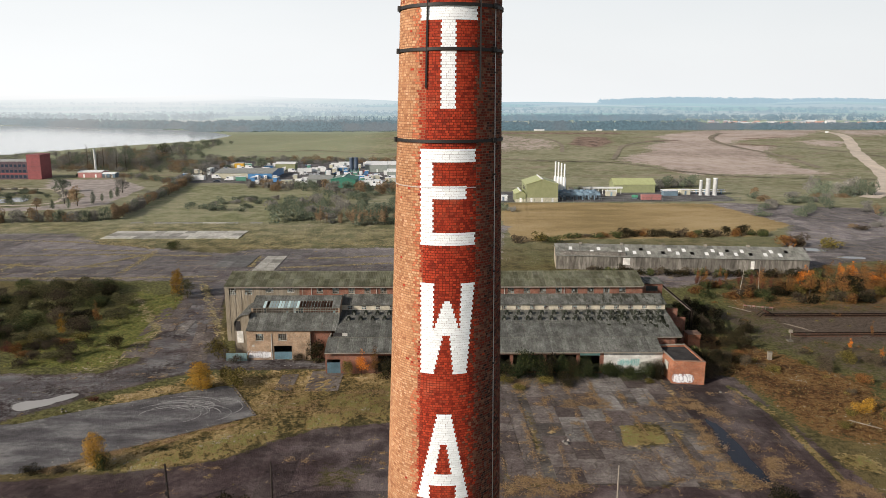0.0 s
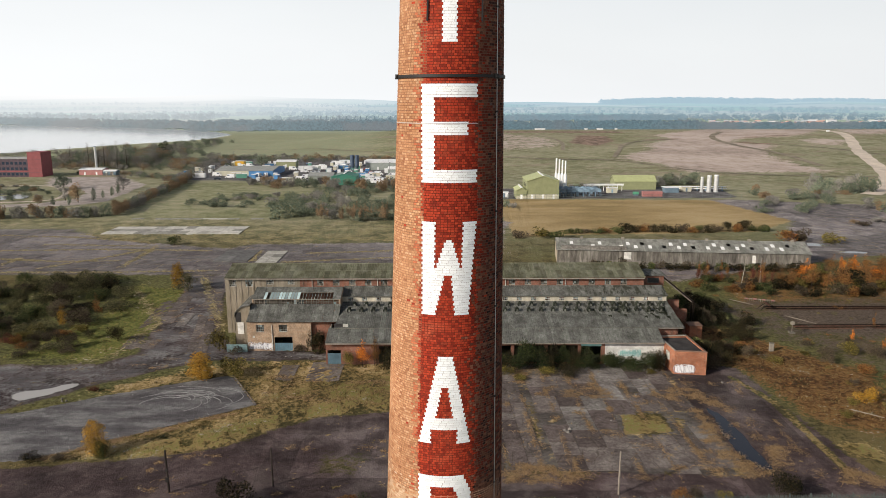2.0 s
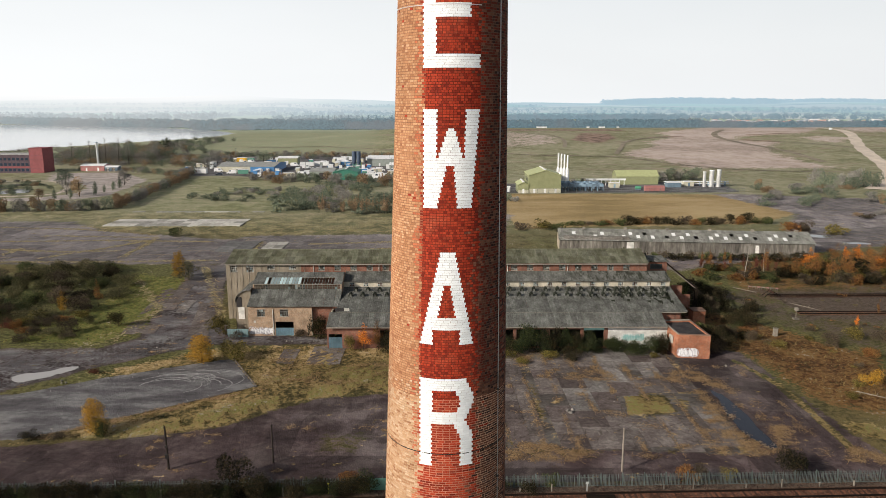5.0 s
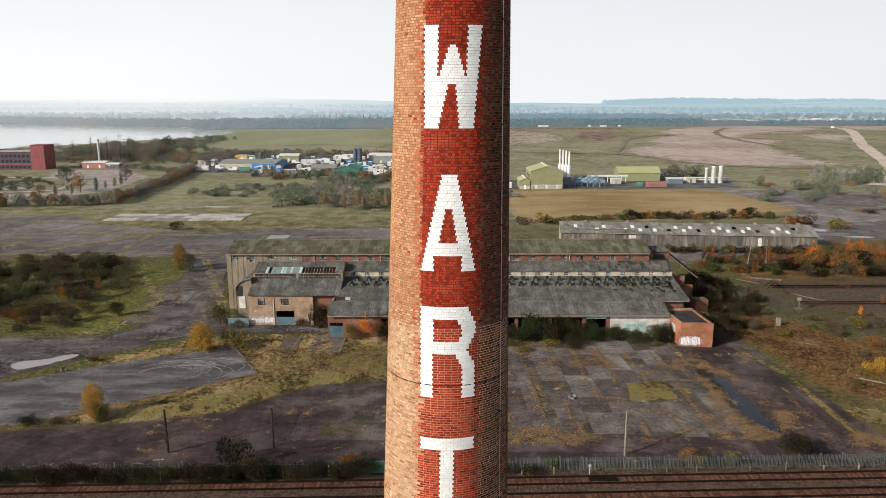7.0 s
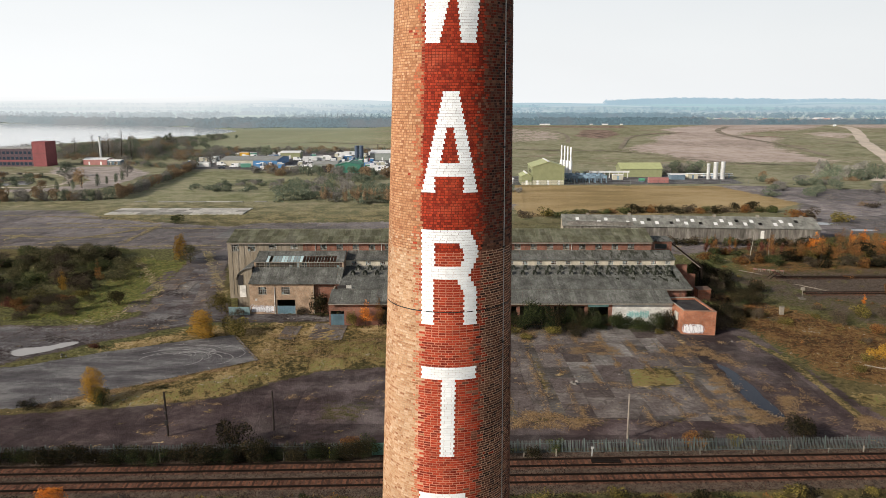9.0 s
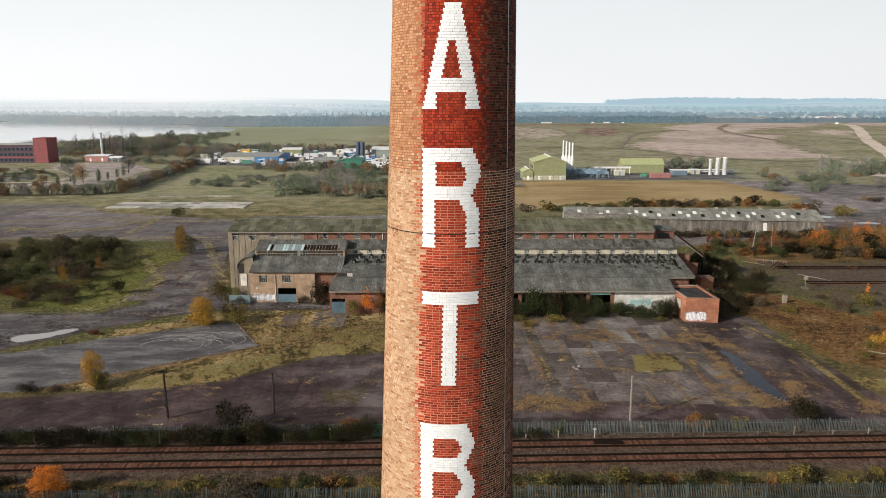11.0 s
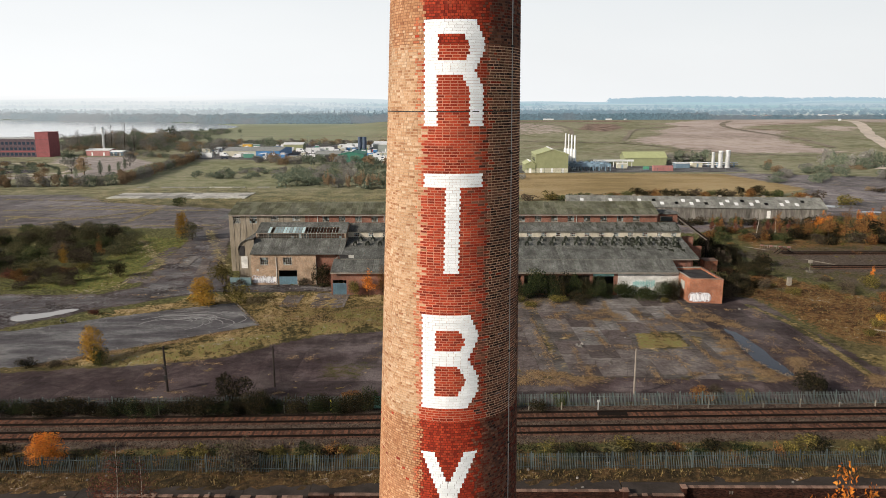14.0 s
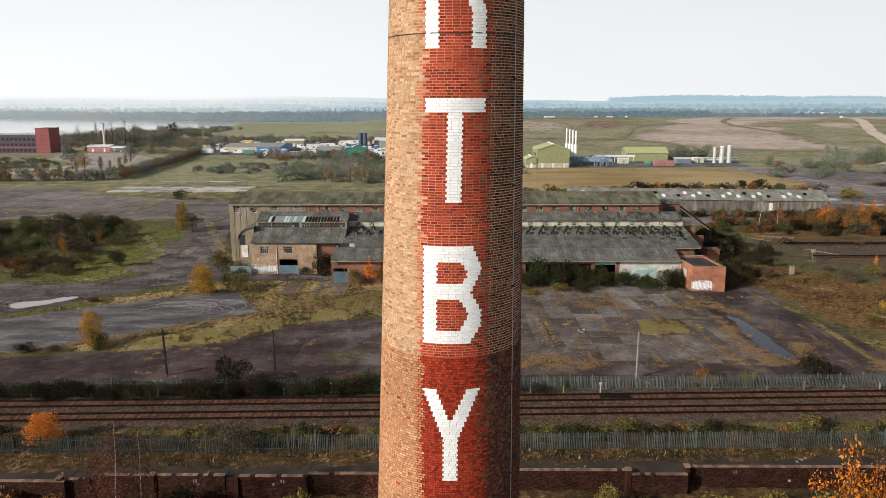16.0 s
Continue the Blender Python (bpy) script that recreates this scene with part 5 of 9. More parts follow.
dg = Geo().box(-20.6, -18.2, 124.45, 124.52, 0, 2.1)
door = part("door", dg, BLUE_DOOR, long, "faded blue boarded door")
for i in range(8):
    part("door_rib", Geo().box(-20.6 + i * 0.3, -20.56 + i * 0.3, 124.41, 124.447, 0, 2.1), BLUE_DOOR, door)
part("roof_hatch", Geo().box(-19.9, -18.3, 128.4, 128.5, 5.75, 6.35), FELT_AND_VOID, long)
part("roof_hatch_frame", Geo().box(-18.25, -17.3, 128.4, 128.5, 5.75, 6.35), FRAME_WHITE, long)
# hooded vents in two staggered rows
VENT_PLATE = plain("pale_vent_plate", (0.15, 0.15, 0.135), 0.85, rnd=0.35)
vent = thing("roof_vent", "dark hooded ventilator on the sheet roof", "ventilator", "roof vents")
nrm = Vector((0, -1.93, 11.25)).normalized()
# an arched cowl that stands out of the slope, open to the front
hood = Geo()
arch = []
for i in range(11):
    t = math.pi * i / 10
    c, d = math.cos(t), math.sin(t) ** 0.6 if 0 < i < 10 else 0.0
    arch.append([(0.38 * c, -0.45, 0.85 * d - 0.12), (0.38 * c, 0.3, 0.85 * d - 0.12), (0.24 * c, -0.45, 0.68 * d - 0.12), (0.24 * c, -0.34, 0.68 * d - 0.12)])
for a, b in zip(arch, arch[1:]):
    hood.add([a[0], b[0], b[1], a[1]], [(0, 1, 2, 3)])
    hood.add([a[0], a[2], b[2], b[0]], [(0, 1, 2, 3)])
    hood.add([a[2], a[3], b[3], b[2]], [(0, 1, 2, 3)])
hood.weld = True
part("cowl", hood, plain("mossy_vent_cowl", (0.026, 0.03, 0.022), 0.9, rnd=0.2), vent)
part("cover_plate", Geo().box(-0.26, 0.26, -0.36, -0.32, -0.1, 0.57), VENT_PLATE, vent, "grey cover plate")
tilt = Matrix.Rotation(math.atan2(1.93, 11.25), 4, "X")
spots = []
for i in range(27):
    spots.append((43.15 - i * 2.317, 137.4))
    spots.append((42.4 - i * 2.317, 135.0))
for i, (x, y) in enumerate(spots):
    z = 5.62 + (y - 128) * 1.93 / 11.25 + 0.1
    m = Matrix.Translation((x, y, z)) @ tilt @ Matrix.Rotation(random.uniform(-0.06, 0.06), 4, "Z")
    if i == 0:
        vent.matrix_basis = m
    else:
        copy_thing(vent, m)
scrawl("pale teal graffiti on a white painted wall", 32.2, 36, 124.4, 1.3, 2.8, TEAL_PAINT, GRAFFITI, 4)

# front building: pink brick, stepped roof with a glazed lantern
front = thing("brick_workshop", "derelict pink brick workshop with broken glazed roof lantern", "workshop")
ax0, ax1 = -36.9, -20.9
holes = [(-35.2, -33.7, 3.8, 5.2), (-30.9, -29.3, 3.8, 5.2), (-31.8, -28.4, 0.02, 2.75)]
part("wall", Geo().wall(ax0, -24.8, 131.7, 132.0, -0.3, 5.85, holes), BRICK_PINK, front, "weathered pink brick wall")
part("wall", Geo().wall(-24.8, ax1, 132.2, 132.5, -0.3, 5.85, [(-24.0, -22.4, 2.0, 3.0)]), BRICK_SHED, front, "recessed red brick wall")
part("side_wall", Geo().prism([(132.0, -0.3), (143, -0.3), (143, 9.6), (140, 10.1), (136, 8.85), (136, 7.8), (132.0, 5.85)], ax0, ax0 + 0.3), BRICK_PINK, front)
part("side_wall", Geo().prism([(132.5, -0.3), (143, -0.3), (143, 9.6), (140, 10.1), (136, 8.85), (136, 7.8), (132.5, 5.85)], ax1 + 0.9, ax1 + 1.2), BRICK_PINK, front)
part("floor", Geo().box(ax0 + 0.3, ax1, 132.1, 142.9, 0.02, 0.1), FLOOR_DARK, front)
sheet_roof(front, ax0 - 0.05, ax1 + 1.3, (131.3, 5.78), (136.05, 7.92), 2, 1.05, SHEET)
# lantern: short upright of broken lights, then the glazed slope
g = Geo()
for i in range(34):
    x = ax0 + 0.5 + i * 0.48
    g.box(x, x + 0.05, 136.0, 136.06, 7.9, 8.95)
g.box(ax0 + 0.2, ax1 + 1.1, 135.98, 136.08, 8.92, 9.02).box(ax0 + 0.2, ax1 + 1.1, 135.98, 136.08, 7.85, 7.95).box(ax0 + 0.2, ax1 + 1.1, 135.98, 136.08, 8.4, 8.47)
g.weld = True
lan = part("lantern_frame", g, TIMBER, front)
for i in range(33):
    if random.random() < 0.35:
        x = ax0 + 0.56 + i * 0.48
        part("pane", Geo().box(x, x + 0.40, 136.02, 136.03, 8.0, 8.0 + random.choice((0.4, 0.4, 0.9))), GLASS_DUSTY, lan)


def slope_pt(x, t, lift=0.0):
    return (x, 136.05 + 4.0 * t, 9.02 + 1.32 * t + lift)


sheet_roof(front, ax0, -34.7, (136.0, 9.0), (140.05, 10.34), 1, 1.1, SHEET, name="upper_roof_sheet")
sheet_roof(front, -34.7, -21.2, (138.3, 9.76), (140.05, 10.34), 1, 1.08, SHEET, name="upper_roof_sheet")
sheet_roof(front, -21.2, ax1 + 1.3, (136.0, 9.0), (140.05, 10.34), 1, 1.2, SHEET, name="upper_roof_sheet")
sheet_roof(front, ax0, ax1 + 1.3, (143.0, 9.35), (140.15, 10.34), 1, 2.2, SHEET, name="back_roof_sheet")
for i in range(24):
    x = -34.7 + i * 0.587
    part("glazing_bar", Geo().beam(slope_pt(x, -0.02), slope_pt(x, 0.58), 0.05, 0.08), TIMBER if i < 13 or i % 5 == 0 else FRAME_WHITE, front)
    if i < 23:
        if i < 12 and random.random() > 0.12 or i >= 12 and random.random() < 0.1:
            a0, a1 = slope_pt(x + 0.05, 0.0, 0.03), slope_pt(x + 0.54, 0.0, 0.03)
            b1, b0 = slope_pt(x + 0.54, 0.57, 0.03), slope_pt(x + 0.05, 0.57, 0.03)
            g = Geo()
            g.add([a0, a1, b1, b0] + [(q[0], q[1], q[2] - 0.01) for q in (a0, a1, b1, b0)], [(0, 1, 2, 3), (7, 6, 5, 4), (0, 4, 5, 1), (1, 5, 6, 2), (2, 6, 7, 3), (3, 7, 4, 0)])
            part("roof_pane", g, GLASS_ROOF, front, "pale blue wired roof glass")
part("lantern_plate", Geo().beam(slope_pt(-34.8, 0.58), slope_pt(-21.1, 0.58), 0.12, 0.14), TIMBER, front)
window(front, -35.2, 131.78, 3.8, 1.5, 1.4, 4, 3, 0.7)
window(front, -30.9, 131.78, 3.8, 1.6, 1.4, 4, 3, 0.95)
dg = Geo().box(-31.8, -28.4, 131.75, 131.82, 0.02, 1.55)
door = part("door", dg, BLUE_DOOR, front, "faded blue half-open loading door")
for i in range(9):
    part("door_rib", Geo().box(-31.8 + i * 0.42, -31.74 + i * 0.42, 131.71, 131.747, 0.02, 1.55), BLUE_DOOR, door)
part("downpipe", Geo().cyl((-32.2, 131.6, 0), (-32.2, 131.6, 5.2), 0.07, n=6), FRAME_WHITE, front)
part("downpipe", Geo().cyl((-24.8, 131.6, 0), (-24.8, 131.6, 5.2), 0.07, n=6), TIMBER, front)
part("sign_plate", Geo().box(-35.9, -35.5, 131.66, 131.69, 2.6, 3.0), FRAME_WHITE, front, "blank white sign plate")
scrawl("white graffiti tag on pink brick", -36.6, -32.4, 131.7, 0.25, 1.75, GRAFFITI, GRAFFITI_DARK, 2)

# curved-roof lobby between workshop and tall shed
lobby = thing("sheeted_lobby", "small sheeted lobby with a curved roof and pale door", "lobby")
arc = [(-39.9 + 3.0 * (1 - math.cos(t * math.pi / 14)), 6.2 + 2.2 * math.sin(t * math.pi / 14)) for t in range(8)]
g = Geo()
n = len(arc)
for y in (134.0, 143.0):
    g.v += [(x, y, z) for x, z in arc] + [(x, y, z - 0.12) for x, z in arc]
for i in range(n - 1):
    g.f += [(i, i + 1, 2 * n + i + 1, 2 * n + i), (n + i + 1, n + i, 3 * n + i, 3 * n + i + 1), (i + 1, i, n + i, n + i + 1)]
part("curved_roof", g, SHEET, lobby, smooth=False)
g = Geo()
g.add([(x, 134.25, z - 0.12) for x, z in arc] + [(arc[-1][0], 134.25, -0.2), (arc[0][0], 134.25, -0.2)], [tuple(range(n + 2))[::-1]])
part("front_sheet", g, WALL_SHEET, lobby)
part("side_sheet", Geo().box(-39.92, -39.8, 134.25, 143, -0.2, 6.3), WALL_SHEET, lobby)
part("door", Geo().box(-39.4, -38.2, 134.15, 134.24, 2.6, 4.9), WHITE_WALL, lobby, "pale grey sheet door")
# black panel on the sheet paints a dark interior
part("opening", Geo().box(-39.7, -38.7, 134.18, 134.24, 5.0, 6.9), FELT_AND_VOID, lobby, "black panel painted as a broken opening")
fence = thing("steel_hoarding", "low dusty blue green steel hoarding beside the workshop", "hoarding")
for i in range(6):
    part("panel", Geo().box(-40.8 + i * 0.66, -40.17 + i * 0.66, 131.0, 131.05, 0, 1.5), BLUE_DARK, fence)
part("rail", Geo().box(-40.85, -36.9, 130.95, 131.0, 1.42, 1.55), BLUE_DARK, fence)

# brick annexe and gantry behind the sheds
annex = thing("brick_annexe", "small brick annexe at the end of the tall shed", "annexe")
part("wall", Geo().wall(41.7, 46.5, 147.0, 147.25, 0, 10.9, [(43.0, 45.6, 9.3, 10.4)]), BRICK_SHED, annex)
part("side_wall", Geo().box(46.25, 46.5, 147.25, 152, 0, 10.9), BRICK_SHED, annex)
part("roof", Geo().box(41.5, 46.8, 146.7, 152.2, 10.9, 11.1), SHEET, annex)
part("window", Geo().box(43.1, 45.5, 147.1, 147.15, 9.35, 10.35), GLASS_DUSTY, annex)
gantry = thing("conveyor_gantry", "rusty sloping conveyor gantry beside the shed", "gantry")
for dy in (0, 1.2):
    part("girder", Geo().beam((46.6, 147.5 + dy, 10.4), (51.5, 142.5 + dy, 6.4), 0.12, 0.3), RUST_STEEL, gantry)
    part("leg", Geo().beam((51.5, 142.5 + dy, 6.4), (51.5, 142.5 + dy, 0.0), 0.2), RUST_STEEL, gantry)
part("deck", Geo().beam((46.6, 148.1, 10.3), (51.5, 143.1, 6.3), 1.1, 0.06), TIMBER, gantry)
stub = thing("brick_stub_wall", "broken red brick stub wall behind the shed", "wall")
part("wall", Geo().box(45.6, 49.5, 140.5, 141, 0, 5.5), BRICK_SHED, stub)
part("wall", Geo().box(45.6, 47.8, 140.55, 141, 5.5, 7.4), BRICK_SHED, stub)
stub = thing("brick_stub_wall", "red brick pier behind the flat-roofed hut", "wall")
part("wall", Geo().box(48.2, 50.6, 134.6, 137, 0, 3.8), BRICK_HUT, stub)
part("cap", Geo().box(48.1, 50.7, 134.5, 137.1, 3.8, 3.95), COPING, stub)

# flat-roofed brick hut with parapet
hut = thing("brick_hut", "flat-roofed orange brick hut with graffiti", "hut")
corner = [(40.5, 119.3), (45.8, 118.6), (45.3, 128.0), (39.9, 127.6)]
cxm, cym = sum(c[0] for c in corner) / 4, sum(c[1] for c in corner) / 4


def inset(p, d):
    v = Vector((cxm - p[0], cym - p[1])).normalized() * d
    return (p[0] + v.x, p[1] + v.y)


for i in range(4):
    a, b = corner[i], corner[(i + 1) % 4]
    ai, bi = inset(a, 0.4), inset(b, 0.4)
    part("wall", Geo().slab([a, b, bi, ai], -0.2, 4.15), BRICK_HUT, hut)
    ao, bo, ai, bi = inset(a, -0.06), inset(b, -0.06), inset(a, 0.46), inset(b, 0.46)
    part("coping", Geo().slab([ao, bo, bi, ai], 4.152, 4.26), COPING if i < 2 else TIMBER, hut)
part("roof", Geo().slab([inset(c, 0.41) for c in corner], 3.75, 3.85), FELT_AND_VOID, hut, "black felt flat roof with debris")
part("window", Geo().box(40.06, 40.26, 121.3, 122.9, 1.9, 3.2), FRAME_WHITE, hut, "boarded pale window")
# black panel on the wall paints a dark interior
part("window", Geo().box(39.84, 40.02, 125.0, 126.1, 1.4, 2.4), FELT_AND_VOID, hut, "black panel painted as a broken window")
part("doorway", Geo().box(39.95, 40.17, 123.3, 124.1, 0.0, 1.9), FRAME_WHITE, hut)
ang = math.atan2(-0.7, 5.3)
scrawl("white and violet graffiti tag on orange brick", 0.15, 3.3, -0.02, 0.15, 1.95, GRAFFITI, GRAFFITI_DARK, 9, Matrix.Translation((40.5, 119.3, 0)) @ Matrix.Rotation(ang, 4, "Z"))

# ---- far long shed with rooflights ----
FM = Matrix.Translation((33.9, 207.2, 0)) @ Matrix.Rotation(radians(-6.0), 4, "Z")
far_shed = thing("far_shed", "long low grey shed with patchy white rooflights", "shed", m=FM)
FL, FW = 71.0, 13.0
part("wall", Geo().wall(0, FL, 0, 0.25, -0.2, 4.1, [(8.2, 8.9, 1.5, 3.8), (56, 57.5, 0.2, 3.0)]), WALL_STAIN, far_shed, "stained grey concrete wall")
for i in range(28):
    part("wall_panel", Geo().box(0.1 + i * 2.53, 2.55 + i * 2.53, -0.06, -0.003, 1.2, 4.05), WALL_STAIN, far_shed)
part("pale_patch", Geo().box(19.2, 21.2, -0.1, -0.063, 1.6, 3.7), WHITE_WALL, far_shed)
part("pale_patch", Geo().box(55, 56, -0.1, -0.063, 1.2, 3.4), WHITE_WALL, far_shed)
part("back_wall", Geo().box(0, FL, FW - 0.25, FW, -0.2, 4.1), WALL_STAIN, far_shed)
for x in (0, FL - 0.25):
    part("gable", Geo().prism([(0.25, -0.2), (FW - 0.25, -0.2), (FW - 0.25, 4.1), (FW / 2, 6.1), (0.25, 4.1)], x, x + 0.25), WALL_SHEET, far_shed)
part("floor", Geo().box(0.3, FL - 0.3, 0.3, FW - 0.3, 0.02, 0.1), FLOOR_DARK, far_shed)
rf = random.Random(21)
holes, lights = set(), []
ncol = round((FL + 0.6) / 1.02)
for c in range(3, ncol - 2):
    for r in (1, 2):
        if (c + r * 2) % 4 == 0:
            q = rf.random()
            if q < 0.14:
                holes.add((c, r))
            elif q < (0.55 if c < 30 else 0.9):
                lights.append((c, r))
                holes.add((c, r))
sheet_roof(far_shed, -0.3, FL + 0.3, (-0.35, 4.0), (FW / 2, 6.3), 4, 1.02, SHEET_PALE, holes=holes)
sheet_roof(far_shed, -0.3, FL + 0.3, (FW + 0.35, 4.0), (FW / 2 + 0.05, 6.3), 1, 2.04, SHEET_PALE)
wcol = (FL + 0.6) / ncol
sy, sz = (FW / 2 + 0.35) / 4, 2.3 / 4
for c, r in lights:
    x = -0.3 + c * wcol
    g = Geo()
    y0, z0 = -0.35 + r * sy, 4.0 + r * sz
    g.add([(x, y0, z0 + 0.09), (x + wcol - 0.02, y0, z0 + 0.09), (x + wcol - 0.02, y0 + sy, z0 + sz + 0.09), (x, y0 + sy, z0 + sz + 0.09),
           (x, y0, z0 + 0.05), (x + wcol - 0.02, y0, z0 + 0.05), (x + wcol - 0.02, y0 + sy, z0 + sz + 0.05), (x, y0 + sy, z0 + sz + 0.05)],
          [(0, 1, 2, 3), (7, 6, 5, 4), (0, 4, 5, 1), (1, 5, 6, 2), (2, 6, 7, 3), (3, 7, 4, 0)])
    part("rooflight", g, LIGHT_SHEET, far_shed, "pale translucent rooflight sheet")
for i in range(6):
    x = 7 + i * 12.1
    part("ridge_vent", Geo().box(x, x + 0.8, FW / 2 - 0.4, FW / 2 + 0.4, 6.3, 6.85), TIMBER, far_shed)
part("roof_duct", Geo().prism([(0.0, 4.1), (1.8, 4.2), (1.8, 5.1), (0.9, 4.95), (0.2, 4.4)], 1.2, 20), WALL_STAIN, far_shed)

# ---- gas plant beyond the brown field ----
CLAD = plain("pale_green_cladding", (0.24, 0.255, 0.135), 0.6, var=0.1, rnd=0.06)
CLAD_ROOF = plain("pale_green_roofing", (0.36, 0.385, 0.195), 0.6, var=0.1)
CLAD_PALE = plain("cream_blockwork", (0.50, 0.48, 0.38), 0.85, var=0.12)
STEEL_WHITE = plain("white_coated_steel", (0.72, 0.73, 0.73), 0.45, var=0.08, rnd=0.06)
STEEL_BLUE = plain("blue_grey_plant", (0.17, 0.25, 0.32), 0.55, var=0.2, rnd=0.25)
RED_BOX = plain("dull_red_container", (0.34, 0.15, 0.14), 0.6, var=0.15)
TANK_GREY = plain("silver_tank", (0.52, 0.53, 0.53), 0.4, 0.3, var=0.15)


def gabled(name, label, category, x0, x1, y0, y1, eave, ridge, wall, roof, along="y", base=None, windows=0, group=""):
    """A clad hall: four walls, two roof slopes, ridge along x or y."""
    t = thing(name, label, category, group, m=Matrix.Translation((0, 0, 0)))
    xm, ym = (x0 + x1) / 2, (y0 + y1) / 2
    th = 0.3
    if along == "y":
        for y in (y0, y1 - th):
            g = Geo()
            g.add([(x0, y, 0), (x1, y, 0), (x1, y, eave), (xm, y, ridge), (x0, y, eave)] + [(x0, y + th, 0), (x1, y + th, 0), (x1, y + th, eave), (xm, y + th, ridge), (x0, y + th, eave)],
                  [(0, 1, 2, 3, 4), (9, 8, 7, 6, 5), (0, 5, 6, 1), (1, 6, 7, 2), (2, 7, 8, 3), (3, 8, 9, 4), (4, 9, 5, 0)])
            part("wall", g, wall, t)
        for x in (x0, x1 - th):
            part("wall", Geo().box(x, x + th, y0 + th, y1 - th, 0, eave), wall, t)
        for xa, xb in ((x0 - 0.3, xm), (x1 + 0.3, xm)):
            g = Geo()
            za = eave - 0.15
            g.add([(xa, y0 - 0.3, za), (xa, y1 + 0.3, za), (xb, y1 + 0.3, ridge), (xb, y0 - 0.3, ridge), (xa, y0 - 0.3, za + 0.25), (xa, y1 + 0.3, za + 0.25), (xb, y1 + 0.3, ridge + 0.25), (xb, y0 - 0.3, ridge + 0.25)],
                  [(0, 1, 2, 3), (7, 6, 5, 4), (0, 4, 5, 1), (1, 5, 6, 2), (2, 6, 7, 3), (3, 7, 4, 0)])
            part("roof", g, roof, t)
        part("ridge_capping", Geo().box(xm - 0.4, xm + 0.4, y0 - 0.3, y1 + 0.3, ridge + 0.1, ridge + 0.45), STEEL_WHITE, t)
    else:
        part("wall", Geo().box(x0, x1, y0, y0 + th, 0, eave), wall, t)
        part("wall", Geo().box(x0, x1, y1 - th, y1, 0, eave), wall, t)
        for x in (x0, x1 - th):
            part("gable", Geo().prism([(y0 + th, 0), (y1 - th, 0), (y1 - th, eave), (ym, ridge), (y0 + th, eave)], x, x + th), wall, t)
        for ya in (y0 - 0.3, y1 + 0.3):
            part("roof", Geo().prism([(ya, eave - 0.1), (ya, eave + 0.12), (ym, ridge + 0.22), (ym, ridge)], x0 - 0.3, x1 + 0.3), roof, t)
    if base:
        part("plinth", Geo().box(x0 - 0.04, x1 + 0.04, y0 - 0.05, y0 - 0.003, 0, base), CLAD_PALE, t)
    for i in range(windows):
        x = x0 + (i + 0.5) * (x1 - x0) / windows
        part("door", Geo().box(x - 0.5, x + 0.5, y0 - 0.09, y0 - 0.053, 0, 2.1), STEEL_WHITE, t)
    return t


gp = gabled("engine_hall", "tall pale green clad engine hall", "industrial hall", 41.6, 57, 349, 369, 8.6, 10.9, CLAD, CLAD_ROOF, "y", 2.2, 3)
for i in range(4):
    part("louvre_window", Geo().box(41.5, 41.57, 353.5 + i * 3, 354.6 + i * 3, 5.2, 6.8), FELT_AND_VOID, gp)
gabled("plant_annexe", "low pale green annexe beside the engine hall", "annexe", 36.4, 41.3, 348.6, 362, 4.0, 5.2, CLAD, CLAD_ROOF, "y", 1.5, 1)
gabled("compressor_hall", "pale green clad hall with light roof", "industrial hall", 92.6, 114.6, 385, 396, 4.3, 7.0, CLAD, CLAD_ROOF, "x", None, 0)
for i, x in enumerate((59.4, 60.7, 62.0, 63.3)):
    st = thing("exhaust_stack", "slim white two-stage exhaust stack", "stack", "exhaust stacks", m=Matrix.Translation((x, 374 - i * 1.6, 0)))
    part("lower_stage", Geo().cyl((0, 0, 0), (0, 0, 9.5), 0.85, n=14), STEEL_WHITE, st, smooth=False)
    part("cone", Geo().cyl((0, 0, 9.5), (0, 0, 10.3), 0.85, 0.42, n=14), STEEL_WHITE, st)
    part("upper_stage", Geo().cyl((0, 0, 10.3), (0, 0, 17.6 - i * 0.3), 0.42, n=12), STEEL_WHITE, st)
for i in range(14):
    x = 60.5 + (i % 7) * 2.9
    u = thing("cooler_unit", "blue grey fan cooler on a steel frame", "cooler", "fan coolers", m=Matrix.Translation((x, 366.5 - 8.5 * (i // 7) + 0.5 * (i % 2), 0.6)))
    part("casing", Geo().box(-1.4, 1.4, -1.6, 1.6, 1.6, 2.9), STEEL_BLUE, u)
    part("fan_ring", Geo().cyl((0, 0, 2.9), (0, 0, 3.3), 1.1, n=14), STEEL_BLUE, u)
    for sx in (-1.3, 1.3):
        for sy in (-1.5, 1.5):
            part("leg", Geo().box(sx - 0.1, sx + 0.1, sy - 0.1, sy + 0.1, -0.6, 1.6), STEEL_BLUE, u)
for x, h, r in ((134.9, 7.6, 0.8), (138.6, 8.3, 1.15), (142.3, 8.6, 1.15)):
    tk = thing("storage_tank", "tall silver storage tank", "tank", "storage tanks", m=Matrix.Translation((x, 373.5, 0)))
    part("shell", Geo().cyl((0, 0, 0), (0, 0, h), r, n=18), TANK_GREY, tk)
    part("cap", Geo().cyl((0, 0, h), (0, 0, h + 0.35), r * 1.08, r * 0.9, n=18), STEEL_WHITE, tk)
    part("skirt", Geo().cyl((0, 0, 0), (0, 0, 0.6), r * 1.15, n=18), TANK_GREY, tk)
rc = thing("red_container", "dull red container beside the gas plant road", "container", m=Matrix.Translation((104.2, 356, 0)))
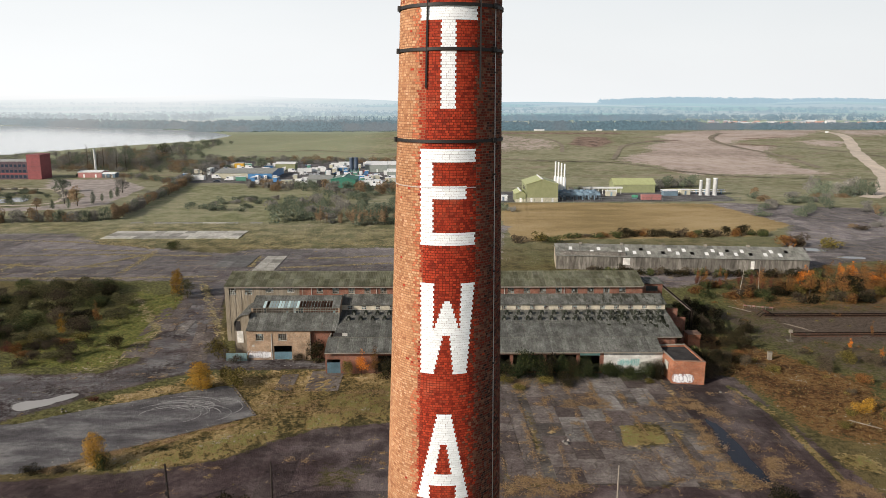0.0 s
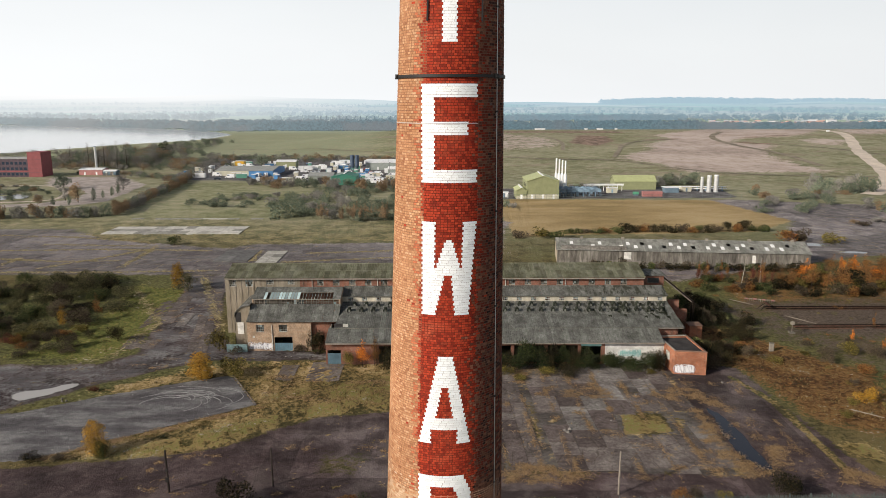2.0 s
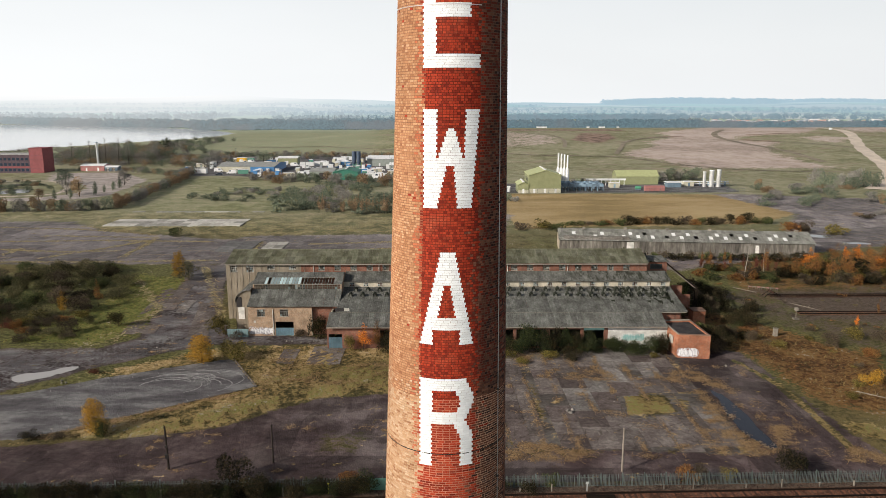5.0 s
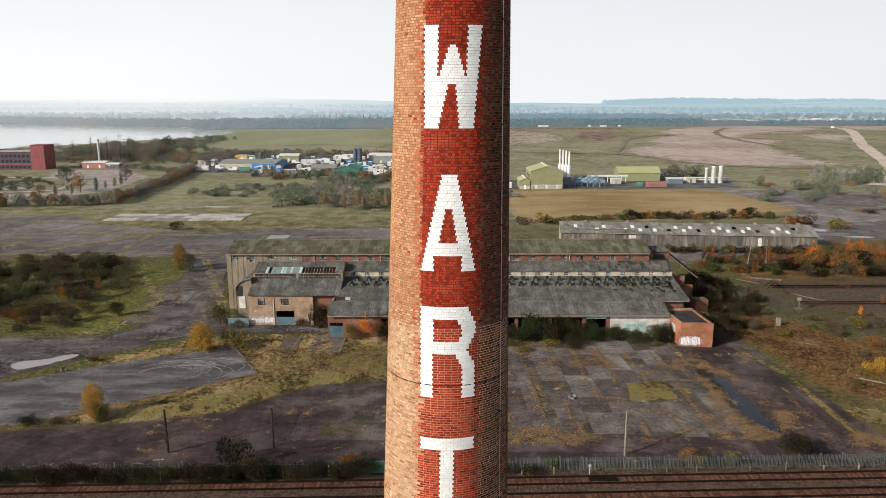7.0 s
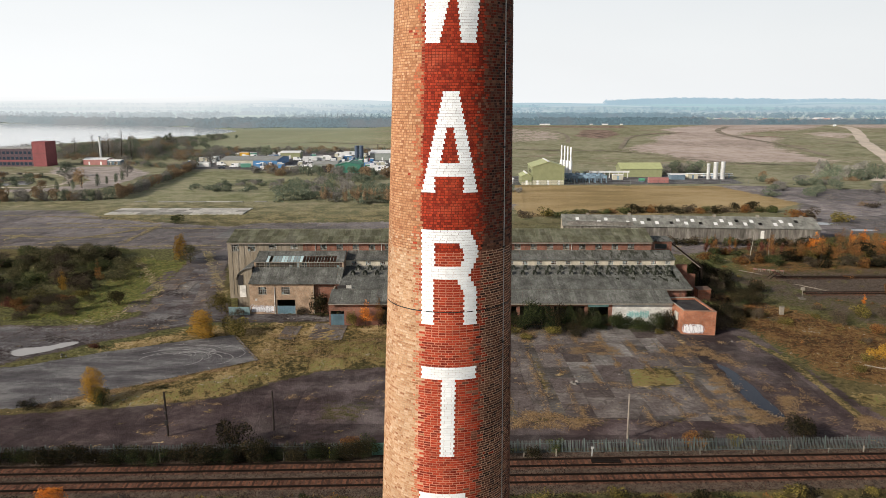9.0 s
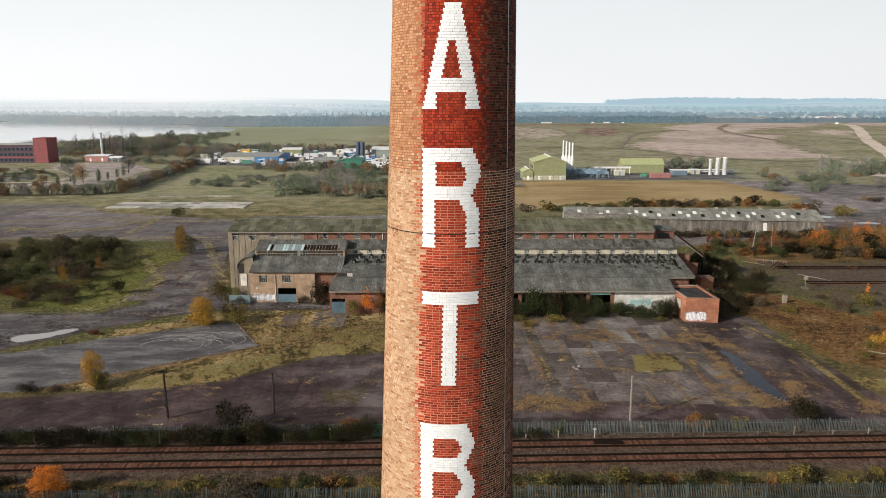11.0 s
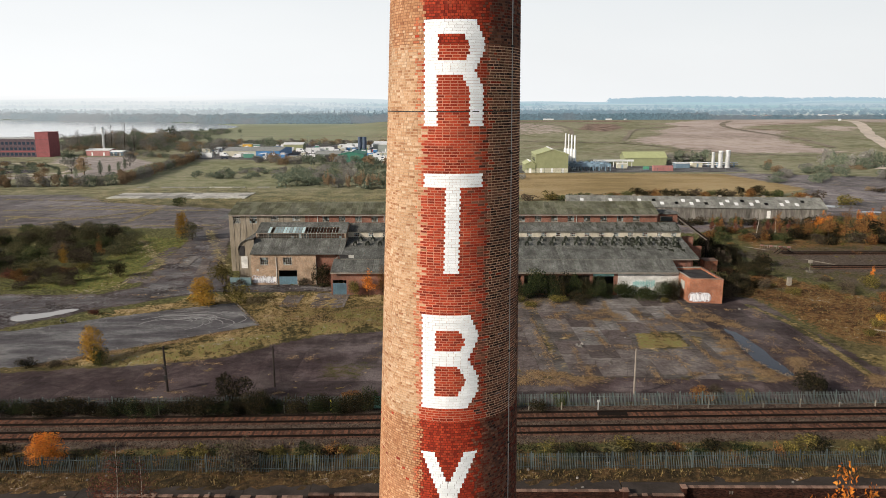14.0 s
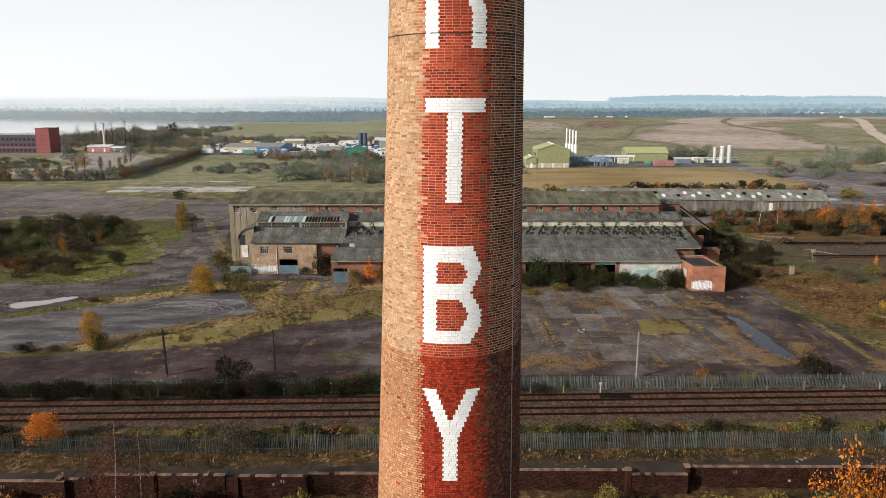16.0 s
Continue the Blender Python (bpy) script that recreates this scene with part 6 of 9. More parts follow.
part("body", Geo().box(-4.8, 4.8, -1.3, 1.3, 0.15, 2.7), RED_BOX, rc)
for i in range(9):
    part("rib", Geo().box(-4.5 + i * 1.1, -4.4 + i * 1.1, -1.36, -1.303, 0.2, 2.65), RED_BOX, rc)
gt = thing("green_skip", "small green tank beside a red container", "tank", m=Matrix.Translation((97.5, 361, 0)))
part("body", Geo().cyl((-1.4, 0, 1.1), (1.4, 0, 1.1), 0.8, n=12), plain("green_tank_paint", (0.08, 0.28, 0.17), 0.5), gt)
part("cradle", Geo().box(-1.2, 1.2, -0.5, 0.5, 0, 0.5), STEEL_BLUE, gt)
pr = thing("pipe_rack", "white pipe rack between the gas halls", "pipe rack")
for i in range(9):
    part("trestle", Geo().beam((76 + i * 2.4, 380, 0), (76 + i * 2.4, 380, 3.4), 0.25), STEEL_WHITE, pr)
for z in (3.0, 3.5):
    part("pipe", Geo().cyl((75, 380, z), (96, 380, z), 0.25, n=8), STEEL_WHITE, pr)
pr = thing("pipe_run", "white pipework beside the storage tanks", "pipework")
for j, z in enumerate((1.2, 2.1)):
    part("pipe", Geo().cyl((116, 379 + j, z), (150, 379 + j, z), 0.28, n=8), STEEL_WHITE, pr)
for i in range(8):
    part("support", Geo().box(117 + i * 4.4, 117.3 + i * 4.4, 378.8, 380.3, 0, 2.0), STEEL_BLUE, pr)
for x, y, w, d, h, mat, lab in ((119, 374, 7, 5, 2.4, STEEL_BLUE, "low blue grey plant room"), (128, 378, 5, 4, 2.4, CLAD_PALE, "small cream plant cabin"), (88, 372, 5, 3, 2.5, CLAD_PALE, "small cream plant cabin"), (31, 356, 4, 3, 2.4, STEEL_WHITE, "small white site cabin")):
    b = thing("plant_cabin", lab, "cabin", "plant cabins", m=Matrix.Translation((x, y, 0)))
    part("body", Geo().box(-w / 2, w / 2, -d / 2, d / 2, 0, h), mat, b)
    part("roof", Geo().box(-w / 2 - 0.2, w / 2 + 0.2, -d / 2 - 0.2, d / 2 + 0.2, h, h + 0.15), STEEL_WHITE, b)
    part("door", Geo().box(-0.5, 0.5, -d / 2 - 0.05, -d / 2 - 0.003, 0, 2.0), STEEL_BLUE, b)
lf = thing("chain_link_fence", "grey chain link fence along the gas plant", "fence")
for i in range(46):
    part("post", Geo().box(24 + i * 2.7, 24.1 + i * 2.7, 348.5, 348.6, 0, 2.2), GALV, lf)
for z in (0.2, 1.1, 2.1):
    part("wire", Geo().box(24, 146, 348.52, 348.56, z, z + 0.05), GALV, lf)

# ---- red and dark blocks by the lake ----
RED_CLAD = plain("crimson_cladding", (0.22, 0.055, 0.06), 0.7, var=0.12)
DARK_BRICK = plain("dark_purple_brick", (0.10, 0.075, 0.09), 0.85, var=0.2)
k = Mat("office_glass", 0.1)
OFFICE_GLASS = k.out((0.03, 0.045, 0.07))
tw = thing("red_tower", "windowless crimson clad tower block", "building")
part("wall_block", Geo().box(-259, -250.5, 456, 468.5, 0, 15.2), RED_CLAD, tw)
for i in range(5):
    part("joint", Geo().box(-259, -250.5, 455.95, 455.997, 2.8 + i * 2.7, 2.88 + i * 2.7), DARK_BRICK, tw)
part("parapet", Geo().box(-259.2, -250.3, 455.8, 468.7, 15.2, 15.5), RED_CLAD, tw)
GREY_SLAB = plain("grey_flat_roofing", (0.34, 0.34, 0.34), 0.85)
ob = thing("office_block", "long dark brick office block beside the tower", "building")
part("wall_block", Geo().box(-330, -259.2, 456.5, 470, 0, 11.2), DARK_BRICK, ob)
part("roof", Geo().box(-330.3, -259.3, 456.2, 470.3, 11.2, 11.7), GREY_SLAB, ob)
part("red_band", Geo().box(-330, -259.3, 456.43, 456.497, 3.1, 4.0), RED_CLAD, ob)
for r in range(3):
    for i in range(26):
        x = -329.5 + i * 2.7
        part("window", Geo().box(x, x + 1.7, 456.35, 456.42, 1.0 + r * 3.4, 2.6 + r * 3.4), OFFICE_GLASS, ob)
ls = thing("boiler_stack", "tall slim grey boiler stack", "stack", m=Matrix.Translation((-228, 481, 0)))
part("shaft", Geo().cyl((0, 0, 0), (0, 0, 17.2), 0.75, 0.65, n=12), TANK_GREY, ls)
part("cap", Geo().cyl((0, 0, 17.2), (0, 0, 17.6), 0.75, n=12), STEEL_BLUE, ls)
bh = gabled("boiler_house", "low red brick boiler house with pale roof", "building", -233, -218, 467, 477, 3.4, 4.2, RED_BOX, STEEL_WHITE, "x", None, 2)
gabled("pavilion", "small pale pavilion with blue glazing", "building", -217, -209, 466, 472, 2.6, 3.2, STEEL_BLUE, STEEL_WHITE, "x", None, 2)

# ---- depot with sheds, vans and containers ----
BLUE_CLAD = plain("bright_blue_cladding", (0.06, 0.20, 0.42), 0.55, var=0.1)
GREEN_CLAD = plain("dark_green_cladding", (0.035, 0.17, 0.12), 0.6, var=0.12)
GREY_CLAD = plain("grey_green_cladding", (0.25, 0.28, 0.26), 0.6, var=0.12)
NAVY = plain("dark_navy_steel", (0.05, 0.075, 0.12), 0.5, var=0.1)
GREY_ROOF = plain("grey_fibre_roof", (0.26, 0.27, 0.26), 0.8, var=0.2)
gabled("depot_shed", "low depot shed with grey roof", "shed", -143, -121.3, 460, 492, 3.4, 4.8, CLAD_PALE, GREY_ROOF, "x", None, 1, "depot sheds")
gabled("depot_shed", "depot shed with bright blue side and grey roof", "shed", -121, -106, 456, 492, 3.6, 5.0, BLUE_CLAD, GREY_ROOF, "x", None, 1, "depot sheds")
s1 = gabled("depot_shed", "grey green depot shed with open doorway", "shed", -76, -62, 413, 430, 4.6, 5.8, GREY_CLAD, GREY_ROOF, "x", None, 0, "depot sheds")
# the wall is closed; a black panel paints the shade inside
part("doorway", Geo().box(-70.5, -66, 412.9, 412.99, 0, 3.9), FELT_AND_VOID, s1, "black panel painted as an open doorway")
s2 = gabled("depot_shed", "dark green depot shed with patched roof", "shed", -62, -48, 409, 426, 4.6, 6.0, GREEN_CLAD, GREEN_CLAD, "y", None, 0, "depot sheds")
for i in range(3):
    for j in range(4):
        part("rooflight", Geo().box(-60.2 + i * 1.9, -59.0 + i * 1.9, 411 + j * 3.6, 413 + j * 3.6, 5.1 + i * 0.38, 5.45 + i * 0.38), GREY_CLAD, s2)
gabled("warehouse", "long pale warehouse with white roof", "warehouse", -52, -18, 500, 522, 5, 6.4, GREY_CLAD, STEEL_WHITE, "x", None, 2, "depot sheds")
gabled("warehouse", "pale warehouse with white roof", "warehouse", -34, -8, 462, 476, 4, 5, GREY_CLAD, STEEL_WHITE, "x", None, 2, "depot sheds")
gabled("depot_shed", "small pale green depot building", "shed", -118, -104, 520, 530, 4, 5, CLAD, STEEL_WHITE, "x", None, 1, "depot sheds")
for x in (-60.5, -57.4):
    si = thing("silo", "dark blue cylindrical silo on legs", "silo", "depot silos", m=Matrix.Translation((x, 496, 0)))
    part("shell", Geo().cyl((0, 0, 3), (0, 0, 10.4), 1.45, n=16), NAVY, si)
    part("hopper", Geo().cyl((0, 0, 1.2), (0, 0, 3), 0.3, 1.45, n=16), NAVY, si)
    for a in range(4):
        part("leg", Geo().box(1.2 * math.cos(a * 1.57) - 0.1, 1.2 * math.cos(a * 1.57) + 0.1, 1.2 * math.sin(a * 1.57) - 0.1, 1.2 * math.sin(a * 1.57) + 0.1, 0, 3), STEEL_BLUE, si)
ys = thing("yellow_store", "tall yellow steel store in the depot", "container", m=Matrix.Translation((-147, 533, 0)))
part("body", Geo().box(-3.3, 3.3, -2, 2, 0, 3.6), plain("yellow_cladding", (0.6, 0.36, 0.03), 0.5), ys)
part("roof", Geo().box(-3.5, 3.5, -2.2, 2.2, 3.6, 3.75), STEEL_WHITE, ys)
TYRE = plain("black_tyre", (0.02, 0.02, 0.02), 0.9)
PAINTS = [plain("white_van_paint", (0.74, 0.75, 0.76), 0.35, var=0.06), plain("silver_paint", (0.42, 0.44, 0.46), 0.35, 0.3, var=0.06), plain("dark_car_paint", (0.03, 0.04, 0.06), 0.3, var=0.1), plain("red_car_paint", (0.38, 0.05, 0.04), 0.35, var=0.1), plain("blue_car_paint", (0.06, 0.16, 0.33), 0.35, var=0.1), plain("yellow_plant_paint", (0.65, 0.42, 0.03), 0.5, var=0.1), plain("green_plant_paint", (0.1, 0.27, 0.2), 0.5, var=0.1)]


def vehicle(name, label, cat, L, W, H, bonnet, paint, group):
    """A parked van or car: body with sloped screen, windows, four wheels."""
    v = thing(name, label, cat, group)
    prof = [(-L / 2, 0.35), (L / 2, 0.35), (L / 2, 0.95), (L / 2 - bonnet, 1.1 if H < 1.8 else 1.25), (L / 2 - bonnet - 0.7, H), (-L / 2 + (0.15 if H > 1.8 else 0.7), H), (-L / 2, H * 0.6)]
    n = len(prof)
    g = Geo()
    g.add([(x, -W / 2, z) for x, z in prof] + [(x, W / 2, z) for x, z in prof], [tuple(range(n)), tuple(range(2 * n - 1, n - 1, -1))] + [(i, n + i, n + (i + 1) % n, (i + 1) % n) for i in range(n)])
    part("body", g, paint, v)
    for s in (-1, 1):
        part("side_window", Geo().box(L / 2 - bonnet - 1.9, L / 2 - bonnet - 0.6, s * (W / 2 + 0.006) - 0.006, s * (W / 2 + 0.006) + 0.006, H * 0.62, H * 0.9), OFFICE_GLASS, v)
        for x in (-L * 0.31, L * 0.31):
            part("wheel", Geo().cyl((x, s * W / 2 - 0.1 * s, 0.33), (x, s * (W / 2 + 0.04), 0.33), 0.33, n=10), TYRE, v)
    return v


def box_unit(name, label, cat, L, W, H, mat, group):
    v = thing(name, label, cat, group)
    part("body", Geo().box(-L / 2, L / 2, -W / 2, W / 2, 0.12, H), mat, v)
    part("roof", Geo().box(-L / 2 - 0.08, L / 2 + 0.08, -W / 2 - 0.08, W / 2 + 0.08, H, H + 0.1), STEEL_WHITE, v)
    part("door", Geo().box(-L * 0.1, L * 0.1, -W / 2 - 0.04, -W / 2 - 0.003, 0.15, H * 0.85), GREY_CLAD, v)
    return v


protos = [vehicle("van", "white panel van parked in the depot", "van", 5.6, 2.0, 2.5, 0.9, PAINTS[0], "depot vehicles"),
          vehicle("van", "large white box van parked in the depot", "van", 7.0, 2.3, 3.2, 1.1, PAINTS[0], "depot vehicles"),
          vehicle("car", "silver car parked in the depot", "car", 4.3, 1.75, 1.5, 1.1, PAINTS[1], "depot vehicles"),
          vehicle("car", "dark car parked in the depot", "car", 4.3, 1.75, 1.5, 1.1, PAINTS[2], "depot vehicles"),
          vehicle("car", "red car parked in the depot", "car", 4.3, 1.75, 1.5, 1.1, PAINTS[3], "depot vehicles"),
          vehicle("car", "blue car parked in the depot", "car", 4.3, 1.75, 1.5, 1.1, PAINTS[4], "depot vehicles"),
          box_unit("site_cabin", "white portable site cabin in the depot", "cabin", 9.6, 3.0, 2.8, STEEL_WHITE, "depot units"),
          box_unit("container", "blue shipping container in the depot", "container", 6.1, 2.44, 2.6, BLUE_CLAD, "depot units"),
          box_unit("container", "green shipping container in the depot", "container", 6.1, 2.44, 2.6, PAINTS[6], "depot units"),
          box_unit("caravan", "cream caravan parked in the depot", "caravan", 6.4, 2.3, 2.6, CLAD_PALE, "depot units"),
          box_unit("skip", "yellow equipment box in the depot", "equipment", 5.0, 2.4, 2.8, PAINTS[5], "depot units")]
rv = random.Random(8)
taken = [(-132, 476, 18), (-113, 474, 17), (-69, 421, 13), (-55, 417, 13), (-35, 511, 20), (-21, 469, 16), (-111, 525, 9), (-59, 496, 5)]
used = set()
weights = [5, 2, 6, 6, 3, 4, 3, 2, 2, 3, 1]
done = 0
for _ in range(5000):
    if done >= 210:
        break
    x, y = rv.uniform(-165, 20), rv.uniform(400, 552)
    if y < 425 - (x + 100) * 0.35 or any(math.hypot(x - a, y - b) < r for a, b, r in taken):
        continue
    i = rv.choices(range(len(protos)), weights)[0]
    m = Matrix.Translation((x, y, 0)) @ Matrix.Rotation(rv.choice((0.1, 1.67, 0.05, 3.2, 1.6)) + rv.uniform(-0.1, 0.1), 4, "Z")
    taken.append((x, y, 3.9))
    done += 1
    if i not in used:
        used.add(i)
        protos[i].matrix_basis = m
    else:
        copy_thing(protos[i], m)
for i, pr in enumerate(protos):
    if i not in used:
        pr.matrix_basis = Matrix.Translation((-160 + i * 6, 500, 0))
for i in range(16):
    lp = thing("lamp_post", "thin grey lamp post in the depot", "lamp post", "depot lamp posts", m=Matrix.Translation((rv.uniform(-160, 10), rv.uniform(440, 590), 0)))
    part("shaft", Geo().cyl((0, 0, 0), (0, 0, 9), 0.14, 0.08, n=6), GALV, lp)
    part("lamp_head", Geo().box(-0.2, 1.0, -0.15, 0.15, 8.9, 9.1), GALV, lp)

# ---- standing water ----
def water_sheet(name, label, cat, pts, z, colour, rough=0.03, kind=""):
    k = Mat(name + "_water", rough)
    k.b.inputs["IOR"].default_value = 1.33
    k.b.inputs["Specular IOR Level"].default_value = 0.5 if colour[0] > 0.05 else 0.36
    k.bump(k.noise(1.5, 3, 0.6, (1, 0.4, 1)), 0.01, 0.12)
    g = Geo()
    n = len(pts)
    # smooth the outline by cutting its corners twice
    for _ in range(2):
        q = []
        for i in range(len(pts)):
            a, b = Vector(pts[i]), Vector(pts[(i + 1) % len(pts)])
            q += [tuple(a * 0.75 + b * 0.25), tuple(a * 0.25 + b * 0.75)]
        pts = q
    if kind != "structure":  # a ragged shore
        pts = [(x + 0.5 * noise.noise(Vector((x * 0.9, y * 0.9, 2))), y + 0.5 * noise.noise(Vector((x * 0.9, y * 0.9, 7)))) for x, y in pts]
    g.slab(pts, z - 0.05, z)
    return tagged(new(name, g.mesh(name, k.out(colour))), label, cat, kind=kind)


water_sheet("lake", "wide pale lake reflecting the hazy sky", "lake", LAKE, -0.7, (0.42, 0.44, 0.45), 0.12, "structure")
water_sheet("puddle", "shallow pale puddle on the old road", "puddle", [(-69.6, 109.6), (-67.2, 108.2), (-64.1, 110.7), (-61.6, 113.6), (-61.0, 115.9), (-63.6, 115.0), (-66, 112.8), (-69.2, 112.4)], 0.035, (0.34, 0.325, 0.31))
water_sheet("puddle", "long dark puddle in a rut of the yard", "puddle", [(40.9, 105.4), (41.9, 103.7), (42.9, 100.0), (42.9, 93.3), (43.0, 85.6), (41.2, 85.1), (39.9, 91.6), (40.5, 98.0), (40.9, 102)], 0.035, (0.02, 0.022, 0.03))
water_sheet("puddle", "small pale puddle on cracked tarmac", "puddle", [(118, 233), (126, 230), (128, 234), (120, 238)], 0.04, (0.12, 0.12, 0.12))
water_sheet("puddle", "small pale puddle on cracked tarmac", "puddle", [(124, 221), (132, 219), (134, 222), (126, 224)], 0.04, (0.12, 0.12, 0.12))

# ---- concrete slabs ----
k = Mat("pale_old_concrete", 0.9)
c0 = k.ramp(k.math("ADD", k.math("MULTIPLY", k.noise(0.35, 5), 0.5), k.math("MULTIPLY", k.noise(2.2, 5, 0.7), 0.5)), [(0.3, (0.12, 0.115, 0.10)), (0.5, (0.30, 0.29, 0.26)), (0.7, (0.46, 0.45, 0.42))])
CONC_PALE = k.out(k.tone(c0, k.rnd(), 0.65, 1.2))
def yard_concrete(name, gain, tint, straw_from):
    k = Mat(name, 0.92)
    c0 = k.ramp(k.math("ADD", k.math("MULTIPLY", k.noise(0.3, 6, 0.65), 0.5), k.math("MULTIPLY", k.noise(1.7, 6, 0.72), 0.5)), [(0.34, (0.05, 0.04, 0.038)), (0.46, (0.09, 0.078, 0.073)), (0.56, (0.14, 0.127, 0.118)), (0.68, (0.23, 0.215, 0.2))])
    c0 = k.mix(1.0, c0, tuple(gain * q for q in tint), "MULTIPLY")
    c0 = k.tone(c0, k.rnd(), 0.86, 1.14)
    c0 = k.tone(c0, k.noise(9, 3, 0.7), 0.8, 1.2)
    crack = k.step(k.voronoi(0.45, (1, 0.7, 1), "DISTANCE_TO_EDGE"), 0.004, 0.02, 0.5, 0.0)
    c0 = k.mix(crack, c0, (0.03, 0.026, 0.016))
    straw = k.tone((0.34, 0.24, 0.125), k.noise(5, 5, 0.75), 0.35, 1.4)
    return k.bump(k.noise(3, 4), 0.03, 0.5).out(k.mix(k.step(k.noise(0.33, 9, 0.8), straw_from, straw_from + 0.05), c0, straw))


CONC_YARD = yard_concrete("stained_yard_concrete", 1.1, (1.0, 0.95, 0.94), 0.585)
CONC_DARK = yard_concrete("oily_yard_concrete", 0.85, (1.0, 0.9, 0.9), 0.6)
CONC_BLEACHED = yard_concrete("bleached_yard_concrete", 1.5, (0.98, 1.0, 1.0), 0.6)


def slab_floor(name, label, x0, x1, y0, y1, nx, ny, mat, skip=0.0, skew=0.0, top=0.06):
    f = thing(name, label, "concrete floor", kind="structure")
    rg = random.Random(int(x0 * 7 + y0))
    for i in range(nx):
        w = (x1 - x0) / nx
        m = ny + (rg.choice((-2, -1, 0, 1)) if ny > 4 else 0)
        h = (y1 - y0) / m
        for j in range(m):
            if rg.random() < skip:
                continue
            g = Geo()
            a, b = x0 + i * w, y0 + j * h
            e = rg.uniform(0.015, 0.05)
            z = top + rg.uniform(-0.012, 0.012)
            sk0, sk1 = skew * (b - y0), skew * (b + h - y0)
            g.slab([(a + e + sk0, b + e), (a + w - e + sk0, b + e), (a + w - e + sk1, b + h - e), (a + e + sk1, b + h - e)], -0.2, z)
            part("slab", g, mat, f)
    return f


k = Mat("sunlit_pale_concrete", 0.9)
c0 = k.ramp(k.math("ADD", k.math("MULTIPLY", k.noise(0.35, 5), 0.4), k.math("MULTIPLY", k.noise(1.1, 6, 0.75, (1, 0.3, 1)), 0.6)), [(0.3, (0.2, 0.19, 0.165)), (0.45, (0.34, 0.33, 0.3)), (0.7, (0.56, 0.545, 0.51))])
CONC_BRIGHT = k.out(k.tone(c0, k.rnd(), 0.62, 1.2))
slab_floor("concrete_floor", "old pale concrete shed floor in grass", -122, -72.6, 255.5, 270.6, 13, 3, CONC_BRIGHT, 0.0, 0.0, 0.22)
slab_floor("concrete_floor", "dark concrete floor slab in grass", -68, -57.6, 209.8, 226, 2, 2, plain("dark_floor_concrete", (0.13, 0.127, 0.125), 0.9, rnd=0.15), 0.0, 0.0, 0.16)
slab_floor("concrete_floor", "pale concrete floor slab in grass", -55, -48.6, 205.7, 225.2, 2, 4, CONC_PALE, 0.0, 0.0, 0.16)
slab_floor("concrete_floor", "weedy concrete apron before a blue door", -23.4, -17.6, 116.4, 125.5, 2, 3, CONC_YARD, 0.0)
slab_floor("concrete_floor", "weedy concrete apron beside the workshop", -28.6, -25.6, 116.6, 124, 1, 3, CONC_YARD, 0.0)
# the yard: lanes of slabs, some bays dark and oily, some bleached
yard = thing("yard_slabs", "cracked stained concrete yard with straw in the joints", "concrete floor", kind="structure")
rg = random.Random(43)
BLEACHED = [[(24, 107), (27.6, 104.6), (36.4, 109), (32.6, 124), (28.2, 124)], [(17.5, 95.5), (23, 95.5), (23, 104), (18.5, 104)], [(34, 96), (38, 96), (37, 105), (34, 104)]]
for xa, xb in ((8.4, 10.9), (10.9, 13.1), (14.6, 18.4), (18.4, 22.4), (22.4, 25.9), (25.9, 29.5), (29.5, 32.6), (32.6, 35.8), (35.8, 38.9)):
    y = 84.6 + rg.uniform(0, 2.0)
    while y < 123.4:
        h = min(rg.choice((2.6, 3.8, 4.4, 5.4, 6.2)), 124.0 - y)
        cx, cy = (xa + xb) / 2, y + h / 2
        if inside(np.array(cx), np.array(cy), GROWN[0]) < -1.2 and rg.random() > 0.07 and h > 1:
            pale = max(float(inside(np.array(cx), np.array(cy), q)) for q in BLEACHED) > -0.5
            e, z = rg.uniform(0.02, 0.06), 0.05 + rg.uniform(-0.014, 0.014)
            lean = -0.035
            g = Geo().slab([(a + lean * (b - 104), b) for a, b in ((xa + e, y + e), (xb - e, y + e), (xb - e, y + h - e), (xa + e, y + h - e))], -0.2, z)
            part("slab", g, CONC_BLEACHED if pale and rg.random() < 0.8 else CONC_DARK if rg.random() < 0.4 else CONC_YARD, yard)
        y += h
slab_floor("road_slabs", "broken pale concrete road slabs", -62.0, -55.5, 133, 171, 2, 9, CONC_YARD, 0.35, -0.13, 0.04)
slab_floor("road_slabs", "pale grey concrete bays along the old road", -48.6, -44.6, 131, 178, 2, 10, CONC_YARD, 0.12, -0.22, 0.05)
slab_floor("road_slabs", "single bleached concrete bay in brown tarmac", -56.6, -54.4, 147.3, 157, 1, 2, CONC_BLEACHED, 0.0, -0.08, 0.06)
slab_floor("concrete_strip", "thin pale concrete strip in grass", -130, -72, 288.6, 290.4, 12, 1, CONC_BRIGHT, 0.4, 0.0, 0.22)
# rubber marks of turning cars on the pad
TYRE_MARK = plain("pale_scuff_marks", (0.30, 0.295, 0.29), 0.9, var=0.3)
marks = thing("tyre_marks", "pale looping tyre scuffs on grey tarmac", "tyre marks")
rm = random.Random(4)
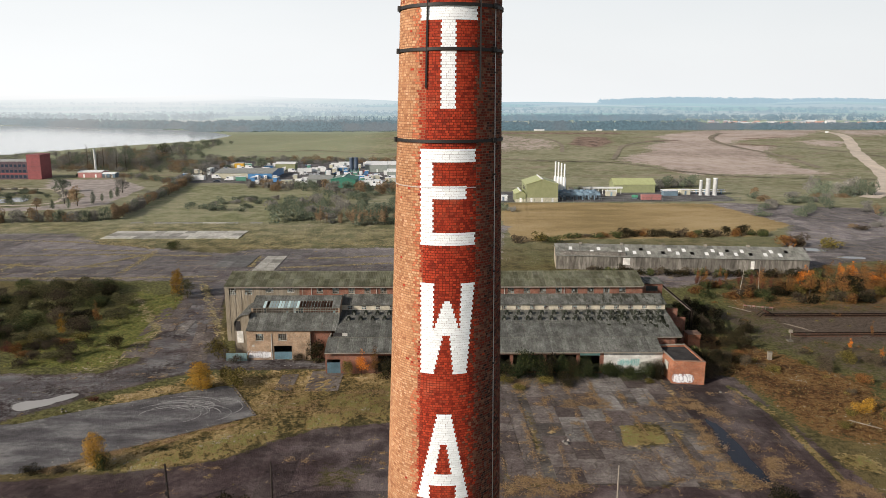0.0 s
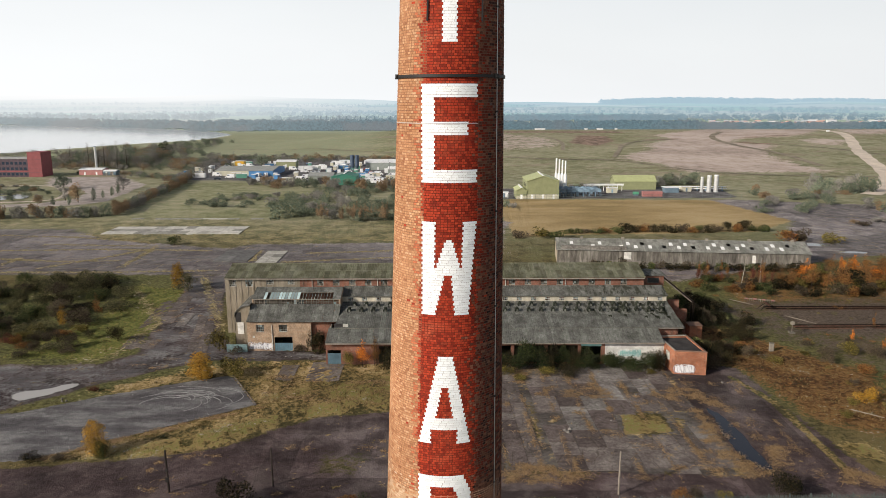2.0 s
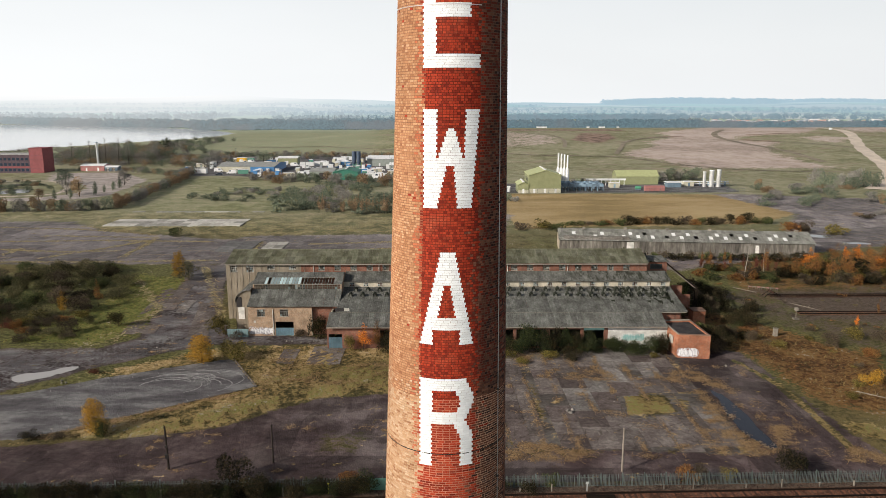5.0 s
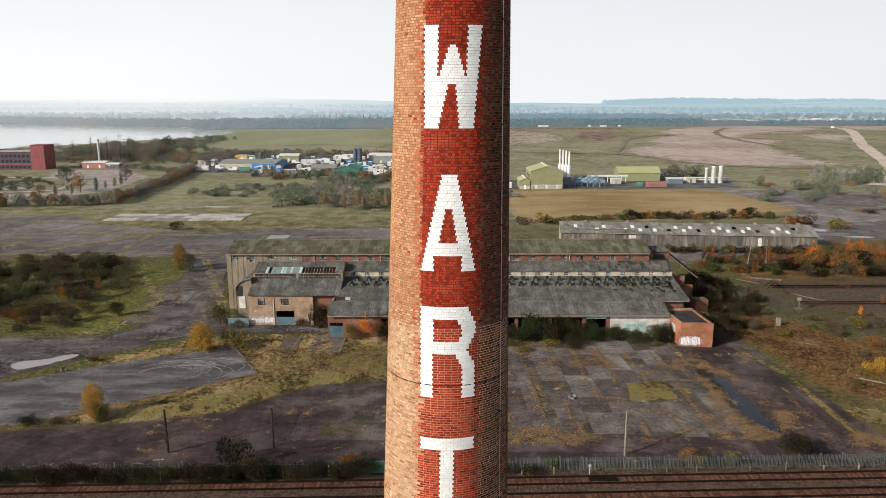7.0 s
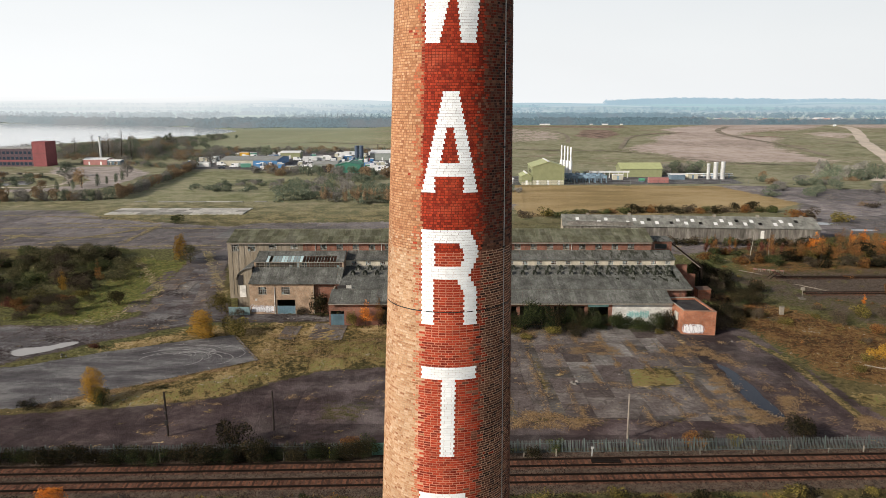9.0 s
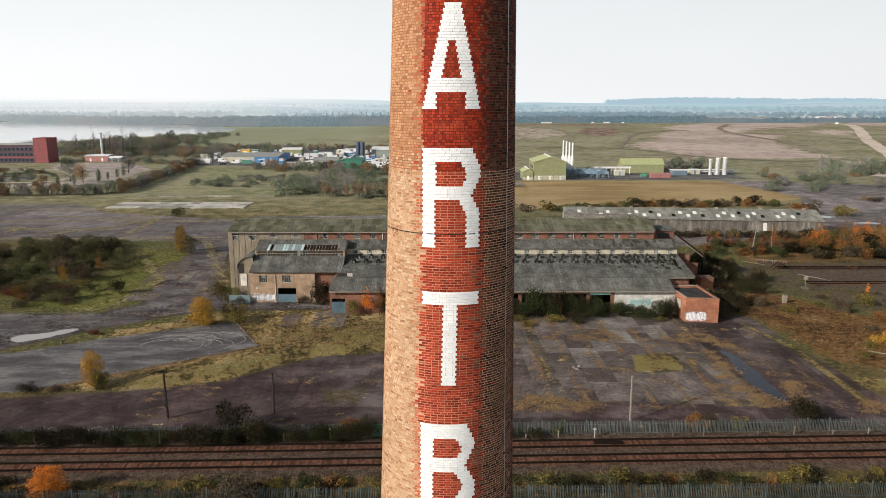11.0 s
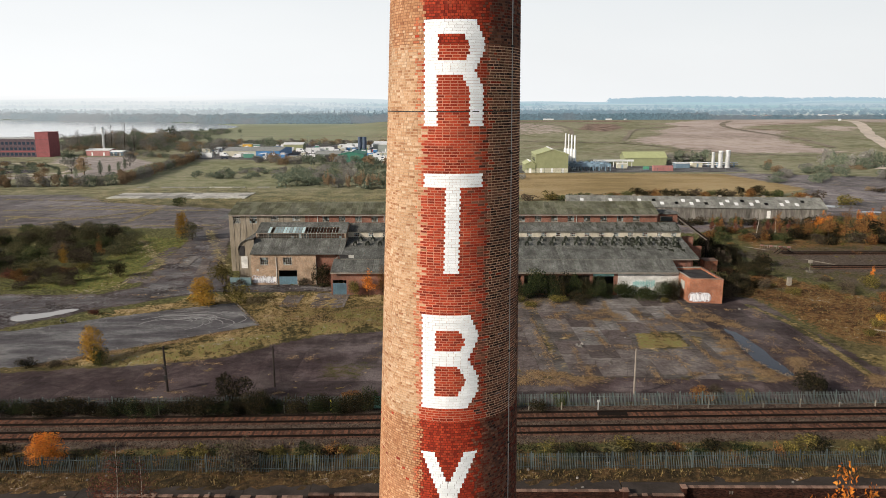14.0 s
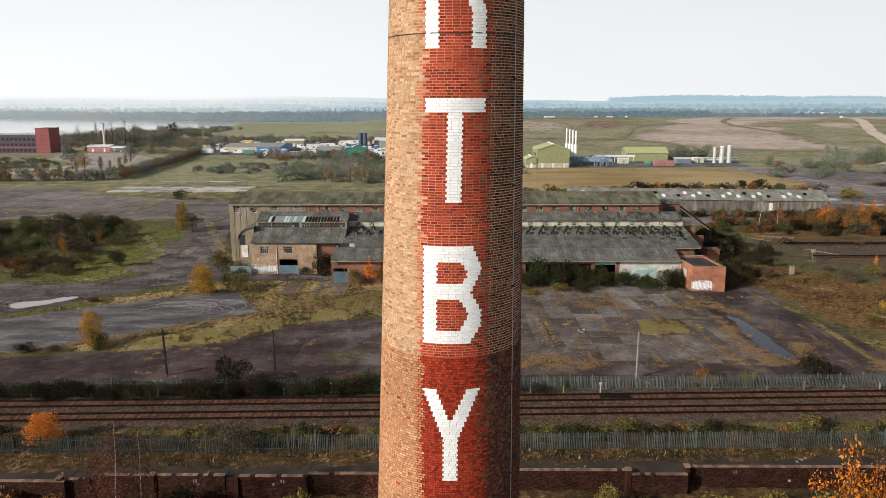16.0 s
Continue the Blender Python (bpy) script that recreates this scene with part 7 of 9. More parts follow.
for i in range(16):
    cx, cy, r = -41 + rm.uniform(-3.5, 2.5), 109 + rm.uniform(-2.5, 1.5), rm.uniform(2.5, 6.5)
    a0, da = rm.uniform(-1.2, 0.8), rm.uniform(1.2, 2.8)
    g = Geo()
    pts = []
    for t in range(25):
        a = a0 + da * t / 24
        pts.append((cx + r * math.cos(a) * 1.25, cy + r * math.sin(a) * 0.8))
    pts = [q for q in pts if inside(np.array(q[0]), np.array(q[1]), PAD) > 0.6]
    if len(pts) > 4:
        g.strip([(x, y, 0.012) for x, y in pts], rm.uniform(0.08, 0.16), 0.012)
        part("scuff", g, TYRE_MARK, marks)
kb = thing("kerb_edge", "thin pale kerb along the edge of the pad", "kerb")
edge_pts = [(-36.4, 119.3), (-29.1, 106.5), (-34.5, 102.8), (-43.2, 96.7)]
for (ax, ay), (bx, by) in zip(edge_pts, edge_pts[1:]):
    n = 12
    for i in range(n):
        p, q = i / n, (i + 0.93) / n
        part("kerb_stone", Geo().beam((ax + (bx - ax) * p, ay + (by - ay) * p, 0.05), (ax + (bx - ax) * q, ay + (by - ay) * q, 0.05), 0.12, 0.14), CONC_YARD, kb)

# ---- dirt road and tracks over the tip ----
TRACK = plain("pale_dry_earth", (0.52, 0.45, 0.38), 0.95, var=0.2, scale=0.1)
TRACK_DARK = plain("damp_brown_earth", (0.22, 0.19, 0.145), 0.95, var=0.3, scale=0.1)


def earth_road(label, pts, w, mat):
    """A strip that follows the slope of the ground."""
    g = Geo()
    run = []
    for _ in range(3):
        q = [pts[0]]
        for (ax, ay), (bx, by) in zip(pts, pts[1:]):
            q += [(ax * 0.75 + bx * 0.25, ay * 0.75 + by * 0.25), (ax * 0.25 + bx * 0.75, ay * 0.25 + by * 0.75)]
        pts = q + [pts[-1]]
    for (ax, ay), (bx, by) in zip(pts, pts[1:]):
        n = max(2, int(math.hypot(bx - ax, by - ay) / 8))
        run += [(ax + (bx - ax) * i / n, ay + (by - ay) * i / n) for i in range(n)]
    run.append(pts[-1])
    for i, (x, y) in enumerate(run):
        a, b = run[max(0, i - 1)], run[min(len(run) - 1, i + 1)]
        d = Vector((b[0] - a[0], b[1] - a[1])).normalized()
        ww = w * (1 + 0.25 * noise.noise(Vector((x * 0.05, y * 0.05, 1))))
        for s in (-0.5, -0.17, 0.17, 0.5):
            px, py = x - d.y * ww * s, y + d.x * ww * s
            g.v.append((px, py, float(relief(np.array(px), np.array(py))) + 0.35))
    for i in range(len(run) - 1):
        for j in range(3):
            a = 4 * i + j
            g.f.append((a, a + 1, a + 5, a + 4))
    return tagged(new("dirt_road", g.mesh("dirt_road", mat)), label, "dirt road", kind="structure")


earth_road("broad pale dirt road over the tip", [(215, 360), (245, 395), (290, 470), (312, 530), (350, 615), (395, 705), (424, 775), (440, 840)], 10, TRACK)
earth_road("dark worn track on the tip", [(84, 760), (105, 746), (112, 690), (108, 644), (100, 600)], 3.5, TRACK_DARK)
earth_road("dark worn track on the tip", [(130, 546), (150, 610), (160, 648), (187, 692), (224, 712)], 4, TRACK_DARK)
earth_road("brown track across the bare tip", [(310, 810), (270, 740), (256, 650), (266, 570), (262, 500)], 6, TRACK_DARK)
earth_road("brown track along the foot of the tip", [(10, 580), (48, 562), (85, 538), (126, 534), (145, 510), (160, 486), (190, 455), (300, 440)], 3, TRACK_DARK)
earth_road("thin brown track on the green slope", [(-212, 708), (-143, 652), (-119, 668), (-82, 642), (-38, 612), (10, 580)], 2.5, TRACK_DARK)
earth_road("thin dark haul track on the tip", [(300, 648), (332, 620), (350, 560), (345, 500)], 3, TRACK_DARK)
earth_road("pale curving path round the pond", [(-262, 398), (-223, 410), (-202, 388), (-187, 360), (-187, 338), (-240, 336)], 3, TRACK)

# ---- plants ----
def leaf_mat(name, stops, rough=0.8, trans=0.0):
    k = Mat(name, rough)
    c = k.ramp(k.island(), stops)
    c = k.tone(c, k.rnd(), 0.8, 1.2)
    c = k.tone(c, k.noise(0.7, 3), 0.7, 1.25)
    return k.out(c)


LEAF = {
    "bramble": leaf_mat("bramble_leaves", [(0, (0.006, 0.006, 0.003)), (0.45, (0.014, 0.014, 0.006)), (0.8, (0.035, 0.03, 0.013)), (1, (0.09, 0.06, 0.027))]),
    "green": leaf_mat("green_leaves", [(0, (0.018, 0.026, 0.01)), (0.45, (0.045, 0.06, 0.02)), (0.8, (0.085, 0.095, 0.035)), (1, (0.15, 0.125, 0.045))]),
    "grey": leaf_mat("bare_grey_twigs", [(0, (0.028, 0.02, 0.014)), (0.5, (0.07, 0.052, 0.036)), (0.85, (0.125, 0.098, 0.066)), (1, (0.085, 0.08, 0.035))]),
    "yellow": leaf_mat("yellow_autumn_leaves", [(0, (0.13, 0.07, 0.012)), (0.4, (0.31, 0.165, 0.022)), (0.75, (0.44, 0.25, 0.035)), (1, (0.22, 0.17, 0.04))]),
    "orange": leaf_mat("orange_autumn_leaves", [(0, (0.22, 0.055, 0.01)), (0.4, (0.5, 0.15, 0.018)), (0.75, (0.66, 0.23, 0.03)), (1, (0.42, 0.2, 0.04))]),
    "rust": leaf_mat("rust_birch_leaves", [(0, (0.05, 0.02, 0.01)), (0.4, (0.14, 0.06, 0.022)), (0.75, (0.26, 0.125, 0.036)), (1, (0.19, 0.13, 0.04))]),
    "olive": leaf_mat("olive_leaves", [(0, (0.03, 0.026, 0.008)), (0.45, (0.10, 0.085, 0.022)), (0.8, (0.19, 0.155, 0.038)), (1, (0.27, 0.2, 0.06))]),
    "ivy": leaf_mat("dark_ivy_leaves", [(0, (0.006, 0.01, 0.004)), (0.5, (0.02, 0.03, 0.011)), (0.85, (0.05, 0.06, 0.022)), (1, (0.10, 0.09, 0.03))]),
    "scrub": leaf_mat("grey_olive_scrub_leaves", [(0, (0.022, 0.022, 0.01)), (0.35, (0.06, 0.06, 0.026)), (0.75, (0.115, 0.106, 0.05)), (1, (0.19, 0.155, 0.08))]),
    "red": leaf_mat("red_dogwood_twigs", [(0, (0.045, 0.014, 0.011)), (0.5, (0.1, 0.032, 0.022)), (1, (0.17, 0.07, 0.04))]),
}
# self-lit foliage colour with haze painted in; replaced further down
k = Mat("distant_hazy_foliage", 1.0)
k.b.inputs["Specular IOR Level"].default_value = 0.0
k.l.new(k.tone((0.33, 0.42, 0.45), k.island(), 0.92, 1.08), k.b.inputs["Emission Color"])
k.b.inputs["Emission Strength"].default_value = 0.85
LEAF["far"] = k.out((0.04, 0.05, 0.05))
# leaf colours paled so that distance haze is painted into far plants
LEAF["far_grey"] = leaf_mat("haze_pale_twigs", [(0, (0.17, 0.165, 0.15)), (0.5, (0.245, 0.236, 0.215)), (1, (0.32, 0.3, 0.265))])
LEAF["far_green"] = leaf_mat("haze_pale_green_leaves", [(0, (0.105, 0.135, 0.1)), (0.5, (0.165, 0.195, 0.14)), (1, (0.235, 0.25, 0.17))])
LEAF["far_rust"] = leaf_mat("haze_pale_rust_leaves", [(0, (0.18, 0.135, 0.09)), (0.5, (0.29, 0.205, 0.125)), (1, (0.38, 0.265, 0.155))])
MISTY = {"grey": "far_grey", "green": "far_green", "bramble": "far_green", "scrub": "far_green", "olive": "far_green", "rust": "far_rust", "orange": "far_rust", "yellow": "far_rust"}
RED_BARK = plain("reddish_bark", (0.075, 0.034, 0.027), 0.85, fine=12)
BARK = plain("dark_bark", (0.055, 0.042, 0.033), 0.9, fine=12)
k = Mat("birch_bark", 0.7)
BIRCH = k.out(k.mix(k.step(k.noise(3, 4, 0.7, (1, 1, 2.5)), 0.52, 0.62), (0.34, 0.31, 0.27), (0.06, 0.05, 0.045)))


def sprig(g, p, s, rg, up=0.3):
    """One small bent leaf spray: two triangles folded along a rib."""
    d = Vector((rg.gauss(0, 1), rg.gauss(0, 1), rg.gauss(up, 0.8))).normalized()
    e = d.cross(Vector((rg.gauss(0, 1), rg.gauss(0, 1), rg.gauss(0, 1)))).normalized()
    n = d.cross(e) * s * 0.22
    a, b = p - d * s * 0.5, p + d * s * 0.5
    c, f = p + e * s * 0.27 + n, p - e * s * 0.27 + n
    i = len(g.v)
    g.v += [tuple(a), tuple(c), tuple(b), tuple(f)]
    g.f += [(i, i + 1, i + 2), (i, i + 2, i + 3)]


def crown(rg, lobes, n, s, hollow=0.55):
    """Leaves in several uneven lobes (centre, radii)."""
    g = Geo()
    tot = sum(r[0] * r[1] + r[2] * r[0] for _, r in lobes)
    for c, r in lobes:
        for _ in range(int(n * (r[0] * r[1] + r[2] * r[0]) / tot)):
            v = Vector((rg.gauss(0, 1), rg.gauss(0, 1), rg.gauss(0.15, 1))).normalized()
            q = hollow + (1 - hollow) * rg.random() ** 0.6
            q *= 1 + 0.22 * noise.noise(v * 2.3 + Vector(c))
            sprig(g, Vector((c[0] + v.x * r[0] * q, c[1] + v.y * r[1] * q, max(0.03, c[2] + v.z * r[2] * q))), s * rg.uniform(0.6, 1.3), rg)
    return g


def limbs(rg, h, r, n, spread, base=0.25, mat=None):
    g = Geo()
    lean = Vector((rg.uniform(-0.06, 0.06), rg.uniform(-0.06, 0.06), 1))
    p = Vector((0, 0, -0.2))
    for i in range(4):
        q = p + lean * (h + 0.2) / 4 + Vector((rg.uniform(-0.04, 0.04), rg.uniform(-0.04, 0.04), 0)) * h * 0.4
        g.cyl(p, q, r * (1 - 0.22 * i), r * (1 - 0.22 * (i + 1)), 6, i == 3)
        p = q
    for i in range(n):
        t = base + (0.95 - base) * (i + rg.random()) / n
        a = i * 2.4 + rg.uniform(-0.4, 0.4)
        s = Vector((lean.x * h * t, lean.y * h * t, h * t))
        l = spread * (1.1 - 0.55 * t) * rg.uniform(0.7, 1.1)
        e = s + Vector((math.cos(a) * l, math.sin(a) * l, l * rg.uniform(0.5, 1.0)))
        m = (s + e) / 2 + Vector((0, 0, -0.05 * l))
        g.cyl(s, m, r * 0.4 * (1 - t * 0.5), r * 0.25 * (1 - t * 0.5), 4, False)
        g.cyl(m, e, r * 0.25 * (1 - t * 0.5), r * 0.06, 4, False)
    return g


# crown shapes are shared; each is about 1 m in radius and scaled where it stands
rp = random.Random(77)
SHRUBS, TREES, BIRCHES, CONES = [], [], [], []
LOW = {"shrub": [], "tree": [], "birch": [], "cone": []}  # sparser crowns for what stands far off
for i in range(6):
    rg = random.Random(100 + i)
    lobes = [((rg.uniform(-0.55, 0.55), rg.uniform(-0.55, 0.55), rg.uniform(0.2, 0.75)), (rg.uniform(0.3, 0.6), rg.uniform(0.3, 0.6), rg.uniform(0.25, 0.5))) for _ in range(8)]
    stem = limbs(rg, 0.95, 0.03, 9, 0.75, 0.1)
    SHRUBS.append((crown(rg, lobes, 1500, 0.095, 0.35), stem))
    LOW["shrub"].append((crown(rg, lobes, 420, 0.19, 0.5), stem))
for i in range(5):
    rg = random.Random(200 + i)
    lobes = [((0.0, 0.0, 1.75), (0.5, 0.5, 0.55))] + [((rg.uniform(-0.6, 0.6), rg.uniform(-0.6, 0.6), rg.uniform(0.6, 1.9)), (rg.uniform(0.3, 0.5), rg.uniform(0.3, 0.5), rg.uniform(0.25, 0.5))) for _ in range(11)]
    stem = limbs(rg, 1.9, 0.06, 9, 0.75, 0.2)
    TREES.append((crown(rg, lobes, 2200, 0.10, 0.4), stem))
    LOW["tree"].append((crown(rg, lobes, 620, 0.18, 0.5), stem))
for i in range(4):
    rg = random.Random(300 + i)
    lobes = [((rg.uniform(-0.35, 0.35), rg.uniform(-0.35, 0.35), rg.uniform(0.7, 1.8)), (rg.uniform(0.35, 0.6), rg.uniform(0.35, 0.6), rg.uniform(0.3, 0.45))) for _ in range(7)] + [((rg.uniform(-0.1, 0.1), 0, 2.2), (0.3, 0.3, 0.4))]
    stem = limbs(rg, 2.6, 0.032, 12, 0.6, 0.2)
    BIRCHES.append((crown(rg, lobes, 1000, 0.10, 0.2), stem))
    LOW["birch"].append((crown(rg, lobes, 420, 0.17, 0.2), stem))
for i in range(3):
    rg = random.Random(400 + i)
    lobes = []
    for j in range(16):
        zz = 0.25 + 1.75 * j / 15
        rr = 0.72 * (1 - ((zz - 0.7) / 1.75) ** 2 if zz > 0.7 else 0.75 + 0.36 * zz)
        aa = j * 2.4 + rg.uniform(-0.4, 0.4)
        lobes.append(((math.cos(aa) * rr * 0.55, math.sin(aa) * rr * 0.55, zz), (0.16 + rr * 0.42, 0.16 + rr * 0.42, 0.3)))
    stem = limbs(rg, 1.7, 0.05, 9, 0.6, 0.15)
    CONES.append((crown(rg, lobes, 3600, 0.085, 0.25), stem))
    LOW["cone"].append((crown(rg, lobes, 900, 0.16, 0.4), stem))
SOURCES = {"shrub": SHRUBS, "tree": TREES, "birch": BIRCHES, "cone": CONES}
mesh_cache = {}


def plant_mesh(kind, i, which, mat, key, low):
    if (kind, i, which, key, low) not in mesh_cache:
        src = (LOW[kind] if low else SOURCES[kind])[i][which]
        mesh_cache[kind, i, which, key, low] = src.mesh(("crown", "stem" if kind == "shrub" else "trunk")[which], mat)
    return mesh_cache[kind, i, which, key, low]


def ground_z(x, y):
    return float(relief(np.array(float(x)), np.array(float(y))))


BULK = {}  # plants that nobody could count, joined by belt


def bulk_end(name, label, category):
    """Join the plants gathered since BULK was opened into one object."""
    g, mats, slots = Geo(), [], []
    for pal, b in BULK.items():
        if pal == "on":
            continue
        mats.append(BARK if pal == "bark" else LEAF[pal])
        g.add(b.v, b.f)
        slots += [len(mats) - 1] * len(b.f)
    me = g.mesh(name)
    for q in mats:
        me.materials.append(q)
    me.polygons.foreach_set("material_index", slots)
    BULK.clear()
    return tagged(new(name, me), label, category, kind="stuff")


def plant(kind, x, y, w, h, pal, label, group="", name=None, stems=True, z=None):
    """A plant of width w and height h; kind: shrub, tree or birch."""
    src = SOURCES[kind]
    i = rp.randrange(len(src))
    full = {"shrub": 1.15, "tree": 2.35, "birch": 2.75, "cone": 2.25}[kind]
    m = Matrix.Translation((x, y, ground_z(x, y) if z is None else z)) @ Matrix.Rotation(rp.uniform(0, 6.28), 4, "Z") @ Matrix.Diagonal((w / 2, w / 2 * rp.uniform(0.85, 1.1), h / full, 1))
    low = y > 192
    # beyond 275 m the leaf colours with painted haze are used
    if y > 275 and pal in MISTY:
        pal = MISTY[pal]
    if BULK:
        r3, t3 = np.array(m.to_3x3()), np.array(m.translation)
        for key, b in ((pal, LOW[kind][i][0]), ("bark", src[i][1]))[:1 if y > 275 or h < 1 else 2]:
            v, f = np.array(b.v), b.f
            if key == pal and (h < 1 or y > 440):  # small or far: every second or third leaf is enough
                v = v.reshape(-1, 4, 3)[:: 3 if h < 1 else 2].reshape(-1, 3)
                f = b.f[: len(v) // 2]
            BULK.setdefault(key, Geo()).add((v @ r3.T + t3).tolist(), f)
        return None
    t = thing(name or {"shrub": "shrub", "birch": "birch_tree"}.get(kind, "tree"), label, {"shrub": "shrub", "birch": "birch tree"}.get(kind, "tree"), group, m=m)
    part("crown", plant_mesh(kind, i, 0, LEAF[pal], pal, low), None, t)
    bark = BIRCH if kind == "birch" and y < 60 else BARK
    part("stem" if kind == "shrub" else "trunk", plant_mesh(kind, i, 1, bark, "bark", False), None, t)
    return t


def scatter(n, poly, kind, wr, hr, pals, label, group, seed, gap=0.6):
    """Plants at random inside an outline, not on top of one another."""
    rg = random.Random(seed)
    xs, ys = [p[0] for p in poly], [p[1] for p in poly]
    put = []
    for _ in range(n * 12):
        if len(put) >= n:
            break
        x, y = rg.uniform(min(xs), max(xs)), rg.uniform(min(ys), max(ys))
        w = rg.uniform(*wr)
        if inside(np.array(x), np.array(y), poly) < 0 or any(math.hypot(x - a, y - b) < gap * (w + c) / 2 for a, b, c in put):
            continue
        put.append((x, y, w))
        pal = rg.choice(pals)
        plant(kind, x, y, w, rg.uniform(*hr), pal, label[pal] if isinstance(label, dict) else label, group)


LB = {"scrub": "grey olive bramble scrub", "bramble": "dark tangled bramble bush", "green": "dull green scrub bush", "grey": "bare grey brown thorn bush", "yellow": "yellow leaved autumn shrub", "orange": "bright orange autumn shrub", "rust": "rust brown autumn shrub", "olive": "olive green autumn shrub", "red": "red stemmed dogwood shrub"}
LT = {"green": "dull green tree with dense crown", "grey": "bare grey brown winter tree", "olive": "olive green autumn tree", "rust": "rust coloured autumn tree", "yellow": "yellow leaved autumn tree", "orange": "bright orange autumn tree", "bramble": "large dark evergreen tree"}

# scrub west of the old road
scatter(52, [(-128, 150), (-118, 186), (-84, 184), (-72, 165), (-72, 152), (-88, 140), (-100, 146)], "shrub", (5, 9), (2.4, 4.4), ["scrub", "scrub", "green", "grey", "bramble"], LB, "scrub west of the road", 1, 0.5)
scatter(26, [(-110, 128), (-104, 146), (-84, 142), (-72, 146), (-66, 132), (-76, 128)], "shrub", (3, 5.5), (1.3, 2.6), ["scrub", "grey", "olive", "scrub", "rust"], LB, "scrub west of the road", 2, 0.6)
plant("birch", -79, 145, 3.4, 6.0, "yellow", "yellow leaved birch among dark scrub")
plant("birch", -75, 152, 2.6, 6.5, "rust", "rust coloured birch among dark scrub")
plant("shrub", -86, 136.5, 4, 2.0, "red", LB["red"])
plant("shrub", -72, 134, 4.6, 3.2, "grey", LB["grey"])
plant("shrub", -64.5, 138, 4.5, 3.2, "bramble", LB["bramble"])
plant("tree", -63.6, 176.0, 5.6, 4.8, "scrub", "grey olive tree beside the old road")
plant("cone", -66.8, 178.5, 5.2, 7.0, "yellow", LT["yellow"])
# beside the pad
plant("cone", -46.6, 90.2, 4.6, 5.2, "yellow", "yellow leaved autumn tree beside the pad")
plant("shrub", -45.2, 89.4, 3.0, 2.9, "green", LB["grey"])
plant("shrub", -54.5, 88.8, 3.0, 1.4, "bramble", LB["bramble"])
plant("shrub", -51, 88.9, 3.0, 1.0, "grey", LB["grey"])
plant("cone", -41.2, 117.0, 6.4, 5.2, "yellow", "broad yellow leaved autumn tree beside the pad")
plant("shrub", -36.0, 118.6, 5.6, 3.9, "olive", LB["olive"])
plant("shrub", -57.5, 112.5, 2.6, 0.9, "red", LB["red"])
# along the workshop and long shed
plant("shrub", -42.6, 132, 5.0, 4.0, "olive", LB["olive"])
plant("shrub", -38.9, 130.2, 3.2, 1.6, "grey", LB["grey"])
plant("shrub", -23.6, 130.8, 4.2, 4.8, "bramble", "dark ivy climbing over the brick recess")
plant("shrub", -27.2, 131.0, 2.6, 1.8, "grey", LB["grey"])
for x, w, h, pal in ((-14.2, 3.6, 5.5, "orange"), (-12.0, 3.4, 6.2, "rust"), (-16.5, 2.6, 3.0, "olive"), (-9.6, 4.2, 4.8, "bramble"), (-6.6, 4.0, 4.2, "bramble")):
    plant("birch" if pal in ("orange", "rust") else "shrub", x, 122.5 + rp.uniform(-0.8, 0.8), w, h, pal, LT.get(pal, "") if pal in ("orange", "rust") else LB[pal], "shrubs before the long shed")
for i in range(17):
    x = 7.5 + i * 1.95
    h = 5.2 if 14 < x < 24 else 4.0
    if 25.3 < x < 28.0:
        h = 1.2
    if x > 28:
        h = 3.4 if x < 31 else 2.4 + 1.0 * (x > 35)
    plant("shrub", x + rp.uniform(-0.5, 0.5), 122.6 + rp.uniform(-1.0, 0.6), rp.uniform(3.6, 5.0), h * rp.uniform(0.85, 1.1), rp.choice(("ivy", "ivy", "ivy", "bramble")), "dark overgrown bush against the shed", "shrubs before the long shed")
for x, y, w, h, pal in ((22, 119.2, 5.5, 1.8, "bramble"), (18.5, 119.5, 4, 1.4, "olive"), (38.4, 121.0, 3.6, 2.6, "bramble"), (36.5, 119.8, 2.6, 0.9, "olive"), (48.8, 122.2, 4.4, 2.9, "grey"), (50.6, 124.5, 5.0, 3.2, "bramble"), (46.5, 120.6, 2.2, 1.6, "grey"), (42.2, 119.9, 1.8, 1.1, "olive"), (13.5, 117, 3, 1.2, "olive"), (11, 119.5, 3.2, 1.6, "olive")):
    plant("shrub", x, y, w, h, pal, LB[pal])
# shaded tangle beyond the end of the sheds
scatter(34, [(47, 126), (56, 128), (66, 150), (62, 170), (50, 160), (47, 142)], "shrub", (3, 5.5), (1.8, 4.2), ["bramble", "bramble", "grey", "green"], LB, "tangle beyond the sheds", 6, 0.55)
scatter(26, [(52, 128), (70, 120), (92, 112), (118, 125), (112, 142), (70, 142)], "shrub", (2, 4.5), (0.9, 2.4), ["grey", "rust", "bramble", "grey", "olive"], LB, "low scrub on the gravel", 7, 0.8)
scatter(12, [(60, 100), (72, 96), (84, 108), (80, 118), (64, 114)], "shrub", (2, 4), (0.8, 1.8), ["grey", "rust", "bramble", "olive"], LB, "low scrub on the gravel", 8, 0.8)
plant("shrub", 67.0, 107, 4.2, 2.6, "yellow", LB["yellow"])
scatter(20, [(78, 122), (120, 122), (128, 158), (92, 156), (80, 140)], "birch", (1.2, 2.2), (2.5, 4.5), ["orange", "rust"], {"orange": "young orange birch on gravel", "rust": "young rust coloured birch on gravel"}, "young birches on the gravel", 9, 1.2)
BULK["on"] = Geo()
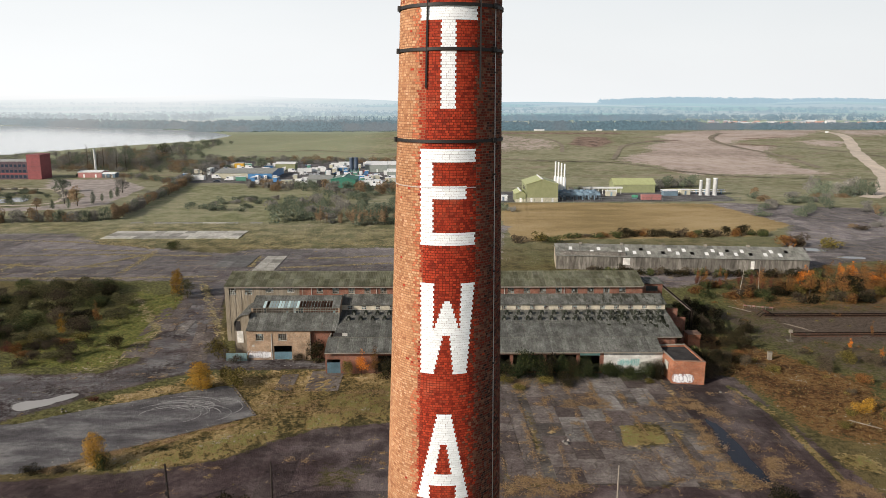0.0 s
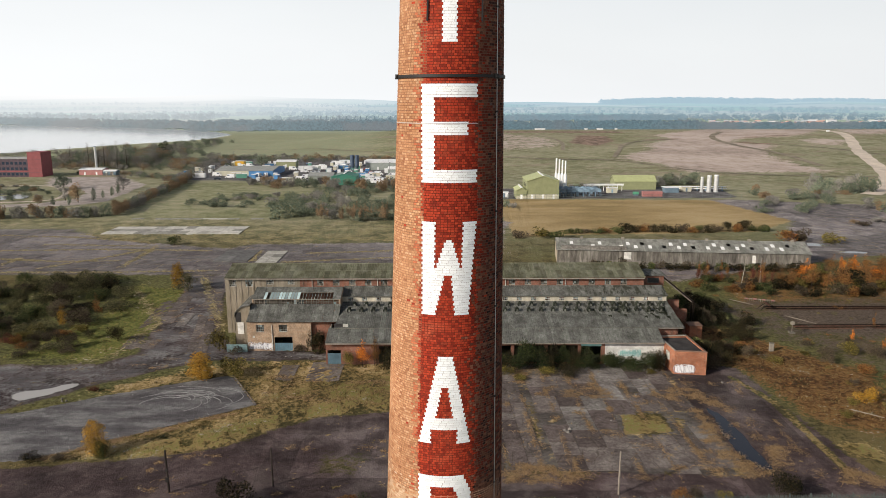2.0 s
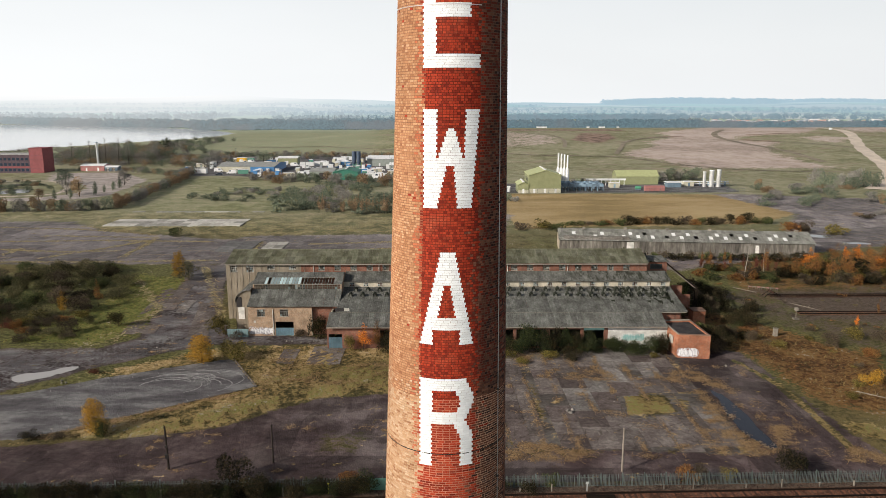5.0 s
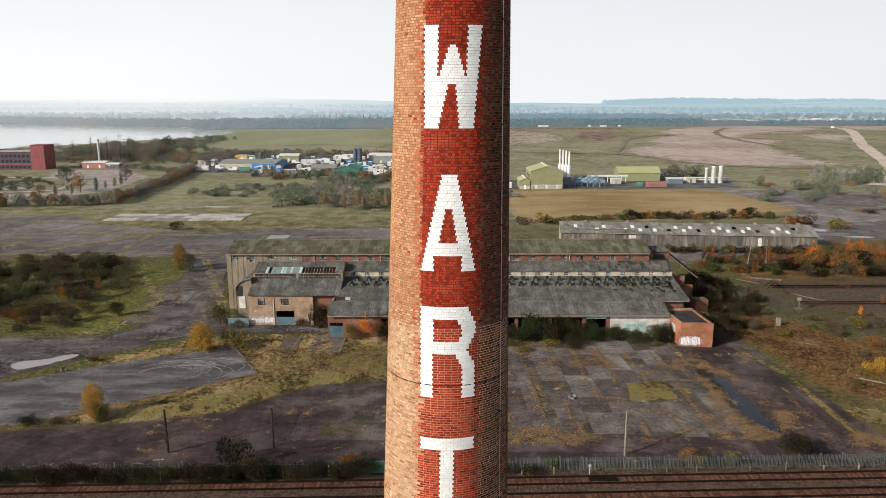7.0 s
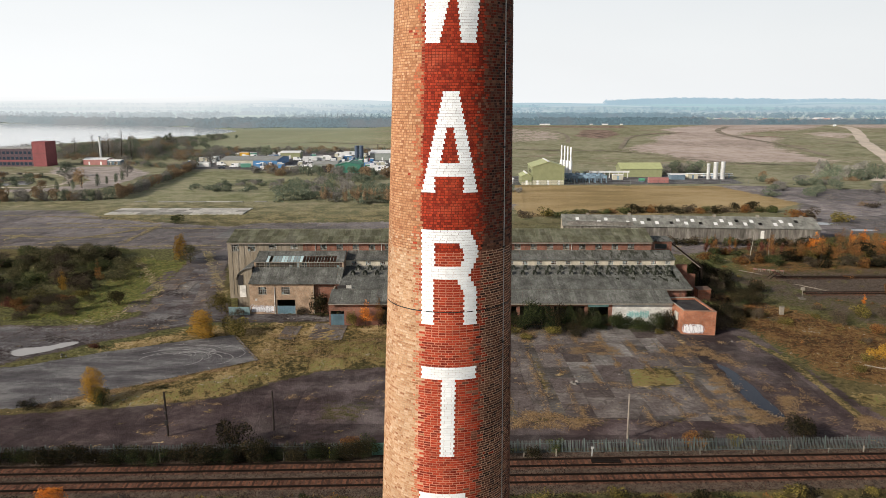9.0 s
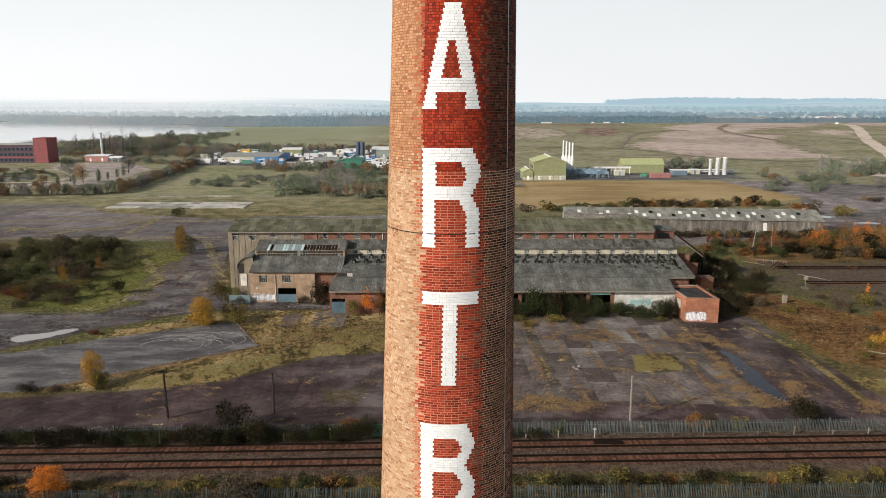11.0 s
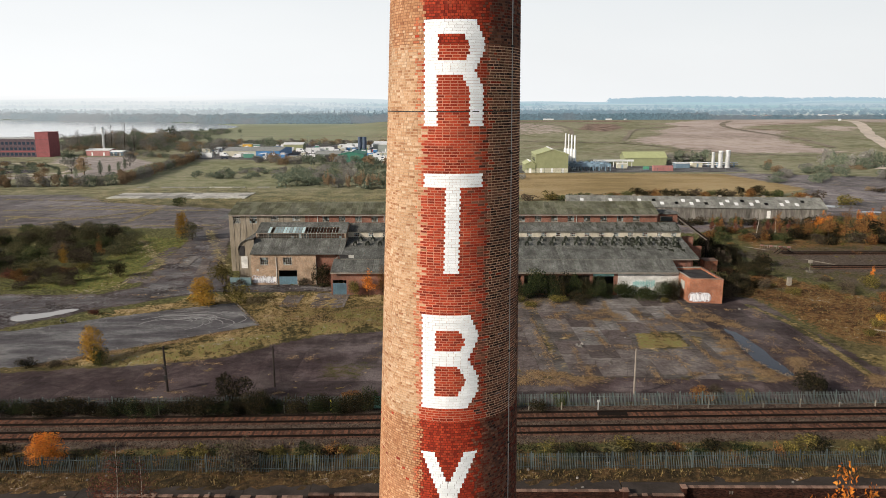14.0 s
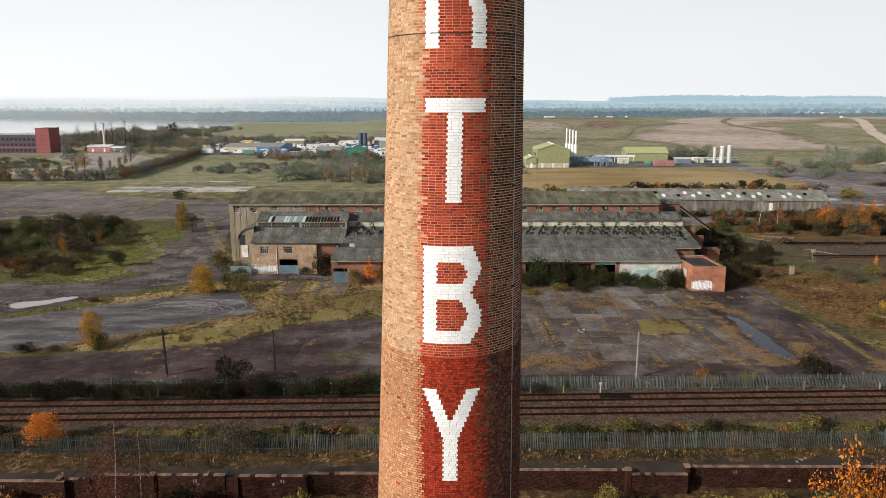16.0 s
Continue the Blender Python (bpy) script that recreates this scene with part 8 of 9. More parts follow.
scatter(230, [(54, 126), (58, 112), (64, 100), (90, 90), (150, 110), (150, 170), (66, 172), (62, 150)], "shrub", (0.8, 2.4), (0.3, 0.9), ["grey", "scrub", "olive", "rust", "scrub"], LB, "weeds", 60, 0.8)
bulk_end("gravel_weeds", "low brown and olive weeds on rough gravel", "weeds")
# birch copse by the siding
scatter(76, [(82, 182), (92, 174), (150, 170), (175, 186), (160, 197), (112, 193), (92, 188)], "birch", (3.6, 5.8), (4.6, 7.4), ["orange", "rust", "rust"], {"orange": "orange leaved birch in a copse", "rust": "rust leaved birch in a copse"}, "birch copse", 10, 0.5)
BULK["on"] = Geo()
scatter(60, [(84, 182), (96, 174), (150, 172), (175, 186), (160, 195), (112, 191), (96, 188)], "shrub", (5, 8), (2.4, 4.4), ["rust", "olive", "scrub", "olive", "rust", "bramble"], LB, "birch copse", 41, 0.45)
scatter(34, [(64, 176), (92, 168), (150, 165), (150, 171), (92, 175), (70, 188)], "shrub", (3.5, 6.5), (1.6, 3.2), ["bramble", "green", "rust", "grey"], LB, "scrub under the birches", 11, 0.5)
bulk_end("copse_undergrowth", "tangled brown undergrowth below a birch copse", "undergrowth")
scatter(24, [(66, 180), (90, 180), (84, 194), (70, 196)], "birch", (1.4, 2.4), (3, 5.0), ["rust", "red", "grey"], {"rust": "thin rust coloured birch sapling", "red": "thin red stemmed sapling", "grey": "bare thin grey sapling"}, "saplings by the copse", 12, 0.8)
for x, y, h, l in ((76, 178, 9, 0.16), (83, 183, 8, 0.05)):
    dt = thing("dead_birch", "leaning pale dead birch stem", "dead tree", m=Matrix.Translation((x, y, 0)) @ Matrix.Rotation(l, 4, "Y"))
    part("trunk", limbs(random.Random(int(x)), h, 0.13, 5, 1.2, 0.5), BIRCH, dt)
# around the far shed
BULK["on"] = Geo()
for i in range(24):
    x = 43 + i * 2.7
    plant("shrub", x, 204.8 - (x - 34) * 0.105 - 2.4 + rp.uniform(-1, 1), rp.uniform(3.5, 5.5), rp.uniform(1.8, 3.2), rp.choice(("bramble", "bramble", "green", "grey")), "dark bush along the far shed", "bushes along the far shed")
for i in range(22):
    x = 46 + i * 3.4
    plant("shrub", x, 256 + (x - 46) * 0.06 + rp.uniform(-2.5, 2.5), rp.uniform(4, 7), rp.uniform(2.0, 4.0) * (0.6 if x < 62 else 1), rp.choice(("bramble", "grey", "rust", "green")), "dull bush behind the far shed", "bushes behind the far shed")
bulk_end("shed_thicket", "dark thickets along both sides of a shed", "thicket")
for x, y, w, h, pal in ((27, 248, 8, 2.6, "grey"), (34, 250, 9, 3.2, "olive"), (40, 247, 7, 3, "green"), (28, 322, 8, 4, "olive"), (32, 318, 5, 3, "grey"), (116, 238, 8, 4, "rust"), (122, 242, 9, 4.5, "grey"), (130, 236, 9, 3.5, "olive")):
    plant("shrub", x, y, w, h, pal, LB[pal])
BULK["on"] = Geo()
scatter(30, [(128, 300), (150, 300), (240, 300), (240, 360), (160, 372), (150, 345)], "shrub", (5, 10), (2.5, 5), ["grey", "rust", "green", "grey", "bramble"], LB, "scrub east of the gas plant", 13, 0.8)
scatter(14, [(150, 235), (240, 240), (240, 280), (160, 285)], "shrub", (4, 8), (1.5, 3.5), ["grey", "rust", "olive"], LB, "scrub on the cracked tarmac", 14, 0.9)
bulk_end("rough_scrub", "brown scrub on rough ground and cracked tarmac", "scrub")
for x, y, w, h, pal in [(118 + 3.1 * i, 402 + (i * 37 % 9), 8.5, 4.5 + (i * 13 % 5) * 0.7, ("green", "grey", "olive")[i % 3]) for i in range(9)] + [(192 + 3.2 * i, 366 + (i * 29 % 16), 9.5, 5.5 + (i * 17 % 6), ("olive", "grey", "olive")[i % 3]) for i in range(10)] + [(70 + 3 * i, 385 + (i * 5 % 4), 6, 3.6, ("grey", "green")[i % 2]) for i in range(6)]:
    plant("shrub", x, y, w, h, pal, LB[pal] + " by the gas plant", "bushes by the gas plant")
# bushes in the middle meadow
BULK["on"] = Geo()
scatter(46, [(-92, 322), (-70, 300), (-46, 284), (-18, 284), (-16, 372), (-40, 392), (-70, 352)], "shrub", (6, 11), (2.8, 5.5), ["green", "green", "bramble", "grey", "olive"], LB, "meadow scrub", 15, 0.5)
scatter(16, [(-116, 330), (-90, 318), (-80, 360), (-105, 372)], "shrub", (5, 9), (1.8, 3.2), ["bramble", "green", "grey"], LB, "meadow scrub", 16, 0.7)
bulk_end("meadow_scrub", "dull green scrub in the meadow", "scrub")
scatter(34, [(-50, 281), (-16, 281), (-16, 290), (-50, 290)], "birch", (2.2, 3.4), (5.5, 8.5), ["orange", "rust", "orange", "yellow"], {"rust": "rust leaved birch in a meadow row", "orange": "orange leaved birch in a meadow row", "yellow": "yellow leaved birch in a meadow row"}, "meadow birches", 17, 0.35)
plant("shrub", -66, 292, 13, 6, "green", LB["green"])
plant("shrub", -58, 296, 9, 5, "green", LB["green"])
plant("shrub", -104, 326, 10, 4, "bramble", LB["bramble"])
plant("shrub", -88.5, 236, 5.5, 3.2, "green", LB["green"])
BULK["on"] = Geo()
scatter(26, [(-115, 398), (-75, 385), (-22, 374), (-22, 394), (-72, 408), (-115, 425)], "shrub", (6, 11), (4, 7), ["green", "rust", "grey", "olive", "orange"], LB, "bushes along the depot", 18, 0.6)
# hedge round the meadow
pts = [(-185, 291), (-150, 293.5), (-136, 299), (-139, 330), (-147, 400), (-158, 462)]
for (ax, ay), (bx, by) in zip(pts, pts[1:]):
    n = int(math.hypot(bx - ax, by - ay) / 3.3)
    for i in range(n):
        t = (i + rp.random() * 0.6) / n
        plant("shrub", ax + (bx - ax) * t + rp.uniform(-1, 1), ay + (by - ay) * t + rp.uniform(-1, 1), rp.uniform(5.5, 8), rp.uniform(4, 6.4), rp.choice(("grey", "rust", "olive", "grey", "rust", "bramble")), "tall brown autumn hedge bush", "meadow hedge")
scatter(26, [(-260, 296), (-180, 292), (-186, 300), (-260, 312)], "shrub", (6, 10), (4, 7), ["rust", "grey", "olive", "orange"], LB, "hedge by the car park", 19, 0.5)
bulk_end("meadow_hedge", "tall brown autumn hedge round the meadow", "hedge")
for x, y, w, h, pal, kind in ((-205, 392, 12, 9, "olive", "tree"), (-171, 339, 8.5, 10, "rust", "tree"), (-180, 345, 7, 8, "grey", "tree"), (-171, 388, 9, 9, "grey", "tree"), (-186, 331, 6, 5, "rust", "tree"), (-222, 352, 8, 5, "rust", "tree"), (-240, 372, 9, 6, "olive", "tree"),
                             (-166.8, 346, 3.4, 6.5, "bramble", "cone"), (-167, 356, 2.4, 4, "bramble", "cone"), (-165.5, 362, 2, 4.5, "bramble", "cone"), (-167.2, 367, 2.8, 4.5, "bramble", "cone"), (-166.8, 373, 2.8, 5, "bramble", "cone"), (-171, 331, 2.6, 5, "bramble", "cone"), (-178, 330, 3, 4.5, "bramble", "cone")):
    plant(kind, x, y, w, h, pal, LT[pal] + " by the car park", "car park trees")
BULK["on"] = Geo()
scatter(60, [(-290, 338), (-206, 338), (-192, 352), (-206, 380), (-232, 402), (-290, 400)], "shrub", (4, 8), (1.2, 2.8), ["olive", "grey", "rust", "olive"], LB, "pond scrub", 27, 0.6)
scatter(46, [(-240, 470), (-200, 462), (-160, 428), (-152, 440), (-195, 476), (-240, 482)], "shrub", (4, 7), (2, 4), ["grey", "rust", "green"], LB, "car park hedge", 28, 0.6)
bulk_end("pond_scrub", "brown reeds and scrub round a pond", "scrub")
water_sheet("pond", "small dull pond among reeds", "pond", [(-240, 376), (-212, 369), (-203, 356), (-206, 347), (-240, 344)], 0.05, (0.06, 0.06, 0.055), 0.08)
# trees by the lake
BULK["on"] = Geo()
scatter(84, [(-285, 530), (-240, 524), (-214, 520), (-212, 620), (-240, 640), (-285, 640)], "tree", (9, 16), (8, 13), ["grey", "grey", "rust", "green", "grey", "olive"], LT, "lakeside trees", 21, 0.42)
scatter(90, [(-285, 505), (-236, 505), (-160, 490), (-150, 540), (-200, 590), (-285, 560)], "shrub", (7, 12), (3.5, 6), ["grey", "green", "rust", "grey"], LB, "lakeside trees", 24, 0.5)
scatter(40, [(-360, 520), (-290, 520), (-290, 640), (-360, 640)], "tree", (7, 12), (4.5, 7.5), ["grey", "green", "grey"], LT, "lakeside trees", 25, 0.5)
scatter(70, [(-285, 640), (-200, 600), (-150, 570), (-140, 580), (-215, 660), (-235, 720), (-235, 860), (-275, 880), (-290, 800)], "shrub", (8, 13), (3, 5.5), ["green", "grey", "green", "scrub"], LB, "lakeside trees", 26, 0.5)
scatter(80, [(-190, 585), (-120, 560), (-60, 556), (30, 548), (30, 566), (-60, 580), (-170, 610)], "shrub", (7, 11), (3, 5.5), ["grey", "green", "rust"], LB, "trees behind the depot", 22, 0.55)
bulk_end("lakeside_wood", "grey and rust autumn wood beside the lake", "woodland")
plant("tree", -225, 598, 14.5, 15.5, "ivy", "large dark evergreen tree by the lake")
for x, y, h in ((-252, 520, 19), (-246, 522, 17), (-240, 518, 20), (-228, 512, 22), (-222, 514, 19), (-270, 530, 16)):
    bt = thing("bare_tree", "tall bare poplar beside the lake", "tree", "bare lakeside trees", m=Matrix.Translation((x, y, 0)))
    part("trunk", limbs(random.Random(int(-x)), h * 0.9, 0.3, 22, 3.4, 0.25), BARK, bt)
    part("crown", crown(random.Random(int(-x) + 5), [((0, 0, h * (0.4 + 0.15 * j)), (3.2 - 0.6 * j, 3.2 - 0.6 * j, h * 0.14)) for j in range(4)], 260, 0.5, 0.2), LEAF["far_grey"], bt)
plant("tree", -128, 520, 16, 10, "green", LT["green"])
plant("tree", -157, 480, 12, 8, "grey", LT["grey"])

# ---- plants along the railway ----
for i in range(38):
    x = -62 + i * 1.45
    plant("shrub", x + rp.uniform(-0.5, 0.5), 74.6 + 0.026 * x + rp.uniform(-0.5, 0.5), rp.uniform(2.8, 4.0), rp.uniform(1.3, 2.1) * (1.35 if -27 < x < -8 else 1), rp.choice(("bramble", "bramble", "bramble", "ivy")), "dark bramble thicket over the fence", "brambles on the fence")
plant("shrub", -24.5, 77.0, 5.6, 3.8, "bramble", "tall grey brown bush behind the fence")
plant("shrub", -11.0, 77.0, 3.6, 2.0, "rust", "rust brown bush behind the fence")
for x, y, w, h, pal in ((41.5, 78.6, 4.8, 3.3, "bramble"), (12.5, 76.6, 2.6, 1.6, "green"), (9.5, 74.8, 2.4, 1.4, "bramble"), (28.5, 77.6, 3.2, 2.0, "rust"), (33.6, 78.0, 2.4, 1.6, "olive"), (30, 77.6, 2.6, 1.8, "grey"), (54, 77.6, 3.2, 1.5, "bramble"), (6.5, 75, 2.2, 1.5, "bramble")):
    plant("shrub", x, y, w, h, pal, LB[pal] + " by the railway fence")
BULK["on"] = Geo()
for i in range(140):
    x = -56 + i * 0.82 + rp.uniform(-0.6, 0.6)
    plant("shrub", x, 64.8 + 0.03 * x + rp.uniform(-1.4, 1.2), rp.uniform(1.6, 3.2), rp.uniform(0.5, 1.4), rp.choice(("bramble", "olive", "ivy", "rust", "bramble", "scrub", "olive")), "low tangled line side scrub", "line side scrub")
for i in range(30):
    x = -48 + i * 3.2 + rp.uniform(-1, 1)
    if -3.5 < x < 4:
        continue
    plant("shrub", x, 54.4 + 0.035 * x + rp.uniform(-2.0, 1.6), rp.uniform(2.2, 4.2), rp.uniform(1.0, 2.6), rp.choice(("bramble", "olive", "olive", "rust", "bramble", "scrub")), "rough scrub before the kiln walls", "scrub before the kiln walls")
bulk_end("line_side_scrub", "low tangled brown scrub along the railway", "scrub")
plant("cone", -37.9, 63.0, 5.0, 3.4, "orange", "bright orange autumn tree beside the fence")
plant("shrub", -20.0, 62.6, 4.6, 2.8, "grey", "grey brown bush over the fence")
plant("shrub", 13.2, 55.2, 3.4, 2.6, "olive", LB["olive"])
plant("birch", 27.0, 46.0, 4.8, 12.2, "orange", "orange leaved birch below the walls")
plant("birch", 24.6, 45.6, 4.2, 9.8, "orange", "orange leaved birch below the walls")
plant("birch", 29.4, 46.5, 4.2, 10.2, "orange", "orange leaved birch below the walls")
plant("birch", 32.6, 47.0, 4.0, 9.6, "orange", "orange leaved birch below the walls")
plant("birch", -12.2, 46.2, 3.2, 4.0, "orange", "small orange birch below the walls")
for x, y, h in ((-24.8, 49.2, 11.0), (-23.0, 49.6, 10.0), (-26.6, 50.5, 8.0), (-5.3, 44.5, 9.6)):
    bt = thing("bare_birch", "bare reddish stemmed birch below the walls", "birch tree", "bare birches", m=Matrix.Translation((x, y, ground_z(x, y) - 0.1)))
    part("trunk", limbs(random.Random(int(x * 3)), h, 0.075, 0, 2.0), BIRCH if x > -25 else RED_BARK, bt)
    part("branches", limbs(random.Random(int(x * 3)), h * 0.99, 0.06, 30, 1.9, 0.2), RED_BARK, bt)
    part("crown", crown(random.Random(int(x * 5)), [((0, 0, h * 0.5 + j * h * 0.1), (1.7 - 0.25 * j, 1.7 - 0.25 * j, 0.9)) for j in range(5)], 900, 0.17, 0.1), LEAF["red"], bt)

# ---- dead grass and weeds, uncounted ----
g = Geo()
rg = random.Random(31)
TUFT_ZONES = [(VERGE, 2600), ([(-40, 107), (4, 105), (8, 124), (-16, 127), (-40, 125), (-58, 112)], 2600), (GREEN_W, 900), (RUST, 1200), ([(-50, 63), (55, 65), (55, 68), (-50, 66)], 700), ([(-50, 58.4), (-20, 59.4), (20, 60.6), (50, 61.4), (50, 63), (-50, 61)], 1800), ([(-48, 46), (48, 46), (48, 56.5), (-48, 54.5)], 1400), ([(62, 82), (90, 84), (84, 118), (66, 112)], 1600)]
for poly, n in TUFT_ZONES:
    xs, ys = [p[0] for p in poly], [p[1] for p in poly]
    X = np.array([rg.uniform(min(xs), max(xs)) for _ in range(n * 2)])
    Y = np.array([rg.uniform(min(ys), max(ys)) for _ in range(n * 2)])
    ok = (inside(X, Y, poly) > 0) & (inside(X, Y, PAD) < -0.3) & (inside(X, Y, YARD) < -0.2)
    Z = relief(X, Y)
    for x, y, z in list(zip(X[ok], Y[ok], Z[ok]))[:n]:
        h = rg.uniform(0.1, 0.24) if y < 66 else rg.uniform(0.12, 0.38)
        for b in range(3):
            a = rg.uniform(0, 6.28)
            r = rg.uniform(0.05, 0.3)
            bx, by = x + rg.uniform(-0.2, 0.2), y + rg.uniform(-0.2, 0.2)
            i = len(g.v)
            g.v += [(bx - 0.05 * math.sin(a), by + 0.05 * math.cos(a), z - 0.05), (bx + 0.05 * math.sin(a), by - 0.05 * math.cos(a), z - 0.05), (bx + r * math.cos(a), by + r * math.sin(a), z + h)]
            g.f.append((i, i + 1, i + 2))
k = Mat("dead_grass", 0.9)
tagged(new("dead_grass", g.mesh("dead_grass", k.out(k.ramp(k.island(), [(0, (0.045, 0.034, 0.012)), (0.4, (0.11, 0.077, 0.028)), (0.8, (0.26, 0.185, 0.08)), (1, (0.09, 0.08, 0.027))])))), "tufts of dead straw coloured grass", "grass", kind="stuff")

# lines of weeds in the joints of the northern tarmac
WEED_LINES = [[(-157, 253.8), (-128.3, 250), (-98.9, 240.4)], [(-141, 226.9), (-108, 228.6), (-73.2, 226.2)], [(-133.5, 214.3), (-113.3, 210.6), (-96, 212.1)], [(-115.2, 201.6), (-103.4, 215.1), (-93.6, 229.2)], [(-92, 203), (-92.6, 218.6), (-93.7, 234.7)], [(-128.5, 205.9), (-128, 215.3)], [(-123.2, 197), (-93.5, 196.7), (-63.9, 198.6)], [(-128.5, 256), (-112, 247), (-96.1, 237.7)],
              [(-132.1, 237.2), (-95.3, 233.4)], [(-67.8, 211.2), (-56.5, 211.1), (-57.9, 226)], [(-47.1, 209.2), (-14.6, 215.3)], [(-41.1, 221.9), (-15.3, 225.6)], [(-39.5, 247.7), (-16.4, 242.7)], [(-64, 190), (-52, 160), (-45, 143)], [(-57, 190), (-47, 158)], [(-62, 128), (-61, 150), (-76, 176)]]
wg = Geo()
wr_ = random.Random(83)
for line in WEED_LINES:
    for (ax, ay), (bx, by) in zip(line, line[1:]):
        ln = math.hypot(bx - ax, by - ay)
        for i in range(int(ln * 16)):
            t = wr_.random()
            x, y = ax + (bx - ax) * t, ay + (by - ay) * t
            dense = 0.5 + 0.5 * noise.noise(Vector((x * 0.12, y * 0.12, 5)))
            if wr_.random() > dense * 1.3:
                continue
            x, y = x + wr_.gauss(0, 0.55), y + wr_.gauss(0, 0.5)
            a, w, z = wr_.uniform(0, 6.28), wr_.uniform(0.3, 0.8), 0.0
            c, d = math.cos(a), math.sin(a)
            k0 = len(wg.v)
            wg.v += [(x - c * w - d * 0.2, y - d * w + c * 0.2, z + 0.02), (x - c * w + d * 0.2, y - d * w - c * 0.2, z + 0.02), (x + c * w, y + d * w, z + wr_.uniform(0.03, 0.22))]
            wg.f.append((k0, k0 + 1, k0 + 2))
k = Mat("joint_weeds", 0.9)
tagged(new("joint_weeds", wg.mesh("joint_weeds", k.out(k.ramp(k.island(), [(0, (0.14, 0.12, 0.05)), (0.4, (0.27, 0.215, 0.11)), (0.8, (0.42, 0.34, 0.2)), (1, (0.2, 0.2, 0.09))])))), "straw coloured weeds in the joints of old tarmac", "weeds", kind="stuff")

# loose straw lying flat in the joints of the yard and along the verge
g = Geo()
rg = random.Random(57)
spots = []
for i in range(8):
    x = 8.5 + i * 30.5 / 7
    for _ in range(9):
        spots.append((x + rg.uniform(-0.3, 0.3), rg.uniform(85, 123), 0.35, rg.uniform(1.0, 4.0), 60))
for _ in range(30):
    spots.append((rg.uniform(9, 40), rg.uniform(84, 122), rg.uniform(0.5, 2.2), rg.uniform(0.4, 1.2), 70))
for _ in range(12):
    spots.append((rg.uniform(8, 44), rg.uniform(83, 88), rg.uniform(1, 3), rg.uniform(0.4, 1.0), 80))
for _ in range(26):
    spots.append((rg.uniform(38, 50), rg.uniform(84, 118), rg.uniform(0.4, 1.2), rg.uniform(0.8, 2.2), 50))
for _ in range(34):
    t = rg.random()
    spots.append((-54 + 26 * t, 90.2 + 15.5 * t + rg.uniform(-1.6, 0.2), rg.uniform(0.8, 2.0), rg.uniform(0.5, 1.2), 90))
for _ in range(44):
    spots.append((rg.uniform(-30, 2), rg.uniform(106, 119), rg.uniform(0.8, 2.6), rg.uniform(0.5, 1.4), 80))
for _ in range(24):
    spots.append((rg.uniform(-40, 5), rg.uniform(80, 100), rg.uniform(0.4, 1.4), rg.uniform(0.3, 0.9), 40))
for _ in range(30):
    spots.append((rg.uniform(-66, -48), rg.uniform(118, 176), rg.uniform(0.4, 1.6), rg.uniform(0.4, 1.4), 45))
for poly, n in (([(17.6, 113.9), (25.7, 115.1), (27.3, 108.9), (19.3, 109.5)], 22), ([(13.1, 123), (16.9, 123), (14.8, 115.2), (12.8, 115.2)], 12), ([(7.7, 86.8), (13, 87.2), (20, 84.2), (14.3, 82.4), (7.5, 83)], 34), ([(39.7, 113.7), (42.7, 111.2), (44.4, 106.5), (43.7, 101), (42.6, 106), (39.6, 108)], 22), ([(39.1, 107.6), (40, 99), (39.2, 91), (42, 84), (38.9, 83.2), (37.6, 89.9), (37.4, 98)], 30), ([(45.2, 92.9), (46.7, 91.6), (44.8, 85.9), (43.4, 87.4)], 16), ([(52.3, 87), (55.9, 83.5), (53.5, 80.7), (50.4, 82.8)], 18), ([(34, 111), (39, 113), (39, 107), (35, 108)], 10)):
    xs, ys = [q[0] for q in poly], [q[1] for q in poly]
    while n:
        x, y = rg.uniform(min(xs), max(xs)), rg.uniform(min(ys), max(ys))
        if inside(np.array(x), np.array(y), poly) > 0:
            spots.append((x, y, rg.uniform(0.8, 1.6), rg.uniform(0.5, 1.1), 60))
            n -= 1
nr_ = np.random.default_rng(58)
sa = np.repeat(np.array([q[:4] for q in spots]), [q[4] for q in spots], axis=0)
sx_, sy_ = sa[:, 0] + nr_.normal(0, 0.5, len(sa)) * sa[:, 2], sa[:, 1] + nr_.normal(0, 0.5, len(sa)) * sa[:, 3]
keep = inside(sx_, sy_, PAD) < 0.3
sx_, sy_ = sx_[keep], sy_[keep]
sz_ = relief(sx_, sy_) + 0.065
ang, ln = nr_.uniform(0, 6.28, len(sx_)), nr_.uniform(0.15, 0.45, len(sx_))
ca, sn = np.cos(ang), np.sin(ang)
tri = np.stack([np.stack([sx_ - ca * ln - sn * 0.035, sy_ - sn * ln + ca * 0.035, sz_], -1), np.stack([sx_ - ca * ln + sn * 0.035, sy_ - sn * ln - ca * 0.035, sz_], -1), np.stack([sx_ + ca * ln, sy_ + sn * ln, sz_ + nr_.uniform(0.02, 0.12, len(sx_))], -1)], 1)
g.v = [tuple(q) for q in tri.reshape(-1, 3).tolist()]
g.f = [(3 * i, 3 * i + 1, 3 * i + 2) for i in range(len(sx_))]
k = Mat("loose_straw", 0.85)
tagged(new("loose_straw", g.mesh("loose_straw", k.out(k.ramp(k.island(), [(0, (0.1, 0.06, 0.03)), (0.5, (0.24, 0.15, 0.075)), (1, (0.44, 0.31, 0.17))])))), "loose dead straw lying in the yard joints", "straw", kind="stuff")

